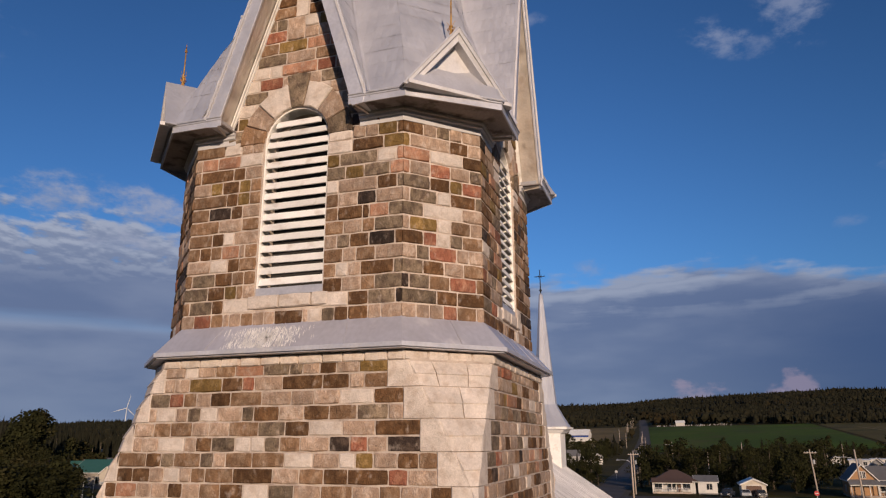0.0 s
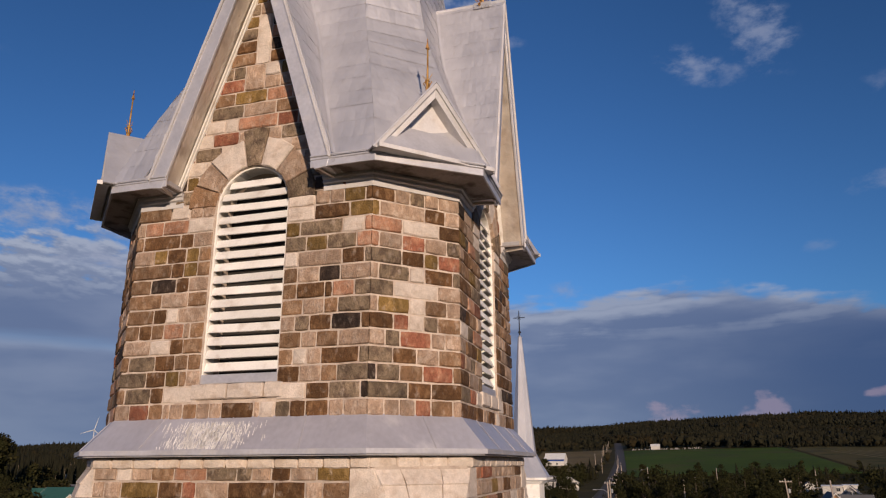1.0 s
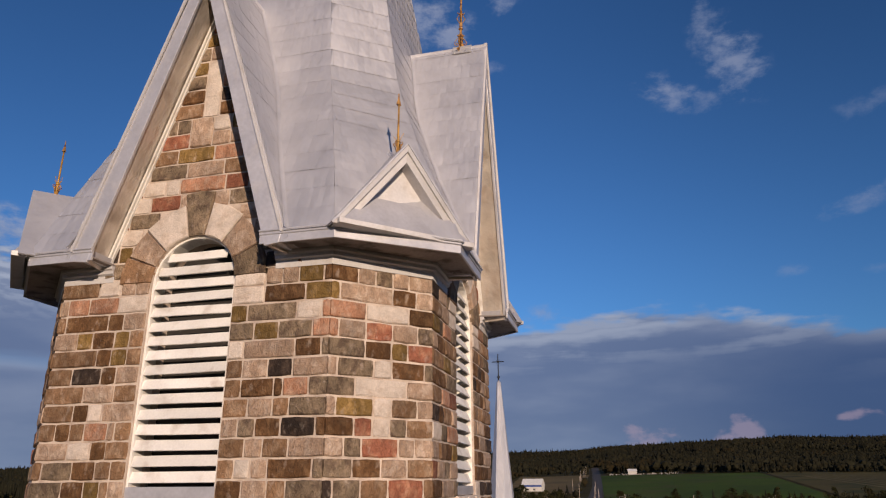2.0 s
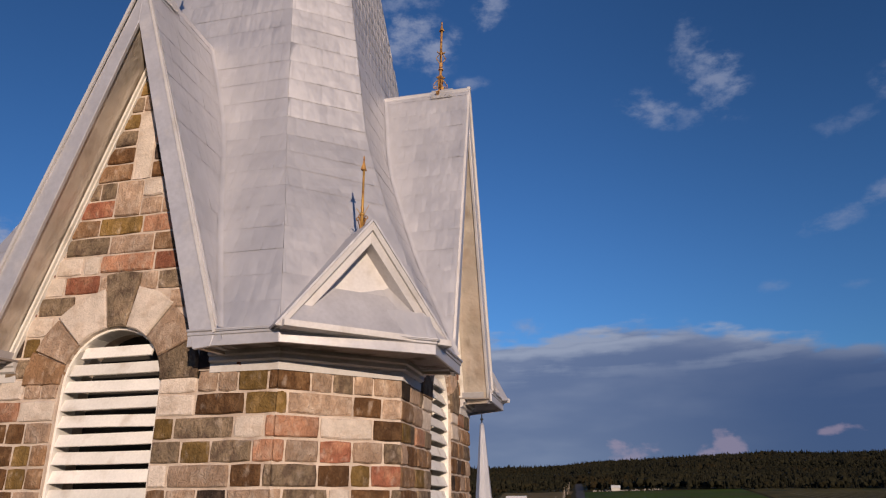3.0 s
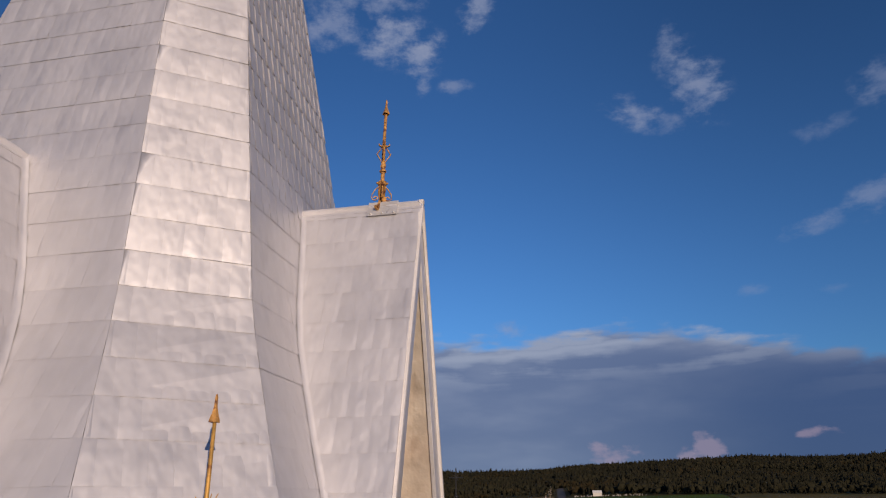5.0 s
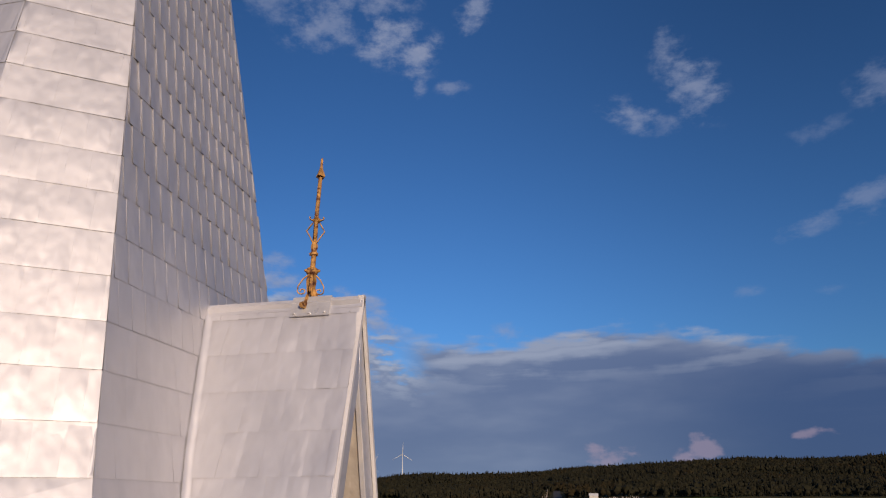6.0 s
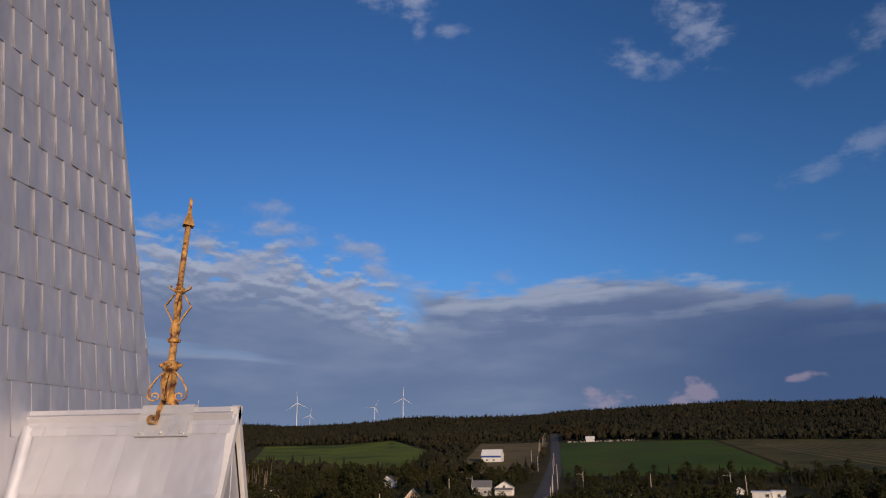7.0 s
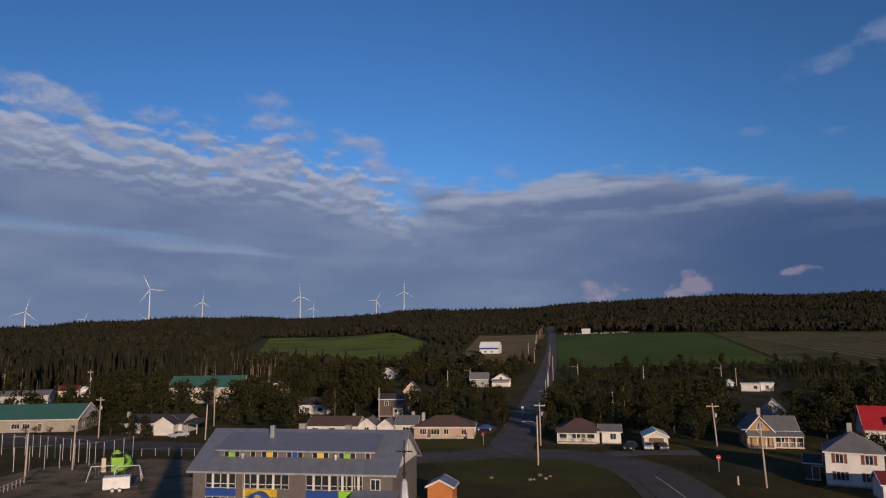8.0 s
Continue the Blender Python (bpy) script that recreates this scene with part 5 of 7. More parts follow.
draped("parking_lot", [(-150, 144), (-98, 143), (-98, 152), (-150, 151)], ASPHALT, "asphalt forecourt of the green-roofed building", "parking lot", 0.03)
draped("field", [(-8, 400), (112, 408), (128, 748), (-22, 770)], FIELD, "flat green field beside the country road", "field", 0.25)
draped("field", [(116, 412), (152, 372), (330, 420), (360, 690), (270, 700), (132, 752)], HAY, "mown hay field with curing swaths", "field", 0.25)
draped("field", [(-75, 432), (-27, 427), (-36, 815), (-120, 862)], PLOUGH, "brown stubble field beside the road", "field", 0.25)
draped("field", [(-243, 500), (-112, 465), (-150, 700), (-249, 944), (-400, 862)], CLEARING, "green clearing on the wooded slope", "field", 0.25)
draped("lawn", [(-14, 112), (2, 106), (13, 112), (9, 130), (-3, 134), (-14, 132), (-22, 126)], LAWN, "mown lawn inside the bend of the street", "lawn", 0.015, 8)
draped("lawn", [(-40, 142), (-13, 143), (-13, 160), (-40, 166)], LAWN, "lawn in front of the brick bungalow", "lawn", 0.015, 8)
draped("lawn", [(22, 146), (60, 140), (62, 152), (34, 153), (22, 152)], LAWN, "lawn before the gabled houses", "lawn", 0.015, 8)
draped("play_yard", [(-92, 84), (-50, 84), (-50, 122), (-78, 124), (-92, 112)], DIRT, "worn earth and grass of a school yard", "yard", 0.018, 8)
for i in range(22):
    strip("hay_swath", [(148 + i * 7, 650 + i), (156 + i * 9, 540), (166 + i * 10.5, 425)], 2.4, SWATH, "pale row of cut hay", "hay row", 0.45, 25)

# ---------------------------------------------------------------- houses
def paint(name, c, rough=0.6, **k):
    return material(name, c, rough, vary=0.1, scale=0.8, fine=12, bump=0.1, second=tuple(v * 0.85 for v in c), blotch=0.55, **k)


SIDING_WHITE, SIDING_CREAM = paint("white_siding", (0.58, 0.55, 0.51)), paint("cream_siding", (0.52, 0.45, 0.36))
SIDING_TAN, SIDING_BROWN = paint("tan_brick", (0.42, 0.29, 0.20)), paint("orange_brown_siding", (0.36, 0.19, 0.08))
SIDING_DARK, SIDING_GREY = paint("dark_brown_siding", (0.085, 0.055, 0.04)), paint("grey_siding", (0.30, 0.28, 0.27))
BRICK_DARK = paint("dark_grey_brick", (0.115, 0.098, 0.092), 0.85)
ROOF_BROWN, ROOF_GREY = paint("brown_shingles", (0.085, 0.050, 0.040), 0.9), paint("grey_shingles", (0.13, 0.125, 0.125), 0.9)
ROOF_RED, ROOF_GREEN = paint("red_metal_roof", (0.42, 0.022, 0.024), 0.45), paint("green_metal_roof", (0.035, 0.115, 0.088), 0.6)
ROOF_SLATE, ROOF_DKRED = paint("blue_grey_metal_roof", (0.17, 0.185, 0.22), 0.45, metal=0.3), paint("dark_red_roof", (0.15, 0.018, 0.018), 0.6)
ROOF_BLACK = paint("dark_shingles", (0.038, 0.035, 0.036), 0.9)
TRIM, PANE = paint("white_trim", (0.60, 0.57, 0.53)), material("window_glass", (0.025, 0.028, 0.032), 0.08, vary=0.2, bump=0)
DOOR_BROWN, SHUTTER = paint("brown_door", (0.12, 0.06, 0.035)), paint("red_brown_shutter", (0.16, 0.05, 0.035))
PANEL = {"blue": paint("blue_panel", (0.012, 0.055, 0.27)), "yellow": paint("yellow_panel", (0.60, 0.40, 0.012)), "green": paint("green_panel", (0.19, 0.46, 0.015))}
CONCRETE, POLE_WOOD = paint("concrete", (0.30, 0.28, 0.26), 0.9), material("weathered_pole", (0.44, 0.36, 0.29), 0.9, vary=0.2, scale=1, fine=20, bump=0.2, stretch=(1, 1, 0.1))
GALV, WHITE_STEEL = material("galvanised_steel", (0.42, 0.42, 0.42), 0.5, metal=0.6, vary=0.15, bump=0), paint("white_coated_steel", (0.64, 0.63, 0.61), 0.4)


def opening(root, x, z, w, h, y=0.0, kind="window", m=None, shutters=False, bars=1, t=0.09):
    """A window or door on a wall whose outside is at local y, facing -y."""
    m = m or Matrix.Identity(4)
    fr = Geo()
    for a, b, c, d in ((-w / 2 - t, w / 2 + t, z - t, z), (-w / 2 - t, w / 2 + t, z + h, z + h + t), (-w / 2 - t, -w / 2, z, z + h), (w / 2, w / 2 + t, z, z + h)):
        fr.box(x + a, x + b, y - 0.07, y + 0.02, c, d)
    for i in range(bars):
        bx = x - w / 2 + w * (i + 1) / (bars + 1)
        fr.box(bx - 0.035, bx + 0.035, y - 0.05, y + 0.02, z, z + h)
    win = part("window" if kind == "window" else "door_frame", fr.moved(m), TRIM, root)
    part("pane" if kind == "window" else "door", Geo().box(x - w / 2, x + w / 2, y - 0.03, y + 0.02, z, z + h).moved(m), PANE if kind == "window" else DOOR_BROWN, win)
    if shutters:
        for s in (-1, 1):
            part("shutter", Geo().box(x + s * (w / 2 + 0.32) - 0.2, x + s * (w / 2 + 0.32) + 0.2, y - 0.06, y - 0.005, z - 0.05, z + h + 0.05).moved(m), SHUTTER, win)


def roof_on(root, w, d, eave, ridge, style, mat, over=0.3, thick=0.16, x0=0.0, y0=0.0, name="roof_slope", trim=None):
    trim = trim or TRIM
    W2, D2 = w / 2 + over, d / 2 + over
    drop = (ridge - eave) / ((d if style == "gable_x" else w) / 2) * over if style.startswith("gable") else 0.15
    e = eave - drop
    T = Matrix.Translation((x0, y0, 0))
    if style == "gable_x":
        for s in (-1, 1):
            q = [(-W2, s * D2, e), (W2, s * D2, e), (W2, 0, ridge), (-W2, 0, ridge)]
            part(name, Geo().slab([Vector(p) for p in (q if s < 0 else q[::-1])], (0, 0, thick)).moved(T), mat, root)
            for sx in (-1, 1):
                q = [(sx * W2, s * D2, e - 0.08), (sx * W2, 0, ridge - 0.08), (sx * W2, 0, ridge + thick + 0.02), (sx * W2, s * D2, e + thick + 0.02)]
                part("barge_board", Geo().slab([Vector(p) for p in q], (sx * 0.05, 0, 0)).moved(T), trim, root)
            part("eave_board", Geo().box(-W2, W2, s * D2 - 0.03, s * D2 + 0.03, e - 0.08, e + thick - 0.03).moved(T), trim, root)
    elif style == "gable_y":
        for s in (-1, 1):
            q = [(s * W2, -D2, e), (s * W2, D2, e), (0, D2, ridge), (0, -D2, ridge)]
            part(name, Geo().slab([Vector(p) for p in (q if s > 0 else q[::-1])], (0, 0, thick)).moved(T), mat, root)
            for sy in (-1, 1):
                q = [(s * W2, sy * D2, e - 0.08), (0, sy * D2, ridge - 0.08), (0, sy * D2, ridge + thick + 0.02), (s * W2, sy * D2, e + thick + 0.02)]
                part("barge_board", Geo().slab([Vector(p) for p in q], (0, sy * 0.05, 0)).moved(T), trim, root)
            part("eave_board", Geo().box(s * W2 - 0.03, s * W2 + 0.03, -D2, D2, e - 0.08, e + thick - 0.03).moved(T), trim, root)
    else:
        hip = max(0.0, W2 - D2) if w > d else 0.0
        hy = max(0.0, D2 - W2) if d >= w else 0.0
        v = [(-W2, -D2, e), (W2, -D2, e), (W2, D2, e), (-W2, D2, e), (-hip, -hy, ridge), (hip, hy, ridge)]
        f = [(0, 1, 5, 4), (1, 2, 5), (2, 3, 4, 5), (3, 0, 4), (3, 2, 1, 0)] if hip else [(0, 1, 4), (1, 2, 5, 4), (2, 3, 5), (3, 0, 4, 5), (3, 2, 1, 0)]
        part(name, Geo().add(v, f).moved(T), mat, root)
        bd = Geo()
        for s in (-1, 1):
            bd.box(-W2, W2, s * D2 - 0.03, s * D2 + 0.03, e - 0.15, e + 0.03).box(s * W2 - 0.03, s * W2 + 0.03, -D2, D2, e - 0.15, e + 0.03)
        part("eave_board", bd.moved(T), trim, root)


def walls_on(root, w, d, eave, ridge, style, mat, x0=0.0, y0=0.0, name="wall"):
    g = Geo()
    T = Matrix.Translation((x0, y0, 0))
    if style == "gable_x":
        g.slab([(-w / 2, -d / 2, -0.3), (-w / 2, -d / 2, eave), (-w / 2, 0, ridge), (-w / 2, d / 2, eave), (-w / 2, d / 2, -0.3)][::-1], (w, 0, 0))
    elif style == "gable_y":
        g.slab([(-w / 2, -d / 2, -0.3), (-w / 2, -d / 2, eave), (0, -d / 2, ridge), (w / 2, -d / 2, eave), (w / 2, -d / 2, -0.3)], (0, d, 0))
    else:
        g.box(-w / 2, w / 2, -d / 2, d / 2, -0.3, eave)
    return part(name, g.moved(T), mat, root)


def house(label, x, y, w, d, eave, ridge, style, wall, roof, rz=0.0, wins=(), doors=(), chimney=None, side=2, upper=(), shutters=False, z=None, name="house", category="house"):
    root = thing(name, label, category, at=(x, y, tz(x, y) if z is None else z), rz=rz)
    walls_on(root, w, d, eave, ridge, style, wall)
    roof_on(root, w, d, eave, ridge, style, roof)
    part("foundation", Geo().box(-w / 2 - 0.04, w / 2 + 0.04, -d / 2 - 0.04, d / 2 + 0.04, -0.3, 0.25), CONCRETE, root)
    for wx, ww in wins:
        opening(root, wx, 0.95, ww, 1.15, -d / 2, bars=1 if ww < 1.6 else 2, shutters=shutters)
    for wx, wz, ww, wh in upper:
        opening(root, wx, wz, ww, wh, -d / 2, shutters=shutters)
    for dx in doors:
        opening(root, dx, 0.1, 0.95, 2.0, -d / 2, "door", bars=0)
    for s in (-1, 1):
        m = Matrix.Rotation(s * math.pi / 2, 4, "Z")
        for i in range(side):
            opening(root, (i + 0.5) * d / max(side, 1) - d / 2, 0.95, 0.9, 1.1, -w / 2, m=m)
    if chimney:
        cx, cy, cz = chimney
        part("chimney", Geo().box(cx - 0.35, cx + 0.35, cy - 0.35, cy + 0.35, eave - 0.2, cz), CONCRETE, root, bevel=0.03)
    return root


def porch(root, x0, x1, y0, y1, h, roof, posts=4, rail=True):
    """A lean-to porch in front of a house: roof, posts, deck, rail."""
    q = [(x0 - 0.2, y0 - 0.2, h), (x1 + 0.2, y0 - 0.2, h), (x1 + 0.2, y1, h + 0.8), (x0 - 0.2, y1, h + 0.8)]
    part("porch_roof", Geo().slab([Vector(p) for p in q], (0, 0, 0.12)), roof, root)
    part("porch_beam", Geo().box(x0, x1, y0, y0 + 0.15, h - 0.22, h + 0.02), TRIM, root)
    part("porch_deck", Geo().box(x0, x1, y0, y1, 0.1, 0.4), POLE_WOOD, root)
    for i in range(posts):
        px = x0 + 0.1 + (x1 - x0 - 0.2) * i / (posts - 1)
        part("porch_post", Geo().box(px - 0.07, px + 0.07, y0 + 0.02, y0 + 0.16, 0.4, h - 0.2), TRIM, root)
    if rail:
        part("rail", Geo().box(x0, x1, y0 + 0.05, y0 + 0.12, 1.2, 1.3), TRIM, root)
        n = int((x1 - x0) / 0.35)
        for i in range(n):
            bx = x0 + (i + 0.5) * (x1 - x0) / n
            part("baluster", Geo().box(bx - 0.025, bx + 0.025, y0 + 0.06, y0 + 0.11, 0.4, 1.2), TRIM, root)


SIDING_BEIGE = paint("beige_brick", (0.30, 0.255, 0.205), 0.85)


def village():
    house("tan brick bungalow with a low brown hip roof", -26.2, 161, 13.6, 9, 2.7, 4.7, "hip", SIDING_TAN, ROOF_BROWN, 5,
          wins=((-4.6, 1.6), (-1.9, 1.9), (0.6, 1.0), (4.6, 1.1)), doors=(-3.4,), chimney=(-5.4, 1.5, 5.2))
    h = house("white gabled annex beside the brick bungalow", -35.6, 163, 5.0, 8, 2.6, 4.3, "gable_x", SIDING_CREAM, ROOF_GREY, 5, wins=((0, 1.4),), chimney=(1.0, 1.0, 5.2), category="house")
    house("low white bungalow with a long brown roof", -52.5, 160, 12, 8, 2.5, 4.3, "gable_x", SIDING_WHITE, ROOF_BROWN, 3, wins=((-4, 1.4), (0, 1.4), (4, 1.4)), chimney=(4, 1, 5.0))
    house("white gable-fronted shed with a pale roof", -44.6, 161, 4.4, 6, 2.4, 4.0, "gable_y", SIDING_WHITE, ROOF_GREY, 3, wins=((0, 1.0),), side=1, name="shed", category="shed")
    house("small white gabled garage behind the school", -40.0, 160.5, 3.8, 6, 2.4, 3.9, "gable_y", SIDING_WHITE, ROOF_GREY, 3, side=1, name="garage", category="garage")
    h = house("dark brown two-storey house with a flat-pitched roof", -50, 203, 7.6, 8, 5.0, 6.2, "gable_x", SIDING_DARK, ROOF_BLACK, 4, wins=((1.6, 1.5),), upper=((-1.5, 3.3, 1.1, 1.1),))
    porch(h, 0.6, 3.6, -5.4, -4, 2.5, ROOF_GREY, 3)
    house("tan gable-fronted house among trees", -54.5, 243, 5, 9, 4.4, 7.2, "gable_y", SIDING_TAN, ROOF_GREY, 10, upper=((0, 3.6, 1.0, 1.2),))
    house("pale blue-grey gabled house among trees", -40, 311, 8, 8, 3.4, 6.0, "gable_x", SIDING_GREY, ROOF_GREY, 6, wins=((-2, 1.2), (1.5, 1.2)))
    h = house("small white house with a grey roof and veranda", -30.2, 311, 8, 8, 3.2, 5.6, "gable_y", SIDING_WHITE, ROOF_GREY, 4, upper=((0, 3.2, 1.0, 1.0),))
    porch(h, -3.6, 3.6, -5.8, -4, 2.4, ROOF_GREY, 4)
    house("little white cottage on the slope", -92, 347, 7, 7, 3.2, 5.4, "gable_y", SIDING_WHITE, ROOF_GREY, 0, wins=((-1.6, 1.2), (1.6, 1.2)))
    b = house("long white barn with a blue-white metal roof", -64, 537, 15, 9, 5.0, 9.0, "gable_x", SIDING_WHITE, WHITE_STEEL, -8, wins=((-3, 1.6), (2, 1.6)), name="barn", category="barn")
    part("blue_band", Geo().box(-7.52, 7.52, -4.56, -4.50, 3.4, 4.6), PANEL["blue"], b)
    h = house("white bungalow with a dark hip roof and veranda", 4.4, 157, 9.4, 8, 2.7, 4.8, "hip", SIDING_WHITE, ROOF_BROWN, 0, wins=((-3.4, 1.5), (-0.6, 1.5), (2.4, 1.5)), doors=(1.0,))
    porch(h, -4.6, 3.4, -5.6, -4, 2.35, ROOF_BROWN, 5)
    house("white hip-roofed wing of the veranda bungalow", 10.8, 156, 4.4, 6, 2.5, 3.6, "gable_x", SIDING_WHITE, ROOF_GREY, 0, wins=((0.6, 1.1),), side=1)
    g = house("small white gable-fronted garage with a wide door", 19.6, 150.4, 4.6, 6.4, 2.4, 3.4, "gable_y", SIDING_CREAM, WHITE_STEEL, 0, side=0, name="garage", category="garage")
    opening(g, 0, 0.05, 2.9, 2.1, -3.2, "door", bars=0)
    h = house("orange-brown gable-fronted house with a grey roof", 40.2, 155, 5.0, 9, 3.4, 6.2, "gable_y", SIDING_BROWN, ROOF_GREY, -3, upper=((-0.32, 3.7, 0.45, 1.2), (0.32, 3.7, 0.45, 1.2)), side=1, chimney=(1.2, 3, 7.2))
    porch(h, -2.5, 2.5, -6.0, -4.5, 2.5, ROOF_GREY, 4, False)
    h = house("brown wing of the gabled house with a deep porch", 45.0, 156, 5.4, 8, 3.3, 5.7, "gable_x", SIDING_BROWN, ROOF_GREY, -3, wins=((-0.8, 1.5),), doors=(1.6,), side=1)
    porch(h, -2.4, 3.2, -6.0, -4, 2.4, ROOF_GREY, 5)
    house("weathered grey gabled barn behind the brown house", 50.6, 184, 5.4, 8, 4.1, 6.7, "gable_y", SIDING_GREY, ROOF_GREY, -14, upper=((0, 4.7, 0.5, 0.8),), name="barn", category="barn")
    h = house("square white two-storey house with a grey hip roof and shutters", 45.8, 118.0, 7.6, 8.4, 5.1, 7.6, "hip", SIDING_WHITE, ROOF_GREY, -17, wins=((-1.9, 1.0), (1.9, 1.0)), upper=((-1.9, 3.4, 0.95, 1.25), (1.9, 3.4, 0.95, 1.25)), shutters=True, chimney=(-0.2, 0.4, 8.8))
    # dark siding here carries the shade this small wing stands in
    house("low side wing with an entrance porch", 41.0, 121.5, 2.2, 5.5, 2.6, 3.4, "gable_x", SIDING_DARK, ROOF_BLACK, -17, doors=(0.4,), side=1)
    house("small shed with a dark red roof", 47.6, 106.5, 5.6, 5, 2.4, 3.6, "gable_x", SIDING_WHITE, ROOF_DKRED, -6, side=0, name="shed", category="shed")
    h = house("white farmhouse with a bright red mansard roof", 70.0, 161.5, 15, 10, 3.1, 7.2, "gable_x", SIDING_WHITE, ROOF_RED, -10, wins=((-5.3, 0.7), (-4.2, 0.7), (-3.1, 0.7), (0.5, 1.6), (4.5, 1.6)))
    q = [(-7.9, -5.9, 3.0), (7.9, -5.9, 3.0), (7.9, -4.7, 3.75), (-7.9, -4.7, 3.75)]
    part("skirt_roof", Geo().slab([Vector(p) for p in q], (0, 0, 0.12)), ROOF_RED, h)
    for dx in (-2.4, 3.2):
        part("dormer", Geo().slab([(dx - 1.3, -4.6, 3.9), (dx + 1.3, -4.6, 3.9), (dx, -4.6, 5.7)], (0, 3.0, 0)), SIDING_WHITE, h)
        opening(h, dx, 4.1, 0.6, 0.7, -4.6)
    house("long white flat-roofed trailer on the slope", 68.6, 288, 6.6, 4, 2.7, 3.0, "gable_x", SIDING_WHITE, WHITE_STEEL, -12, wins=((1.8, 1.2),), side=0, name="mobile_home", category="mobile home")
    house("white box trailer beside the mobile home", 74.8, 289, 4.6, 4, 2.9, 3.2, "gable_x", SIDING_WHITE, WHITE_STEEL, -12, wins=((0, 1.0),), side=0, name="mobile_home", category="mobile home")
    house("little white shed near the trailers", 63, 300, 3.4, 4, 2.4, 3.6, "gable_y", SIDING_WHITE, ROOF_GREY, -5, side=0, name="shed", category="shed")
    h = house("long brick community building with a green metal roof", -141, 160.5, 36, 13, 3.2, 6.4, "gable_x", SIDING_BEIGE, ROOF_GREEN, 15, wins=((-10, 1.8), (-2.4, 1.8), (2.6, 2.0), (5.2, 1.8)), doors=(8.6,), category="building", name="building")
    part("gable_panel", Geo().slab([(18.05, -6.5, 3.1), (18.05, 6.5, 3.1), (18.05, 0, 6.3)], (0.06, 0, 0)), SIDING_WHITE, h, "white boarded gable end")
    for dy in (-6.9, 0.0):
        part("verge_board", Geo().slab([(18.2, -6.95, 2.95), (18.2, 0, 6.45), (18.2, 0, 6.8), (18.2, -6.95, 3.3)] if dy < 0 else [(18.2, 6.95, 2.95), (18.2, 6.95, 3.3), (18.2, 0, 6.8), (18.2, 0, 6.45)], (0.25, 0, 0)), TRIM, h)
    walls_on(h, 4.2, 3, 3.0, 4.8, "gable_y", SIDING_CREAM, -6.6, -7.4, "porch_wall")
    roof_on(h, 4.2, 3, 3.0, 4.8, "gable_y", TRIM, 0.3, x0=-6.6, y0=-7.4, name="porch_roof_slope")
    h = house("cream hall with a green metal roof among trees", -130, 238, 26, 12, 5.6, 9.4, "gable_x", SIDING_CREAM, ROOF_GREEN, 14, wins=((6, 1.5),), category="building", name="building", side=3)
    h = house("white bungalow with a dark low roof", -100, 161, 16, 9, 2.6, 4.2, "gable_x", SIDING_WHITE, ROOF_BLACK, 6, wins=((-5, 1.6), (0, 1.6)), chimney=(-6.6, -3, 5.2))
    part("tan_wall_panel", Geo().box(-2.6, 2.1, -4.56, -4.48, 0.0, 2.5), SIDING_TAN, h, "tan boarded wall panel")
    opening(h, -0.4, 0.9, 1.8, 1.3, -4.56)
    part("carport_roof", Geo().slab([(7.6, -5.0, 2.45), (12.2, -5.0, 2.35), (12.2, 2.5, 2.9), (7.6, 2.5, 3.0)], (0, 0, 0.22)), ROOF_BLACK, h, "dark flat carport roof")
    for px in (9.4, 11.9):
        part("carport_post", Geo().box(px - 0.07, px + 0.07, -4.8, -4.66, 0, 2.4), TRIM, h)
    walls_on(h, 5, 4, 2.6, 4.2, "gable_y", SIDING_WHITE, 4.6, -5.2, "porch_wall")
    roof_on(h, 5, 4, 2.6, 4.2, "gable_y", ROOF_BLACK, 0.4, x0=4.6, y0=-5.2, name="porch_roof_slope")
    house("flat grey-roofed building at the village edge", -196, 220, 22, 12, 3.4, 5.0, "gable_x", SIDING_GREY, ROOF_GREY, 30, wins=((2, 1.5), (6, 1.5)), category="building", name="building")
    h = house("small white cabin with a red roof", -199, 250, 7, 6, 2.6, 4.4, "gable_x", SIDING_CREAM, ROOF_DKRED, 30, wins=((-1, 1.2),), name="cabin", category="cabin")
    part("dome", Geo().lathe([(2.1, 0), (2.1, 2.2), (1.8, 3.2), (1.1, 3.9), (0.05, 4.2)], (5.6, 0, 0), 16), WHITE_STEEL, h, "white round tank beside the cabin", smooth=True)
    house("old tan cottage between trees", -113, 259, 8, 7, 3.2, 5.8, "gable_y", SIDING_CREAM, ROOF_BROWN, 10, wins=((-1.6, 1.0), (1.6, 1.0)))
    house("white cottage half hidden by trees", -76, 206, 9, 7, 2.9, 4.8, "gable_x", SIDING_WHITE, ROOF_BLACK, 10, wins=((-2, 1.4), (2, 1.4)))
    house("red-roofed house in the woods", -352, 344, 12, 9, 4.6, 8.0, "gable_x", SIDING_CREAM, ROOF_RED, 40, wins=((0, 1.5),))
    house("grey-roofed house below the woods", -262, 279, 14, 9, 3.2, 6.2, "gable_x", SIDING_GREY, ROOF_GREY, 40, wins=((0, 1.5),))
    house("house with a dark blue-green roof", -180, 178, 14, 9, 2.8, 5.4, "gable_x", SIDING_GREY, ROOF_GREEN, 40, wins=((0, 1.5), (4, 1.5)))
    house("white chapel beside the far cemetery", 10.1, 787, 9, 7, 3.2, 5.6, "gable_x", SIDING_WHITE, WHITE_STEEL, 0, name="chapel", category="chapel")
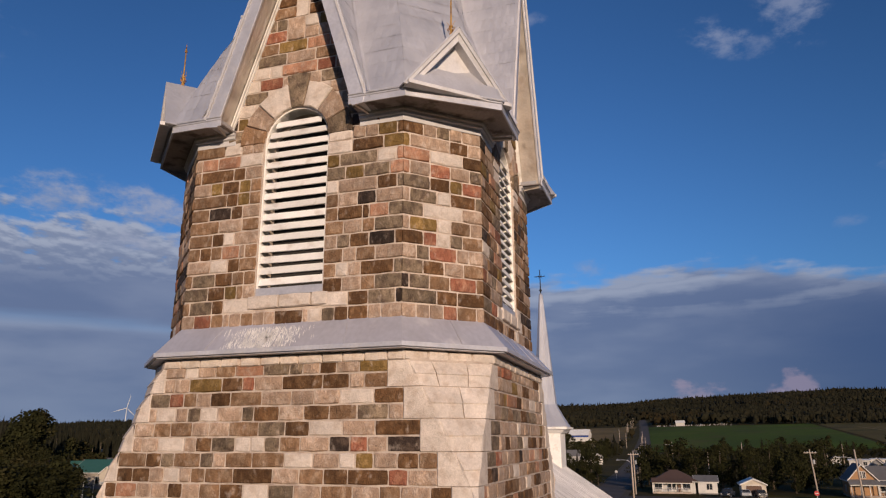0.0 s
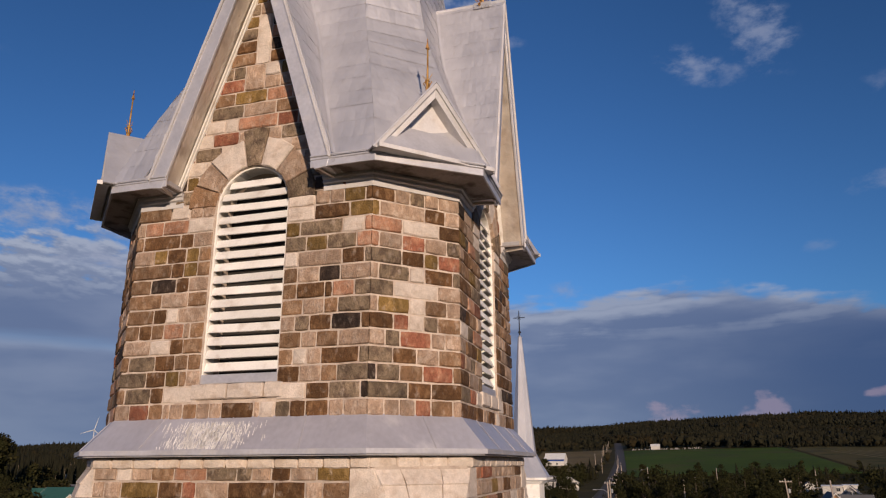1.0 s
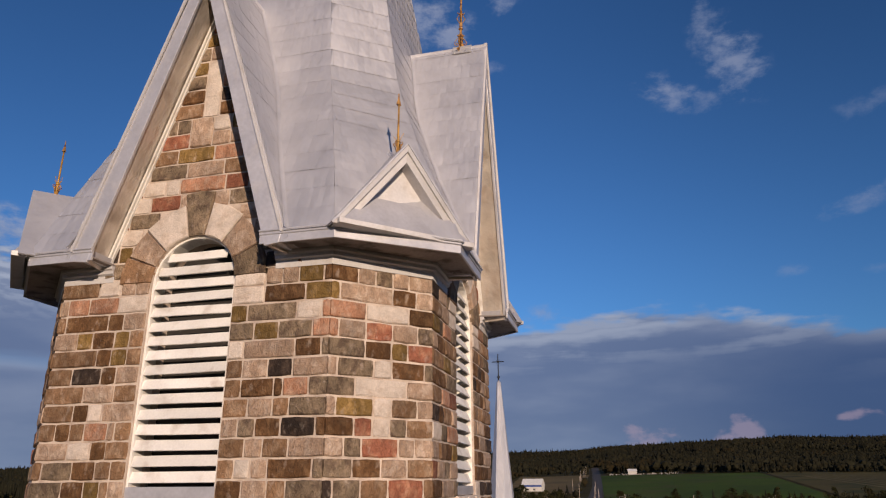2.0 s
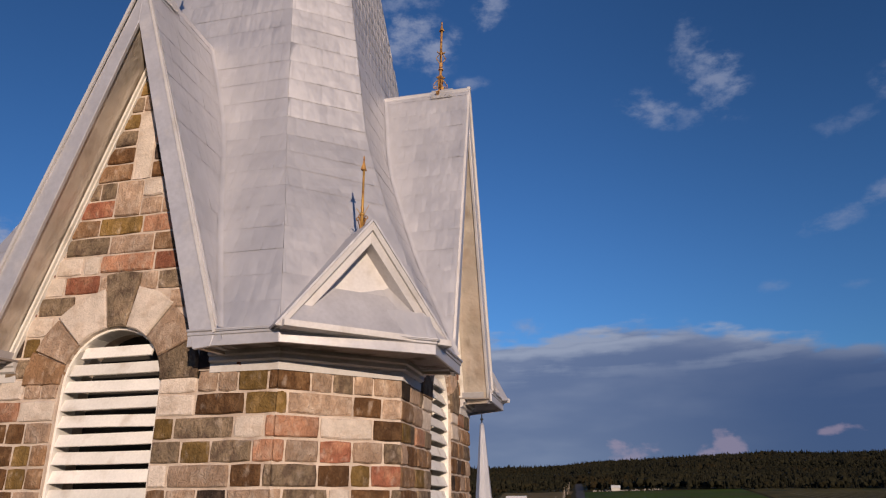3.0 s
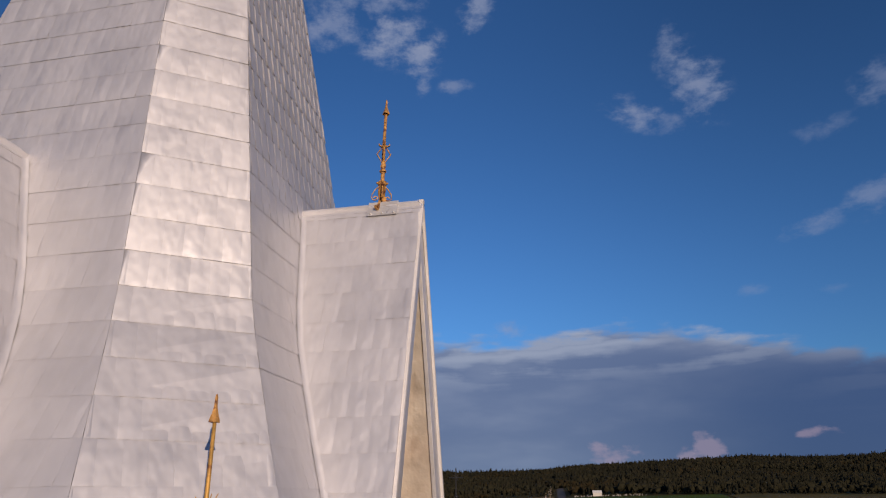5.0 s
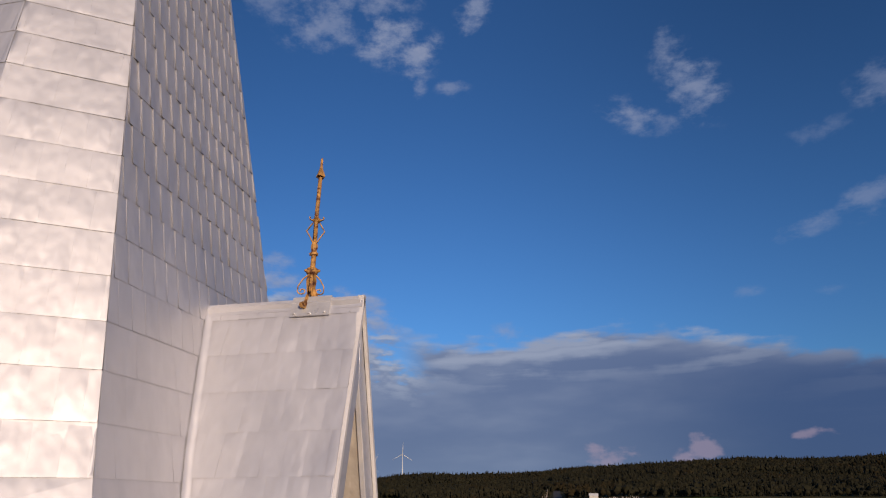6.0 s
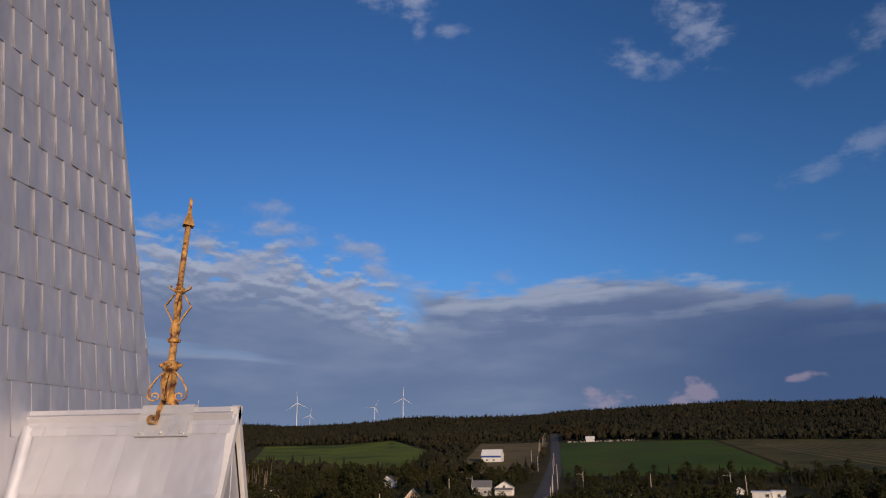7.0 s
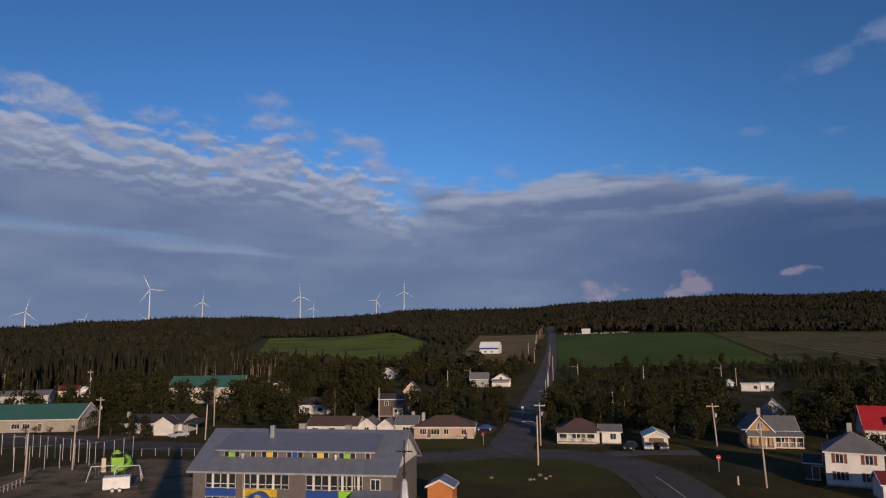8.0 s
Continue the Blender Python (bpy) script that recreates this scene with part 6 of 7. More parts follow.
    house("orange wooden shed with a pale roof", -14.3, 97.4, 3.5, 3.4, 2.2, 3.05, "gable_y", paint("orange_boards", (0.40, 0.14, 0.035)), ROOF_SLATE, 0, side=0, name="shed", category="shed")


village()


def school():
    x0, x1, y0, y1, eave, ridge = -45.0, -18.2, 84.3, 98.7, 6.0, 10.1
    w, d = x1 - x0, y1 - y0
    root = thing("school", "dark brick school with a blue-grey metal roof and bright panels", "school", at=((x0 + x1) / 2, (y0 + y1) / 2, 0), rz=1.5)
    walls_on(root, w, d, eave, ridge, "gable_x", BRICK_DARK)
    roof_on(root, w, d, eave, ridge, "gable_x", ROOF_SLATE, 0.6, 0.2, trim=GALV)
    for s in (-1, 1):
        tri = [(s * (w / 2 + 0.03), -d / 2, eave), (s * (w / 2 + 0.03), d / 2, eave), (s * (w / 2 + 0.03), 0, ridge - 0.1)]
        part("gable_cladding", Geo().slab([Vector(p) for p in (tri if s > 0 else tri[::-1])], (s * 0.06, 0, 0)), TRIM, root, "white gable cladding")
        m = Matrix.Rotation(s * math.pi / 2, 4, "Z")
        for k in (-1.6, 1.4):
            opening(root, k, 7.0, 0.9, 1.3, -w / 2 - 0.1, m=m)
    # roof seams
    for i in range(int(w / 1.5)):
        sx = -w / 2 + 0.7 + i * 1.5
        g = Geo().slab([Vector((sx, -d / 2 - 0.6, eave - 0.2 + 0.06)), Vector((sx + 0.05, -d / 2 - 0.6, eave - 0.2 + 0.06)), Vector((sx + 0.05, -0.05, ridge + 0.2)), Vector((sx, -0.05, ridge + 0.2))], (0, 0, 0.03))
        part("roof_seam", g, ROOF_SLATE, root)
    # long shed dormer with its own strip of windows
    a, b = -w / 2 + 2.6, w / 2 - 3.0
    yf, zf0, zf1 = -5.2, 7.15, 8.2
    dm = part("dormer", Geo().slab([(a, yf, 6.9), (a, yf, zf1), (a, -0.9, 9.6), (a, -0.9, 6.9)][::-1], (b - a, 0, 0)), BRICK_DARK, root, "long shed dormer with dark cladding")
    q = [(a - 0.4, yf - 0.5, zf1 - 0.08), (b + 0.4, yf - 0.5, zf1 - 0.08), (b + 0.4, -0.9, 9.78), (a - 0.4, -0.9, 9.78)]
    part("dormer_roof", Geo().slab([Vector(p) for p in q], (0, 0, 0.14)), ROOF_SLATE, root)
    part("dormer_fascia", Geo().box(a - 0.4, b + 0.4, yf - 0.55, yf - 0.48, zf1 - 0.16, zf1 + 0.06), GALV, root)
    L = b - a
    for i, c in enumerate(("green", None, "yellow", "blue", "yellow", "green", None)):
        cx = a + L * (0.085, 0.225, 0.335, 0.50, 0.665, 0.835, 0.965)[i]
        if c:
            part("panel", Geo().box(cx - 0.36, cx + 0.36, yf - 0.06, yf + 0.02, zf0 + 0.05, zf1 - 0.1), PANEL[c], dm, c + " painted panel")
            for s in (-1, 1):
                opening(root, cx + s * 0.76, zf0 + 0.12, 0.64, 0.72, yf, bars=0, t=0.05)
        else:
            opening(root, cx, zf0 + 0.12, 0.6, 0.72, yf, bars=0, t=0.05)
    # two storeys of banded windows with coloured panels between
    yw = -d / 2
    bands = (("blue", -w / 2 + 3.9, 4), ("yellow", -w / 2 + 10.1, 6), ("blue", -w / 2 + 17.6, 4), ("green", -w / 2 + 21.4, 3))
    for c, bx, n in bands:
        for z, hh in ((3.75, 1.75), (0.8, 1.75)):
            for i in range(n):
                wx = bx + (i - (n - 1) / 2) * 1.05
                opening(root, wx, z, 0.92, hh, yw, bars=0, t=0.035)
                part("transom", Geo().box(wx - 0.39, wx + 0.39, yw - 0.06, yw + 0.01, z + 0.45, z + 0.53), TRIM, root)
        part("panel", Geo().box(bx - n * 0.52, bx + n * 0.52 - (1.6 if n == 6 else 0), yw - 0.06, yw + 0.01, 2.72, 3.62), PANEL[c], root, c + " painted panel")
        for i in (0, 1):
            px = bx + (i - 0.5) * 2.1
            part("pier", Geo().box(px - 0.14, px + 0.14, yw - 0.14, yw + 0.01, 3.65, 5.65), TRIM, root, "white pier between windows")
    opening(root, w / 2 - 2.2, 3.9, 1.1, 1.2, yw)
    q = [(w / 2 - 5.0, yw - 2.4, 3.0), (w / 2 + 0.8, yw - 2.4, 3.0), (w / 2 + 0.8, yw, 3.7), (w / 2 - 5.0, yw, 3.7)]
    part("entrance_canopy", Geo().slab([Vector(p) for p in q], (0, 0, 0.18)), ROOF_SLATE, root)
    part("entrance_wall", Geo().box(w / 2 - 4.6, w / 2 + 0.4, yw - 2.0, yw, 0, 3.05), BRICK_DARK, root)
    arch = Geo()
    for i in range(10):
        t0, t1 = math.pi * i / 10, math.pi * (i + 1) / 10
        arch.slab([(-4.0 + r * math.cos(t), yw - 0.9, 2.0 + r * math.sin(t)) for r, t in ((1.1, t0), (1.45, t0), (1.45, t1), (1.1, t1))], (0, 0.9, 0))
    part("blue_arch", arch, PANEL["blue"], root, "blue arched entrance hood")
    for vx, vy, r in ((-w / 2 + 6.0, -5.4, 0.22), (w / 2 - 8.0, -5.4, 0.22)):
        part("roof_vent", Geo().lathe([(r, 6.6), (r, 7.5), (r * 1.5, 7.55), (r * 1.4, 7.8), (0.05, 7.85)], (vx, vy, 0), 12), GALV, root)
    part("chimney", Geo().box(-w / 2 + 8.5, -w / 2 + 9.05, -2.5, -1.95, 8.6, 11.0), GALV, root, bevel=0.04)
    part("chimney", Geo().box(-w / 2 + 11.6, -w / 2 + 12.5, 0.1, 0.9, 9.6, 11.0), CONCRETE, root, bevel=0.04)
    part("chimney", Geo().box(w / 2 - 8.6, w / 2 - 7.8, 0.2, 1.0, 9.6, 10.8), CONCRETE, root, bevel=0.04)
    part("downpipe", Geo().tube([(-w / 2 + 7.2, yw - 0.08, 5.9), (-w / 2 + 7.2, yw - 0.08, 0.1)], 0.07, 6), TRIM, root)
    part("downpipe", Geo().tube([(w / 2 - 5.2, yw - 0.08, 5.9), (w / 2 - 5.2, yw - 0.08, 3.6)], 0.07, 6), TRIM, root)


school()


# ---------------------------------------------------------------- poles, signs, turbines
def pole(x, y, h, arm=True, lamp=False, lean=0.0, mat=None, rz=0.0):
    root = thing("street_lamp" if lamp and not arm else "utility_pole", "curved-arm galvanised street lamp" if lamp and not arm else "weathered wooden utility pole", "street lamp" if lamp and not arm else "utility pole",
                 "poles along the streets", at=(x, y, tz(x, y)), rz=rz)
    top = Vector((lean * h, 0, h))
    part("shaft", Geo().tube([(0, 0, -0.3), top * 0.5, top], [0.17, 0.145, 0.11], 8), mat or POLE_WOOD, root, smooth=True)
    if arm:
        c = top * 0.93
        part("crossarm", Geo().box(c.x - 1.15, c.x + 1.15, -0.20, -0.08, c.z - 0.07, c.z + 0.07), POLE_WOOD, root)
        for dx in (-1.0, -0.5, 0.5, 1.0):
            part("insulator", Geo().lathe([(0.04, 0), (0.06, 0.08), (0.03, 0.2)], (c.x + dx, -0.14, c.z + 0.07), 8), WHITE_STEEL, root)
        part("transformer", Geo().lathe([(0.22, 0), (0.24, 0.1), (0.24, 0.75), (0.1, 0.85)], (c.x * 0.8 + 0.38, -0.1, h * 0.7), 10), GALV, root)
    if lamp:
        p = [top * 0.82, top * 0.86 + Vector((-0.7, 0, 0.15)), top * 0.86 + Vector((-1.7, 0, 0.25)), top * 0.86 + Vector((-2.2, 0, 0.2))]
        part("lamp_arm", Geo().tube(p, 0.05, 6), GALV, root, smooth=True)
        e = p[-1]
        part("lamp_head", Geo().box(e.x - 0.5, e.x + 0.1, -0.14, 0.14, e.z - 0.08, e.z + 0.06), GALV, root, bevel=0.03)


for x, y, h, arm, lamp, lean in ((-2.7, 126.1, 8.6, 0, 1, 0.0), (-3.6, 149, 8.8, 1, 0, 0.0), (-4.9, 186, 9, 1, 0, 0.0), (-6.2, 225, 9, 1, 0, 0), (-7.4, 262, 9, 1, 0, 0),
                                 (-8.9, 297, 9, 1, 0, 0.01), (-8.4, 335, 9, 1, 0, 0), (-10, 372, 9, 1, 0, 0), (-24, 440, 9, 1, 0, 0), (-32.7, 507, 9, 1, 0, 0), (-31, 560, 9, 1, 0, 0),
                                 (-34, 620, 9, 1, 0, 0), (-37.7, 688, 9, 1, 0, 0), (-38, 740, 9, 1, 0, 0), (-40, 800, 9, 1, 0, 0), (-42, 860, 9, 1, 0, 0), (-14, 420, 8, 1, 0, 0), (-16, 480, 8, 1, 0, 0),
                                 (31, 146, 9.2, 1, 0, -0.06), (31.7, 111.8, 9.6, 0, 1, -0.04), (-173.5, 229, 12, 1, 0, 0.0), (-199, 282, 9, 0, 1, 0), (-184, 311, 9, 0, 1, 0), (-175, 300, 8.5, 0, 0, 0),
                                 (-91.8, 173, 10.5, 0, 1, 0.0), (-80.2, 148.5, 8, 0, 0, 0.04), (-107.6, 148, 9.6, 1, 0, 0.02), (-84.5, 111, 7.6, 0, 0, 0.03), (-84.6, 100.2, 8.2, 0, 1, 0.02), (-194, 219, 8, 0, 0, 0),
                                 (-232, 278, 13, 0, 0, 0.02), (-46.6, 175.4, 10, 0, 0, 0.0), (-51.6, 296, 8, 0, 0, 0), (-44, 310, 8, 0, 1, 0), (3.3, 318, 9, 0, 1, 0), (30.2, 302, 9, 0, 0, 0),
                                 (60.6, 301, 9, 0, 1, 0), (66, 300, 8, 0, 0, 0), (28.1, 113.6, 1.3, 0, 0, 0), (-103.5, 268, 9, 0, 0, 0), (-200, 309, 8, 0, 0, 0), (-262, 262, 10, 1, 0, 0), (-126, 240, 9, 0, 0, 0),
                                 (-222, 240, 10, 1, 0, 0), (13, 190, 8, 0, 0, 0), (16.5, 200, 8.5, 0, 0, 0)):
    pole(x, y, h, bool(arm) and (y < 200 or x < -100), bool(lamp), lean)


def road_sign(x, y, h, stop=True):
    root = thing("stop_sign" if stop else "road_sign", "red octagonal sign on a galvanised post" if stop else "small road sign on a post", "road sign", at=(x, y, tz(x, y)))
    part("post", Geo().box(-0.035, 0.035, -0.035, 0.035, -0.2, h), GALV, root)
    ring = [(0.42 * math.cos(radians(22.5 + 45 * i)), -0.05, h - 0.3 + 0.42 * math.sin(radians(22.5 + 45 * i))) for i in range(8)]
    part("plate", Geo().slab(ring, (0, 0.012, 0)), paint("sign_red", (0.42, 0.03, 0.03)) if stop else TRIM, root)
    if stop:
        part("white_bar", Geo().box(-0.26, 0.26, -0.056, -0.05, h - 0.37, h - 0.23), TRIM, root)


road_sign(27.2, 123.6, 2.7)
road_sign(-15.5, 147.7, 2.6)
road_sign(-12.0, 205, 2.6, False)


def turbine(x, y, hub, blade, spin, yaw=-10.0):
    base = tz(x, y)
    root = thing("wind_turbine", "white three-bladed wind turbine behind the ridge", "wind turbine", "turbines on the hills", at=(x, y, base), rz=yaw)
    h = hub - base
    part("tower", Geo().tube([(0, 0, -1), (0, 0, h * 0.5), (0, 0, h - 1)], [1.9, 1.4, 1.0], 14), WHITE_STEEL, root, smooth=True)
    part("nacelle", Geo().box(-1.7, 1.7, -3.4, 5.5, h - 1.6, h + 1.8), WHITE_STEEL, root, bevel=0.5)
    hb = part("hub", Geo().lathe([(0.1, 0), (1.0, 0.4), (1.5, 1.4), (1.5, 2.4)], n=14).moved(Matrix.Translation((0, -5.4, h)) @ Matrix.Rotation(-math.pi / 2, 4, "X")), WHITE_STEEL, root, smooth=True)
    for i in range(3):
        sec = [(0, 1.0, 0.55), (0.06, 1.3, 0.6), (0.22, 2.0, 0.42), (0.6, 1.25, 0.22), (1.0, 0.3, 0.06)]
        rings = []
        for f, c, th in sec:
            half, t = c * blade * 0.012, th * blade * 0.011
            rings.append([(-half * 0.7, 0, f * blade), (-half * 0.3, -t, f * blade), (half * 0.5, -t * 0.6, f * blade), (half * 1.3, 0, f * blade), (half * 0.5, t * 0.6, f * blade), (-half * 0.3, t, f * blade)])
        m = Matrix.Translation((0, -4.6, h)) @ Matrix.Rotation(radians(spin + 120 * i), 4, "Y")
        part("blade", Geo().loft(rings).moved(m), WHITE_STEEL, hb, smooth=True)


def far_at(az, r):
    return r * math.sin(radians(az)), r * math.cos(radians(az))


for az, r, el, blade, spin in ((-42.1, 2300, 2.2, 42, 12), (-38.4, 3900, 1.7, 42, 25), (-34.0, 2050, 3.95, 44, -25), (-34.3, 4000, 1.7, 42, 70),
                               (-30.2, 2600, 3.0, 40, 5), (-22.7, 2350, 3.5, 42, -5), (-21.7, 3700, 2.55, 42, 10), (-16.6, 3000, 3.15, 40, 28), (-14.3, 2500, 3.85, 42, 2)):
    tx, ty = far_at(az, r)
    turbine(tx, ty, 22.5 + r * math.tan(radians(el)), blade, spin, -az)


# ---------------------------------------------------------------- playground, fences, vehicles, small things
STEEL_PALE = paint("pale_painted_tube", (0.55, 0.56, 0.50))
LIME, DARK_PLASTIC = paint("lime_green_plastic", (0.20, 0.42, 0.03), 0.4), paint("dark_plastic", (0.03, 0.035, 0.04), 0.5)


def swing_set(x, y, w, rz):
    root = thing("swing_set", "pale tubular swing frame on bare earth", "swing set", "swing frames", at=(x, y, 0), rz=rz)
    part("top_bar", Geo().tube([(-w / 2, 0, 2.3), (w / 2, 0, 2.3)], 0.06, 8), STEEL_PALE, root)
    for sx in (-1, 1):
        for sy in (-1, 1):
            part("leg", Geo().tube([(sx * w / 2, 0, 2.3), (sx * (w / 2 + 0.5), sy * 1.1, 0)], 0.06, 8), STEEL_PALE, root)
    for k in (-0.8, 0.8):
        part("swing_seat", Geo().box(k - 0.25, k + 0.25, -0.1, 0.1, 0.5, 0.54), DARK_PLASTIC, root)
        for s in (-1, 1):
            part("chain", Geo().tube([(k + s * 0.24, 0, 0.54), (k + s * 0.24, 0, 2.28)], 0.012, 4), GALV, root)


swing_set(-72.6, 103.2, 3.4, 28)
swing_set(-68.4, 104.0, 3.4, 28)


def play_tower():
    root = thing("play_tower", "lime green plastic climbing tower with curved slides", "play structure", at=(-74.8, 110.5, 0), rz=24)
    for x, y in ((-1, -1), (1, -1), (1, 1), (-1, 1)):
        part("post", Geo().tube([(x, y, 0), (x, y, 3.2)], 0.09, 8), DARK_PLASTIC, root)
    part("deck", Geo().box(-1.1, 1.1, -1.1, 1.1, 1.7, 1.85), DARK_PLASTIC, root)
    part("roof", Geo().loft([[(-1.2, -0.3, 3.1), (0.2, -0.3, 3.1), (0.2, 1.2, 3.1), (-1.2, 1.2, 3.1)], [(-0.7, 0.3, 3.7), (-0.3, 0.3, 3.7), (-0.3, 0.6, 3.7), (-0.7, 0.6, 3.7)]]), LIME, root)
    for s, y0, tall in ((1, -0.4, 2.6), (1, 0.6, 1.9)):
        pts = [Vector((s * (1.0 + 1.1 * math.sin(t * 1.1)), y0 - 1.1 + 1.1 * math.cos(t * 1.1) - 0.25 * t, tall * (1 - t / 4.2) + 0.2)) for t in (0, 0.7, 1.4, 2.1, 2.8, 3.5, 4.0)]
        part("slide", Geo().tube(pts, 0.36, 10), LIME, root, smooth=True)
    part("climbing_wall", Geo().slab([(-3.2, -0.6, 0), (-1.1, -0.6, 1.8), (-1.1, 0.6, 1.8), (-3.2, 0.6, 0)], (0.06, 0, 0.1)), LIME, root)
    part("climbing_panel", Geo().box(-1.0, 1.0, -1.16, -1.08, 0.2, 2.6), LIME, root)
    part("side_panel", Geo().box(-1.16, -1.08, -1.0, 1.0, 1.9, 2.8), LIME, root)
    part("wall_panel", Geo().box(-2.9, -2.2, 0.2, 0.4, 0.0, 2.4), POLE_WOOD, root)


play_tower()


def box_trailer():
    root = thing("cargo_trailer", "white enclosed cargo trailer parked in the yard", "trailer", at=(-64.6, 96.0, 0), rz=30)
    part("body", Geo().box(-1.9, 1.9, -0.95, 0.95, 0.5, 2.3), WHITE_STEEL, root, bevel=0.08)
    part("roof_rail", Geo().box(-1.9, 1.9, -0.97, -0.93, 2.2, 2.28), GALV, root)
    part("hitch", Geo().box(1.9, 3.0, -0.08, 0.08, 0.5, 0.62), IRON, root)
    for x in (-0.5, 0.5):
        for y in (-0.98, 0.98):
            wheel = part("wheel", Geo().lathe([(0.1, -0.1), (0.34, -0.1), (0.36, 0), (0.34, 0.1), (0.1, 0.1)], n=14).moved(Matrix.Translation((x, y, 0.36)) @ Matrix.Rotation(math.pi / 2, 4, "X")), DARK_PLASTIC, root)
            part("rim", Geo().lathe([(0.02, -0.11), (0.2, -0.11), (0.2, 0.11), (0.02, 0.11)], n=10).moved(Matrix.Translation((x, y, 0.36)) @ Matrix.Rotation(math.pi / 2, 4, "X")), GALV, wheel)


box_trailer()


def fence(line, spacing, h, label, mesh=True, mat=None):
    root = thing("fence", label, "fence", "school yard fences", at=(line[0][0], line[0][1], 0))
    o = Vector((*line[0], 0))
    for a, b in zip(line, line[1:]):
        A, B = Vector((*a, 0)) - o, Vector((*b, 0)) - o
        n = max(1, round((B - A).length / spacing))
        for i in range(n):
            p = A + (B - A) * i / n
            part("post", Geo().tube([p, p + Vector((0, 0, h))], 0.05, 6), mat or GALV, root)
        for z in ((h - 0.03,) if mesh else (h * 0.45, h * 0.9)):
            part("rail", Geo().tube([A + Vector((0, 0, z)), B + Vector((0, 0, z))], 0.012 if mesh else 0.06, 5), mat or GALV, root)


fence([(-120, 124), (-106, 124), (-82, 116), (-81, 126)], 2.6, 4.2, "tall galvanised chain-link fence posts round a sports court")
fence([(-118, 104), (-100, 104), (-88, 112), (-82, 116)], 2.6, 4.2, "tall galvanised chain-link fence posts beside the yard")
fence([(-81, 126), (-76, 127.5), (-56, 127.0), (-48, 126.5)], 2.8, 1.5, "low chain-link fence along the street")
fence([(-84, 99.4), (-82, 94), (-80, 88)], 1.3, 1.1, "low wooden post fence at the yard corner", False, POLE_WOOD)


def car(x, y, rz, colour, label, pickup=False):
    root = thing("pickup_truck" if pickup else "car", label, "pickup truck" if pickup else "car", "parked vehicles", at=(x, y, tz(x, y) + 0.06), rz=rz)
    L, Wd = (5.4, 1.9) if pickup else (4.5, 1.78)
    prof = [(-L / 2, 0.45), (-L / 2 + 0.05, 0.95), (-L * 0.20, 1.02), (-L * 0.06, 1.62 if pickup else 1.42), (L * 0.18, 1.66 if pickup else 1.44), (L * 0.24 if pickup else L * 0.36, 1.05), (L / 2 - 0.04, 1.0), (L / 2, 0.45)]
    body = [[(x1, s * Wd / 2 * (0.84 if z > 1.2 else 1.0), z) for x1, z in prof] for s in (-1, -0.96, 0.96, 1)]
    part("body", Geo().loft([[(p[0], p[1], p[2] - (0.03 if i in (0, 3) else 0)) for p in r] for i, r in enumerate(body)]), colour, root, bevel=0.04)
    for s in (-1, 1):
        g = Geo().slab([(-L * 0.15, s * (Wd / 2 * 0.93), 1.05), (L * 0.2, s * (Wd / 2 * 0.93), 1.05), (L * 0.15, s * (Wd / 2 * 0.86), 1.36), (-L * 0.06, s * (Wd / 2 * 0.86), 1.36)], (0, s * 0.03, 0))
        part("side_window", g, PANE, root)
    part("windscreen", Geo().slab([(-L * 0.195, -0.72, 1.05), (-L * 0.195, 0.72, 1.05), (-L * 0.075, 0.64, 1.40), (-L * 0.075, -0.64, 1.40)], (-0.03, 0, 0.02)), PANE, root)
    for sx in (-0.31, 0.31):
        for s in (-1, 1):
            T = Matrix.Translation((sx * L, s * (Wd / 2 - 0.08), 0.33)) @ Matrix.Rotation(math.pi / 2, 4, "X")
            wh = part("wheel", Geo().lathe([(0.1, -0.11), (0.31, -0.11), (0.33, 0), (0.31, 0.11), (0.1, 0.11)], n=14).moved(T), DARK_PLASTIC, root)
            part("rim", Geo().lathe([(0.02, -0.12), (0.2, -0.12), (0.2, 0.12), (0.02, 0.12)], n=10).moved(T), GALV, wh)
    for s in (-1, 1):
        part("headlight", Geo().box(-L / 2 - 0.02, -L / 2 + 0.06, s * 0.62 - 0.16, s * 0.62 + 0.16, 0.68, 0.82), TRIM, root)


CAR = {c: paint("car_paint_" + c, v, 0.25) for c, v in {"blue": (0.02, 0.04, 0.16), "dark": (0.03, 0.032, 0.036), "silver": (0.36, 0.37, 0.38)}.items()}
car(-18.6, 171.5, 8, CAR["blue"], "dark blue car parked beside the bungalow")
car(14.4, 144.8, 75, CAR["dark"], "dark pickup truck parked by the lane", True)
car(17.9, 145.6, 88, CAR["silver"], "silver car parked before the garage")
car(20.6, 145.8, 95, CAR["dark"], "dark car parked before the garage")
car(-88.5, 151, 60, CAR["silver"], "silver car in front of the white bungalow")
car(-142, 148, 20, CAR["silver"], "silver car on the forecourt")


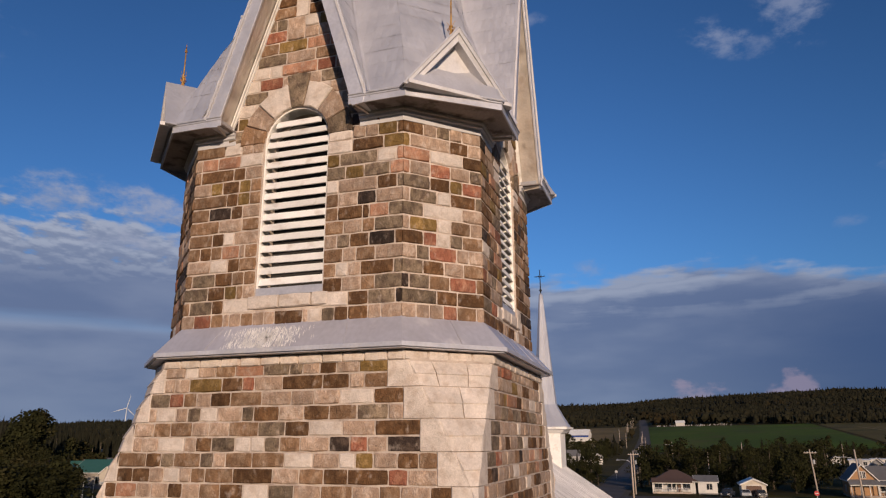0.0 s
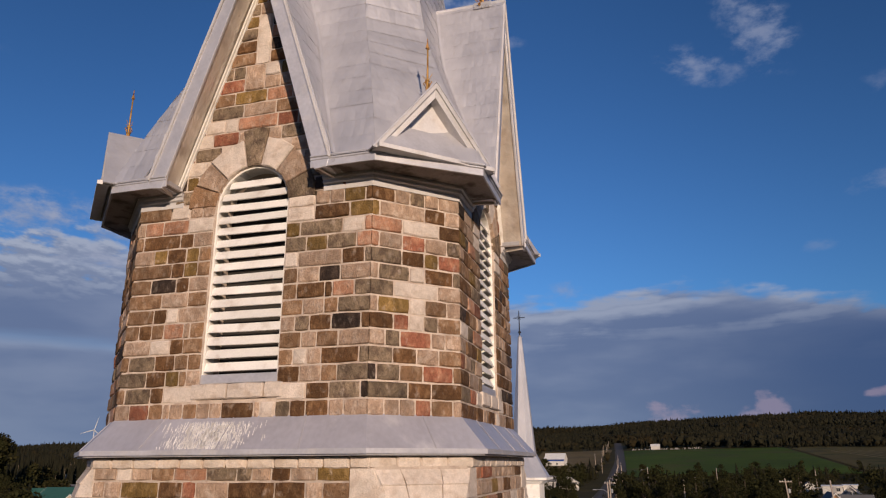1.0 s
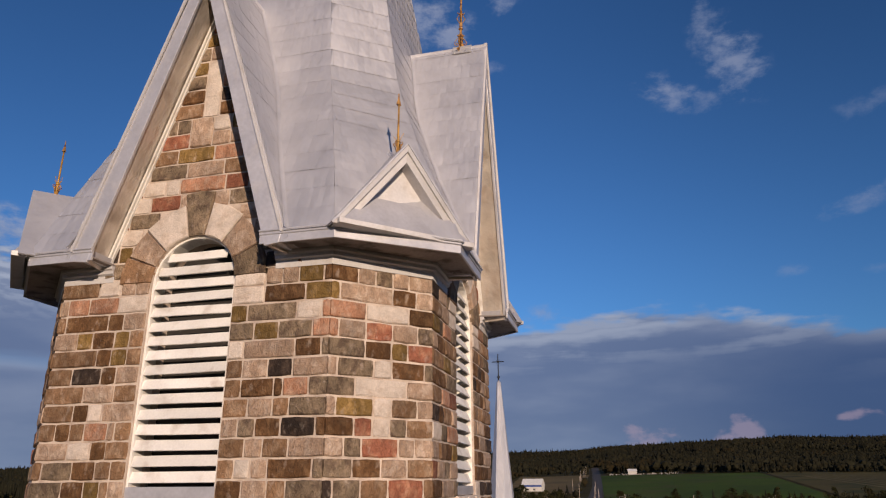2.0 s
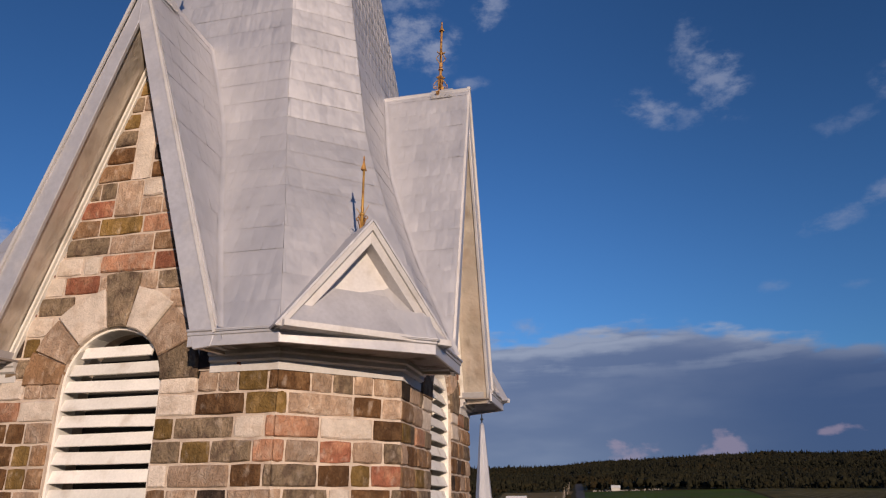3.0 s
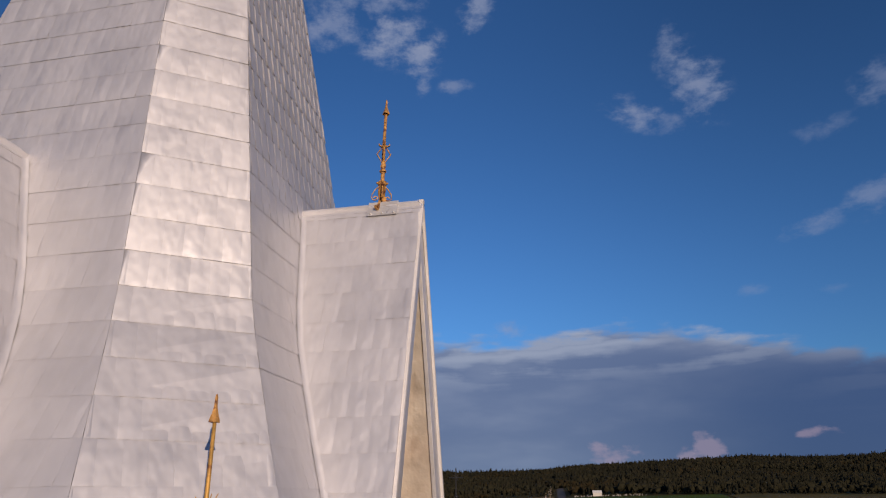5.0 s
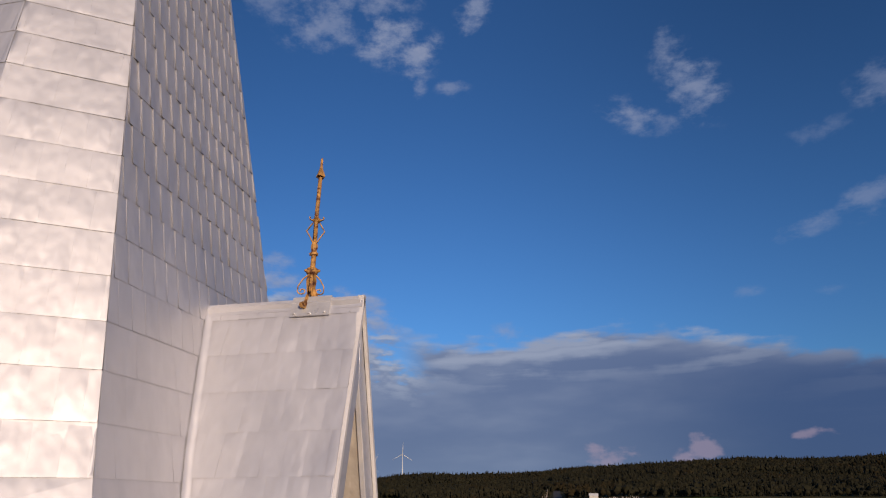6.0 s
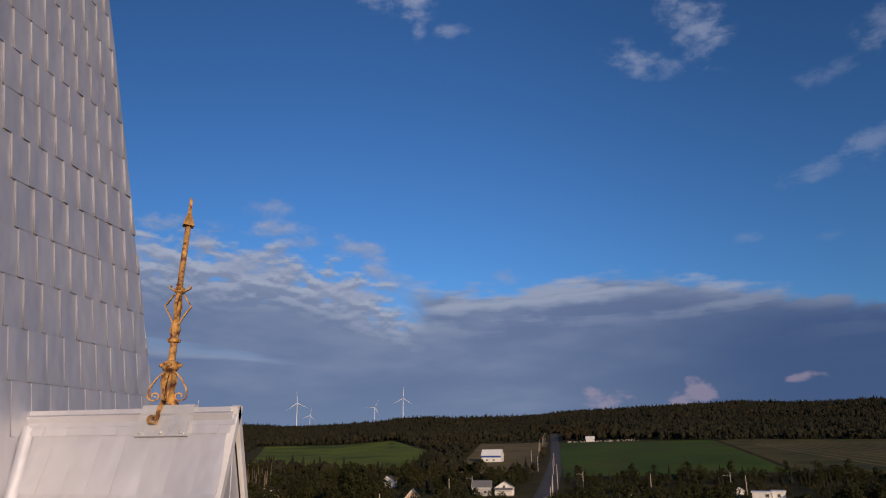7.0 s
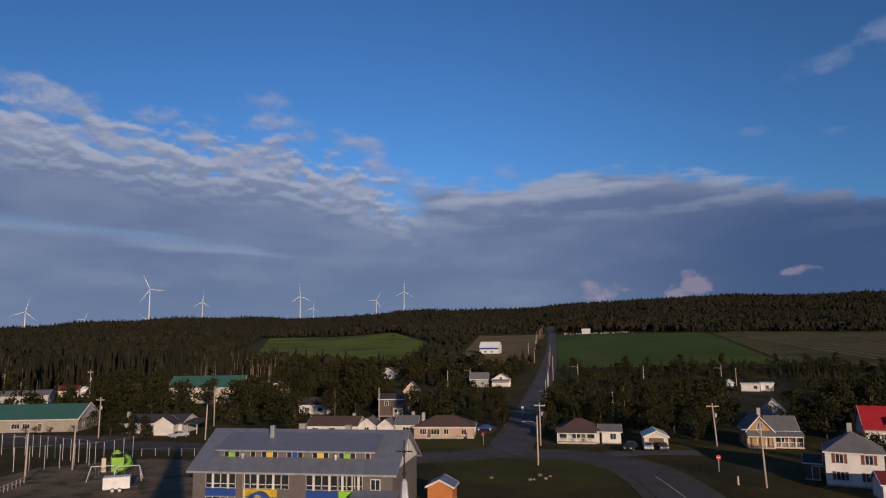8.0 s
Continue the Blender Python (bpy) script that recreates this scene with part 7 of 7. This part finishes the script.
def rocks():
    rng = random.Random(5)
    for x, y, s in ((-3.2, 112.8, 0.32), (-1.9, 116.5, 0.36), (-0.8, 114, 0.30), (-2.6, 113.2, 0.22), (-0.2, 116.0, 0.25), (-9.5, 113.5, 0.3)):
        g = Geo()
        bm = bmesh.new()
        bmesh.ops.create_icosphere(bm, subdivisions=2, radius=s)
        v = [(p.co.x * 1.2 + rng.uniform(-.1, .1) * s, p.co.y + rng.uniform(-.1, .1) * s, max(-0.1, p.co.z * 0.8 + rng.uniform(-.1, .1) * s + s * 0.4)) for p in bm.verts]
        f = [tuple(q.index for q in fc.verts) for fc in bm.faces]
        bm.free()
        ob = part("boulder", g.add(v, f), STONE["g"])
        ob.location = (x, y, 0)
        tagged(ob, "pale boulder lying on the lawn", "boulder", "boulders on the lawn")


rocks()


def cemetery():
    rng = random.Random(9)
    g = Geo()
    for i in range(90):
        x, y = rng.uniform(-14, 62), rng.uniform(776, 800)
        z, h = tz(x, y), rng.uniform(0.7, 1.2)
        w = rng.uniform(0.4, 0.7)
        g.box(x - w / 2, x + w / 2, y, y + 0.3, z, z + h)
    tagged(part("gravestones", g, CONCRETE), "rows of small white gravestones at the wood's edge", "gravestones", kind="stuff")


cemetery()


# ---------------------------------------------------------------- trees
def leaf_cards(rng, centres, per, size):
    """Many small folded leaf clumps scattered about the given centres (x, y, z, radius)."""
    v, f = [], []
    for cx, cy, cz, r in centres:
        d = rng.normal(size=(per, 3))
        d /= np.linalg.norm(d, axis=1)[:, None]
        p = np.array([cx, cy, cz]) + d * r * rng.uniform(0.55, 1.05, (per, 1)) * [1, 1, 0.8]
        a = rng.normal(size=(per, 3))
        a /= np.linalg.norm(a, axis=1)[:, None]
        b = np.cross(a, d + 0.4 * rng.normal(size=(per, 3)))
        b /= np.linalg.norm(b, axis=1)[:, None] + 1e-9
        s = size * rng.uniform(0.6, 1.3, (per, 1))
        quad = np.stack([p - a * s, p - b * s * 0.7 + d * s * 0.2, p + a * s, p + b * s * 0.7 + d * s * 0.2], 1)
        o = len(v)
        v += quad.reshape(-1, 3).tolist()
        f += [(o + 4 * i, o + 4 * i + 1, o + 4 * i + 2, o + 4 * i + 3) for i in range(per)]
    return v, f


def crown_centres(rng, h, r, n):
    out = []
    for _ in range(n):
        t = rng.uniform(0.16, 0.97)
        rad = r * math.sin(min(1.0, (t - 0.08) / 0.92) ** 0.75 * math.pi * 0.93) * rng.uniform(0.25, 0.9)
        a = rng.uniform(0, 6.283)
        out.append((rad * math.cos(a), rad * math.sin(a), h * t, r * rng.uniform(0.28, 0.45)))
    return out


def tree(x, y, h, r, seed, leaves=26, label="broad dark green leafy tree", clumps=22):
    rng = np.random.default_rng(seed)
    root = thing("tree", label, "tree", "village trees", at=(x, y, tz(x, y)), rz=float(rng.uniform(0, 360)))
    g = Geo().tube([(0, 0, -0.2), (0.05 * h * 0.2, 0, h * 0.3), (0, 0.02 * h, h * 0.62), (0, 0, h * 0.88)], [h * 0.028, h * 0.022, h * 0.014, h * 0.004], 8)
    cs = crown_centres(rng, h, r, clumps)
    for c in cs[:9]:
        z0 = min(c[2] * 0.7, h * 0.6)
        g.tube([(0, 0, z0 * 0.8), (c[0] * 0.5, c[1] * 0.5, z0 * 0.8 + (c[2] - z0 * 0.8) * 0.6), (c[0], c[1], c[2])], [h * 0.010, h * 0.007, h * 0.002], 5)
    part("trunk", g, BARK, root, smooth=True)
    v, f = leaf_cards(rng, cs, leaves * 3, h * 0.026)
    part("crown", Geo().add(v, f), LEAF, root)


NEAR_TREES = [(-97, 150.3, 4.8, 2.6), (-105, 153, 4.4, 2.2), (-140, 205, 13, 7.5), (-150, 214, 12, 6.5), (-133, 212, 9, 4.5), (-124, 208, 9, 4.2), (-116, 214, 10, 5), (-102, 205, 10, 5),
              (-101, 150.5, 5.4, 2.2), (-108.5, 153.5, 5.2, 2.4), (-112, 154, 7.0, 2.8), (-114, 196, 11, 5.5), (-88, 196, 11, 5.0), (-150, 206, 11, 6), (-78, 183, 10, 5), (-70, 176, 9, 4.5),
              (-61, 200, 15, 7.2), (-66, 208, 16, 7.5), (-57, 210, 13, 6), (-40, 190, 9, 4), (-34, 180, 7, 3.4), (-88, 186, 9, 4.4), (-84, 214, 12, 5.6),
              (9.4, 172, 9, 4.4), (15, 170, 9.5, 4.6), (20, 168, 8.5, 4), (26, 172, 10, 5), (32, 168, 9, 4.4), (3, 176, 9, 4.2), (-2, 182, 9.5, 4.5), (6, 186, 11, 5), (52, 170, 9.5, 4.6),
              (57, 166, 9, 4.2), (36, 176, 10, 5), (42, 198, 11, 5), (-3.5, 170, 7, 3.2), (63, 178, 11, 5), (70, 176, 12, 5.4), (52, 126, 6, 2.6), (46.6, 104.8, 3.0, 1.4), (54, 142, 5, 2.4),
              (-17.5, 190, 8, 3.8), (-20, 200, 9, 4.2), (-23, 186, 7, 3.4), (-14.5, 178, 5, 2.2), (-64, 190, 10, 4.6), (-110, 172, 9, 4.4), (-118, 178, 9, 4.4), (22, 158, 7, 3.2), (29, 160, 7.5, 3.4),
              (-196, 170, 21, 9.0), (-186, 160, 12, 6.5), (-205, 180, 14, 7), (-176, 158, 10, 5), (-190, 148, 9, 5.5), (-168, 152, 8, 4.5)]
for i, (x, y, h, r) in enumerate(NEAR_TREES):
    big = h > 11
    tree(x, y, h, r, 1000 + i, 46 if big else 34, "tall spreading leafy tree with open limbs" if big else "rounded dark green tree beside the houses", 34 if big else 20)


for i, (x, y) in enumerate(((-128, 156.5), (-131.5, 155.5), (-134, 155), (-146, 151), (-149, 150.5), (-122.5, 158))):
    tree(x, y, 1.5, 1.3, 3000 + i, 30, "low rounded dark shrub by the wall", 12)


def clear_of(x, y):
    """False on roads, fields, lawns and round the buildings."""
    road_x = np.interp(y, [136, 194, 297, 555, 780, 906, 1010], [-9.6, -10.3, -12.4, -17.4, -27, -33, -38])
    ok = (np.abs(x - road_x) > 9) | (y > 1000)
    r = np.hypot(x, y)
    for cx, cy, cr in ((-26, 161, 13), (-37, 165, 8), (-58, 178, 12), (-50, 203, 8), (-54, 243, 6), (-40, 311, 8), (-30, 306, 9), (-92, 343, 9), (-64, 530, 20), (4, 157, 11), (20, 150, 8), (41, 155, 9), (46, 156, 8),
                       (46, 183, 8), (45, 118, 10), (66, 156, 14), (72, 282, 14), (-131, 160, 24), (-128, 226, 17), (-96, 158, 12), (-196, 216, 14), (-199, 245, 9), (-113, 254, 7), (-76, 202, 8), (-352, 338, 12), (-262, 274, 12),
                       (-180, 175, 10), (10, 787, 14)):
        ok &= np.hypot(x - cx, y - cy) > cr
    for poly in ([(-16, 385), (116, 400), (132, 752), (-28, 800)], [(110, 412), (152, 372), (340, 420), (370, 690), (270, 705), (128, 756)], [(-78, 430), (-27, 425), (-36, 815), (-122, 862)],
                 [(-250, 455), (-104, 425), (-140, 700), (-249, 944), (-410, 862)], [(-20, 770), (66, 770), (66, 806), (-20, 806)]):
        inside = np.ones_like(x, bool)
        for (ax, ay), (bx, by) in zip(poly, poly[1:] + poly[:1]):
            inside &= (bx - ax) * (y - ay) - (by - ay) * (x - ax) > 0
        ok &= ~inside
    return ok


def in_sight(x, y):
    """False right in front of the houses that stand open towards the church."""
    ok = np.ones_like(x, bool)
    for hx, hy, half, deep in ((70, 288, 9, 120), (78, 290, 6, 120), (50.6, 184, 5, 20), (-64, 537, 11, 130), (-30, 311, 6, 60), (-40, 311, 5, 50), (-199, 250, 7, 50), (-54.5, 243, 4, 35), (-92, 347, 6, 80),
                               (-50, 203, 6, 40), (47, 186, 6, 30), (-113, 259, 5, 40), (-76, 206, 5, 30), (-196, 220, 12, 40), (-352, 344, 7, 90), (10, 787, 30, 90), (-180, 178, 6, 30), (-262, 279, 7, 60)):
        ux, uy = hx - 5.7, hy + 1.6
        n = math.hypot(ux, uy)
        ux, uy = ux / n, uy / n
        along, across = (hx - x) * ux + (hy - y) * uy, np.abs((hx - x) * uy - (hy - y) * ux)
        ok &= ~((along > -4) & (along < deep) & (across < half))
    return ok


def woods():
    rng = np.random.default_rng(4)
    # prototypes
    leafy = []
    for k in range(6):
        g = np.random.default_rng(50 + k)
        v, f = leaf_cards(g, crown_centres(g, 1.0, 0.30 + 0.04 * k, 18), 20, 0.050)
        leafy.append((np.array(v), np.array(f)))
    spiky = []
    for k in range(6):
        g = np.random.default_rng(80 + k)
        v, f = [], []
        levels = 4
        for j in range(levels):
            z0, z1, r = 0.10 + 0.2 * j, 0.46 + 0.185 * j, 0.20 * (1 - j / (levels + 0.6))
            o = len(v)
            ang = np.arange(6) * 1.0472 + g.uniform(0, 1)
            v += [(r * g.uniform(0.6, 1.3) * math.cos(a), r * g.uniform(0.6, 1.3) * math.sin(a), z0 + g.uniform(-.05, .05)) for a in ang] + [(g.uniform(-.02, .02), g.uniform(-.02, .02), min(1.0, z1))]
            f += [(o + i, o + (i + 1) % 6, o + 6) for i in range(6)]
        spiky.append((np.array(v), np.array(f)))
    rough = []
    for k in range(6):
        g = np.random.default_rng(120 + k)
        bm = bmesh.new()
        bmesh.ops.create_icosphere(bm, subdivisions=1, radius=0.36)
        v = np.array([p.co[:] for p in bm.verts]) * g.uniform(0.65, 1.25, (len(bm.verts), 1)) + [0, 0, 0.62]
        f = np.array([[q.index for q in fc.verts] for fc in bm.faces])
        bm.free()
        rough.append((v, f))

    def scatter(name, protos, xy, heights, mat, label, wide=1.0):
        V, F, o = [], [], 0
        pick, turn = rng.integers(0, len(protos), len(xy)), rng.uniform(0, 6.283, len(xy))
        zz = terrain(xy[:, 0], xy[:, 1])
        for (x, y), z, h, p, t in zip(xy, zz, heights, pick, turn):
            v, f = protos[p]
            c, s = math.cos(t), math.sin(t)
            w = h * wide
            V.append(np.stack([x + w * (v[:, 0] * c - v[:, 1] * s), y + w * (v[:, 0] * s + v[:, 1] * c), z - 0.2 + h * v[:, 2]], 1))
            F.append(f + o)
            o += len(v)
        if V:
            ob = part(name, Geo().add(np.concatenate(V).tolist(), np.concatenate(F).tolist()), mat)
            tagged(ob, label, "trees", kind="stuff")

    def spots(n, r0, r1, a0, a1):
        r, a = np.sqrt(rng.uniform(r0 * r0, r1 * r1, n)), np.radians(rng.uniform(a0, a1, n))
        xy = np.stack([r * np.sin(a), r * np.cos(a)], 1)
        return xy[clear_of(xy[:, 0], xy[:, 1]) & in_sight(xy[:, 0], xy[:, 1])]

    def stand(xy):
        """Uneven growth: stands of taller and lower wood, about 0.4 to 1.3."""
        x, y = xy[:, 0], xy[:, 1]
        n = np.sin(x * 0.021 + 1.3 * np.sin(y * 0.011)) + np.sin(y * 0.017 - x * 0.009 + 2.0) + 0.8 * np.sin(x * 0.047 + y * 0.039) + 0.5 * np.sin(x * 0.11 - y * 0.08)
        return np.clip(0.85 + 0.2 * n, 0.35, 1.35)

    mid = spots(1900, 178, 420, -54, 30)
    mid = mid[(mid[:, 1] > 165)]
    keep = rng.uniform(0, 1, len(mid)) < np.where(mid[:, 0] < -150, 1.0, np.where(np.abs(mid[:, 0] + 60) < 40, 0.6, 0.8))
    mid = mid[keep][:1450]
    less = np.where(mid[:, 0] > -20, np.interp(np.hypot(mid[:, 0], mid[:, 1]), [180, 240, 400], [1.0, 0.8, 0.5]), 1.0)
    scatter("village_trees", leafy, mid, less * rng.choice([2.5, 4.0, 5.5, 8.0, 10.0], len(mid)) * rng.uniform(0.7, 1.2, len(mid)), LEAF, "dense dark leafy trees between the houses")
    sp = spots(420, 190, 430, -54, 30)
    scatter("young_conifers", spiky, sp, rng.uniform(4, 9, len(sp)), NEEDLE, "dark spruces among the village trees", 0.8)
    edge = spots(4200, 300, 520, -54, -26)
    scatter("wood_edge", spiky, edge, stand(edge) * rng.uniform(9, 16, len(edge)), NEEDLE, "tall dark conifer wood behind the village", 0.55)
    stems = spots(520, 296, 430, -54, -24)
    V, F = [], []
    for x, y in stems.tolist():
        z, h, lean, o = tz(x, y), float(rng.uniform(6, 13)), float(rng.normal(0, 0.02)), len(V)
        for zz, r in ((-0.2, 0.17), (h, 0.05)):
            V += [(x + lean * zz + r * math.cos(q), y + r * math.sin(q), z + zz) for q in (0.0, 2.094, 4.189)]
        F += [(o, o + 1, o + 4, o + 3), (o + 1, o + 2, o + 5, o + 4), (o + 2, o, o + 3, o + 5)]
    tagged(part("bare_trunks", Geo().add(V, F), PALE_BARK), "thin pale trunks along the wood's edge", "trees", kind="stuff")
    bush = spots(330, 372, 420, -8, 28)
    scatter("hedge_trees", leafy, bush, rng.choice([2.0, 3.0, 4.5, 8.0], len(bush)) * rng.uniform(0.7, 1.1, len(bush)), LEAF, "bushes and small trees along the field edge")
    far = spots(19000, 420, 1050, -56, 34)
    tall = stand(far)
    far, tall = far[tall > 0.42], tall[tall > 0.42]
    scatter("mixed_woods", rough, far[::2], tall[::2] * rng.uniform(5.5, 11, len(far[::2])), LEAF_FAR, "rounded crowns of the mixed woods on the slope")
    scatter("conifer_woods", spiky, far[1::2], tall[1::2] * rng.uniform(7, 14, len(far[1::2])), NEEDLE, "dark conifers of the woods on the slope", 0.85)
    hill = spots(36000, 1000, 1800, -54, 32)
    tall = stand(hill * 0.6)
    scatter("hill_conifers", spiky, hill[::2], tall[::2] * rng.uniform(8, 15, len(hill[::2])), NEEDLE, "conifer forest covering the far hills", 1.0)
    scatter("hill_woods", rough, hill[1::2], tall[1::2] * rng.uniform(6, 11, len(hill[1::2])), LEAF_FAR, "leafy forest covering the far hills", 1.1)
    low = spots(800, 140, 300, -60, -40)
    low = low[(np.degrees(np.arctan2(low[:, 0], low[:, 1])) < -46.5) | (np.hypot(low[:, 0], low[:, 1]) > 235)]
    scatter("scrub", leafy, low, rng.uniform(3.0, 7.5, len(low)), LEAF, "dark scrub and trees beyond the yard", 1.3)


woods()
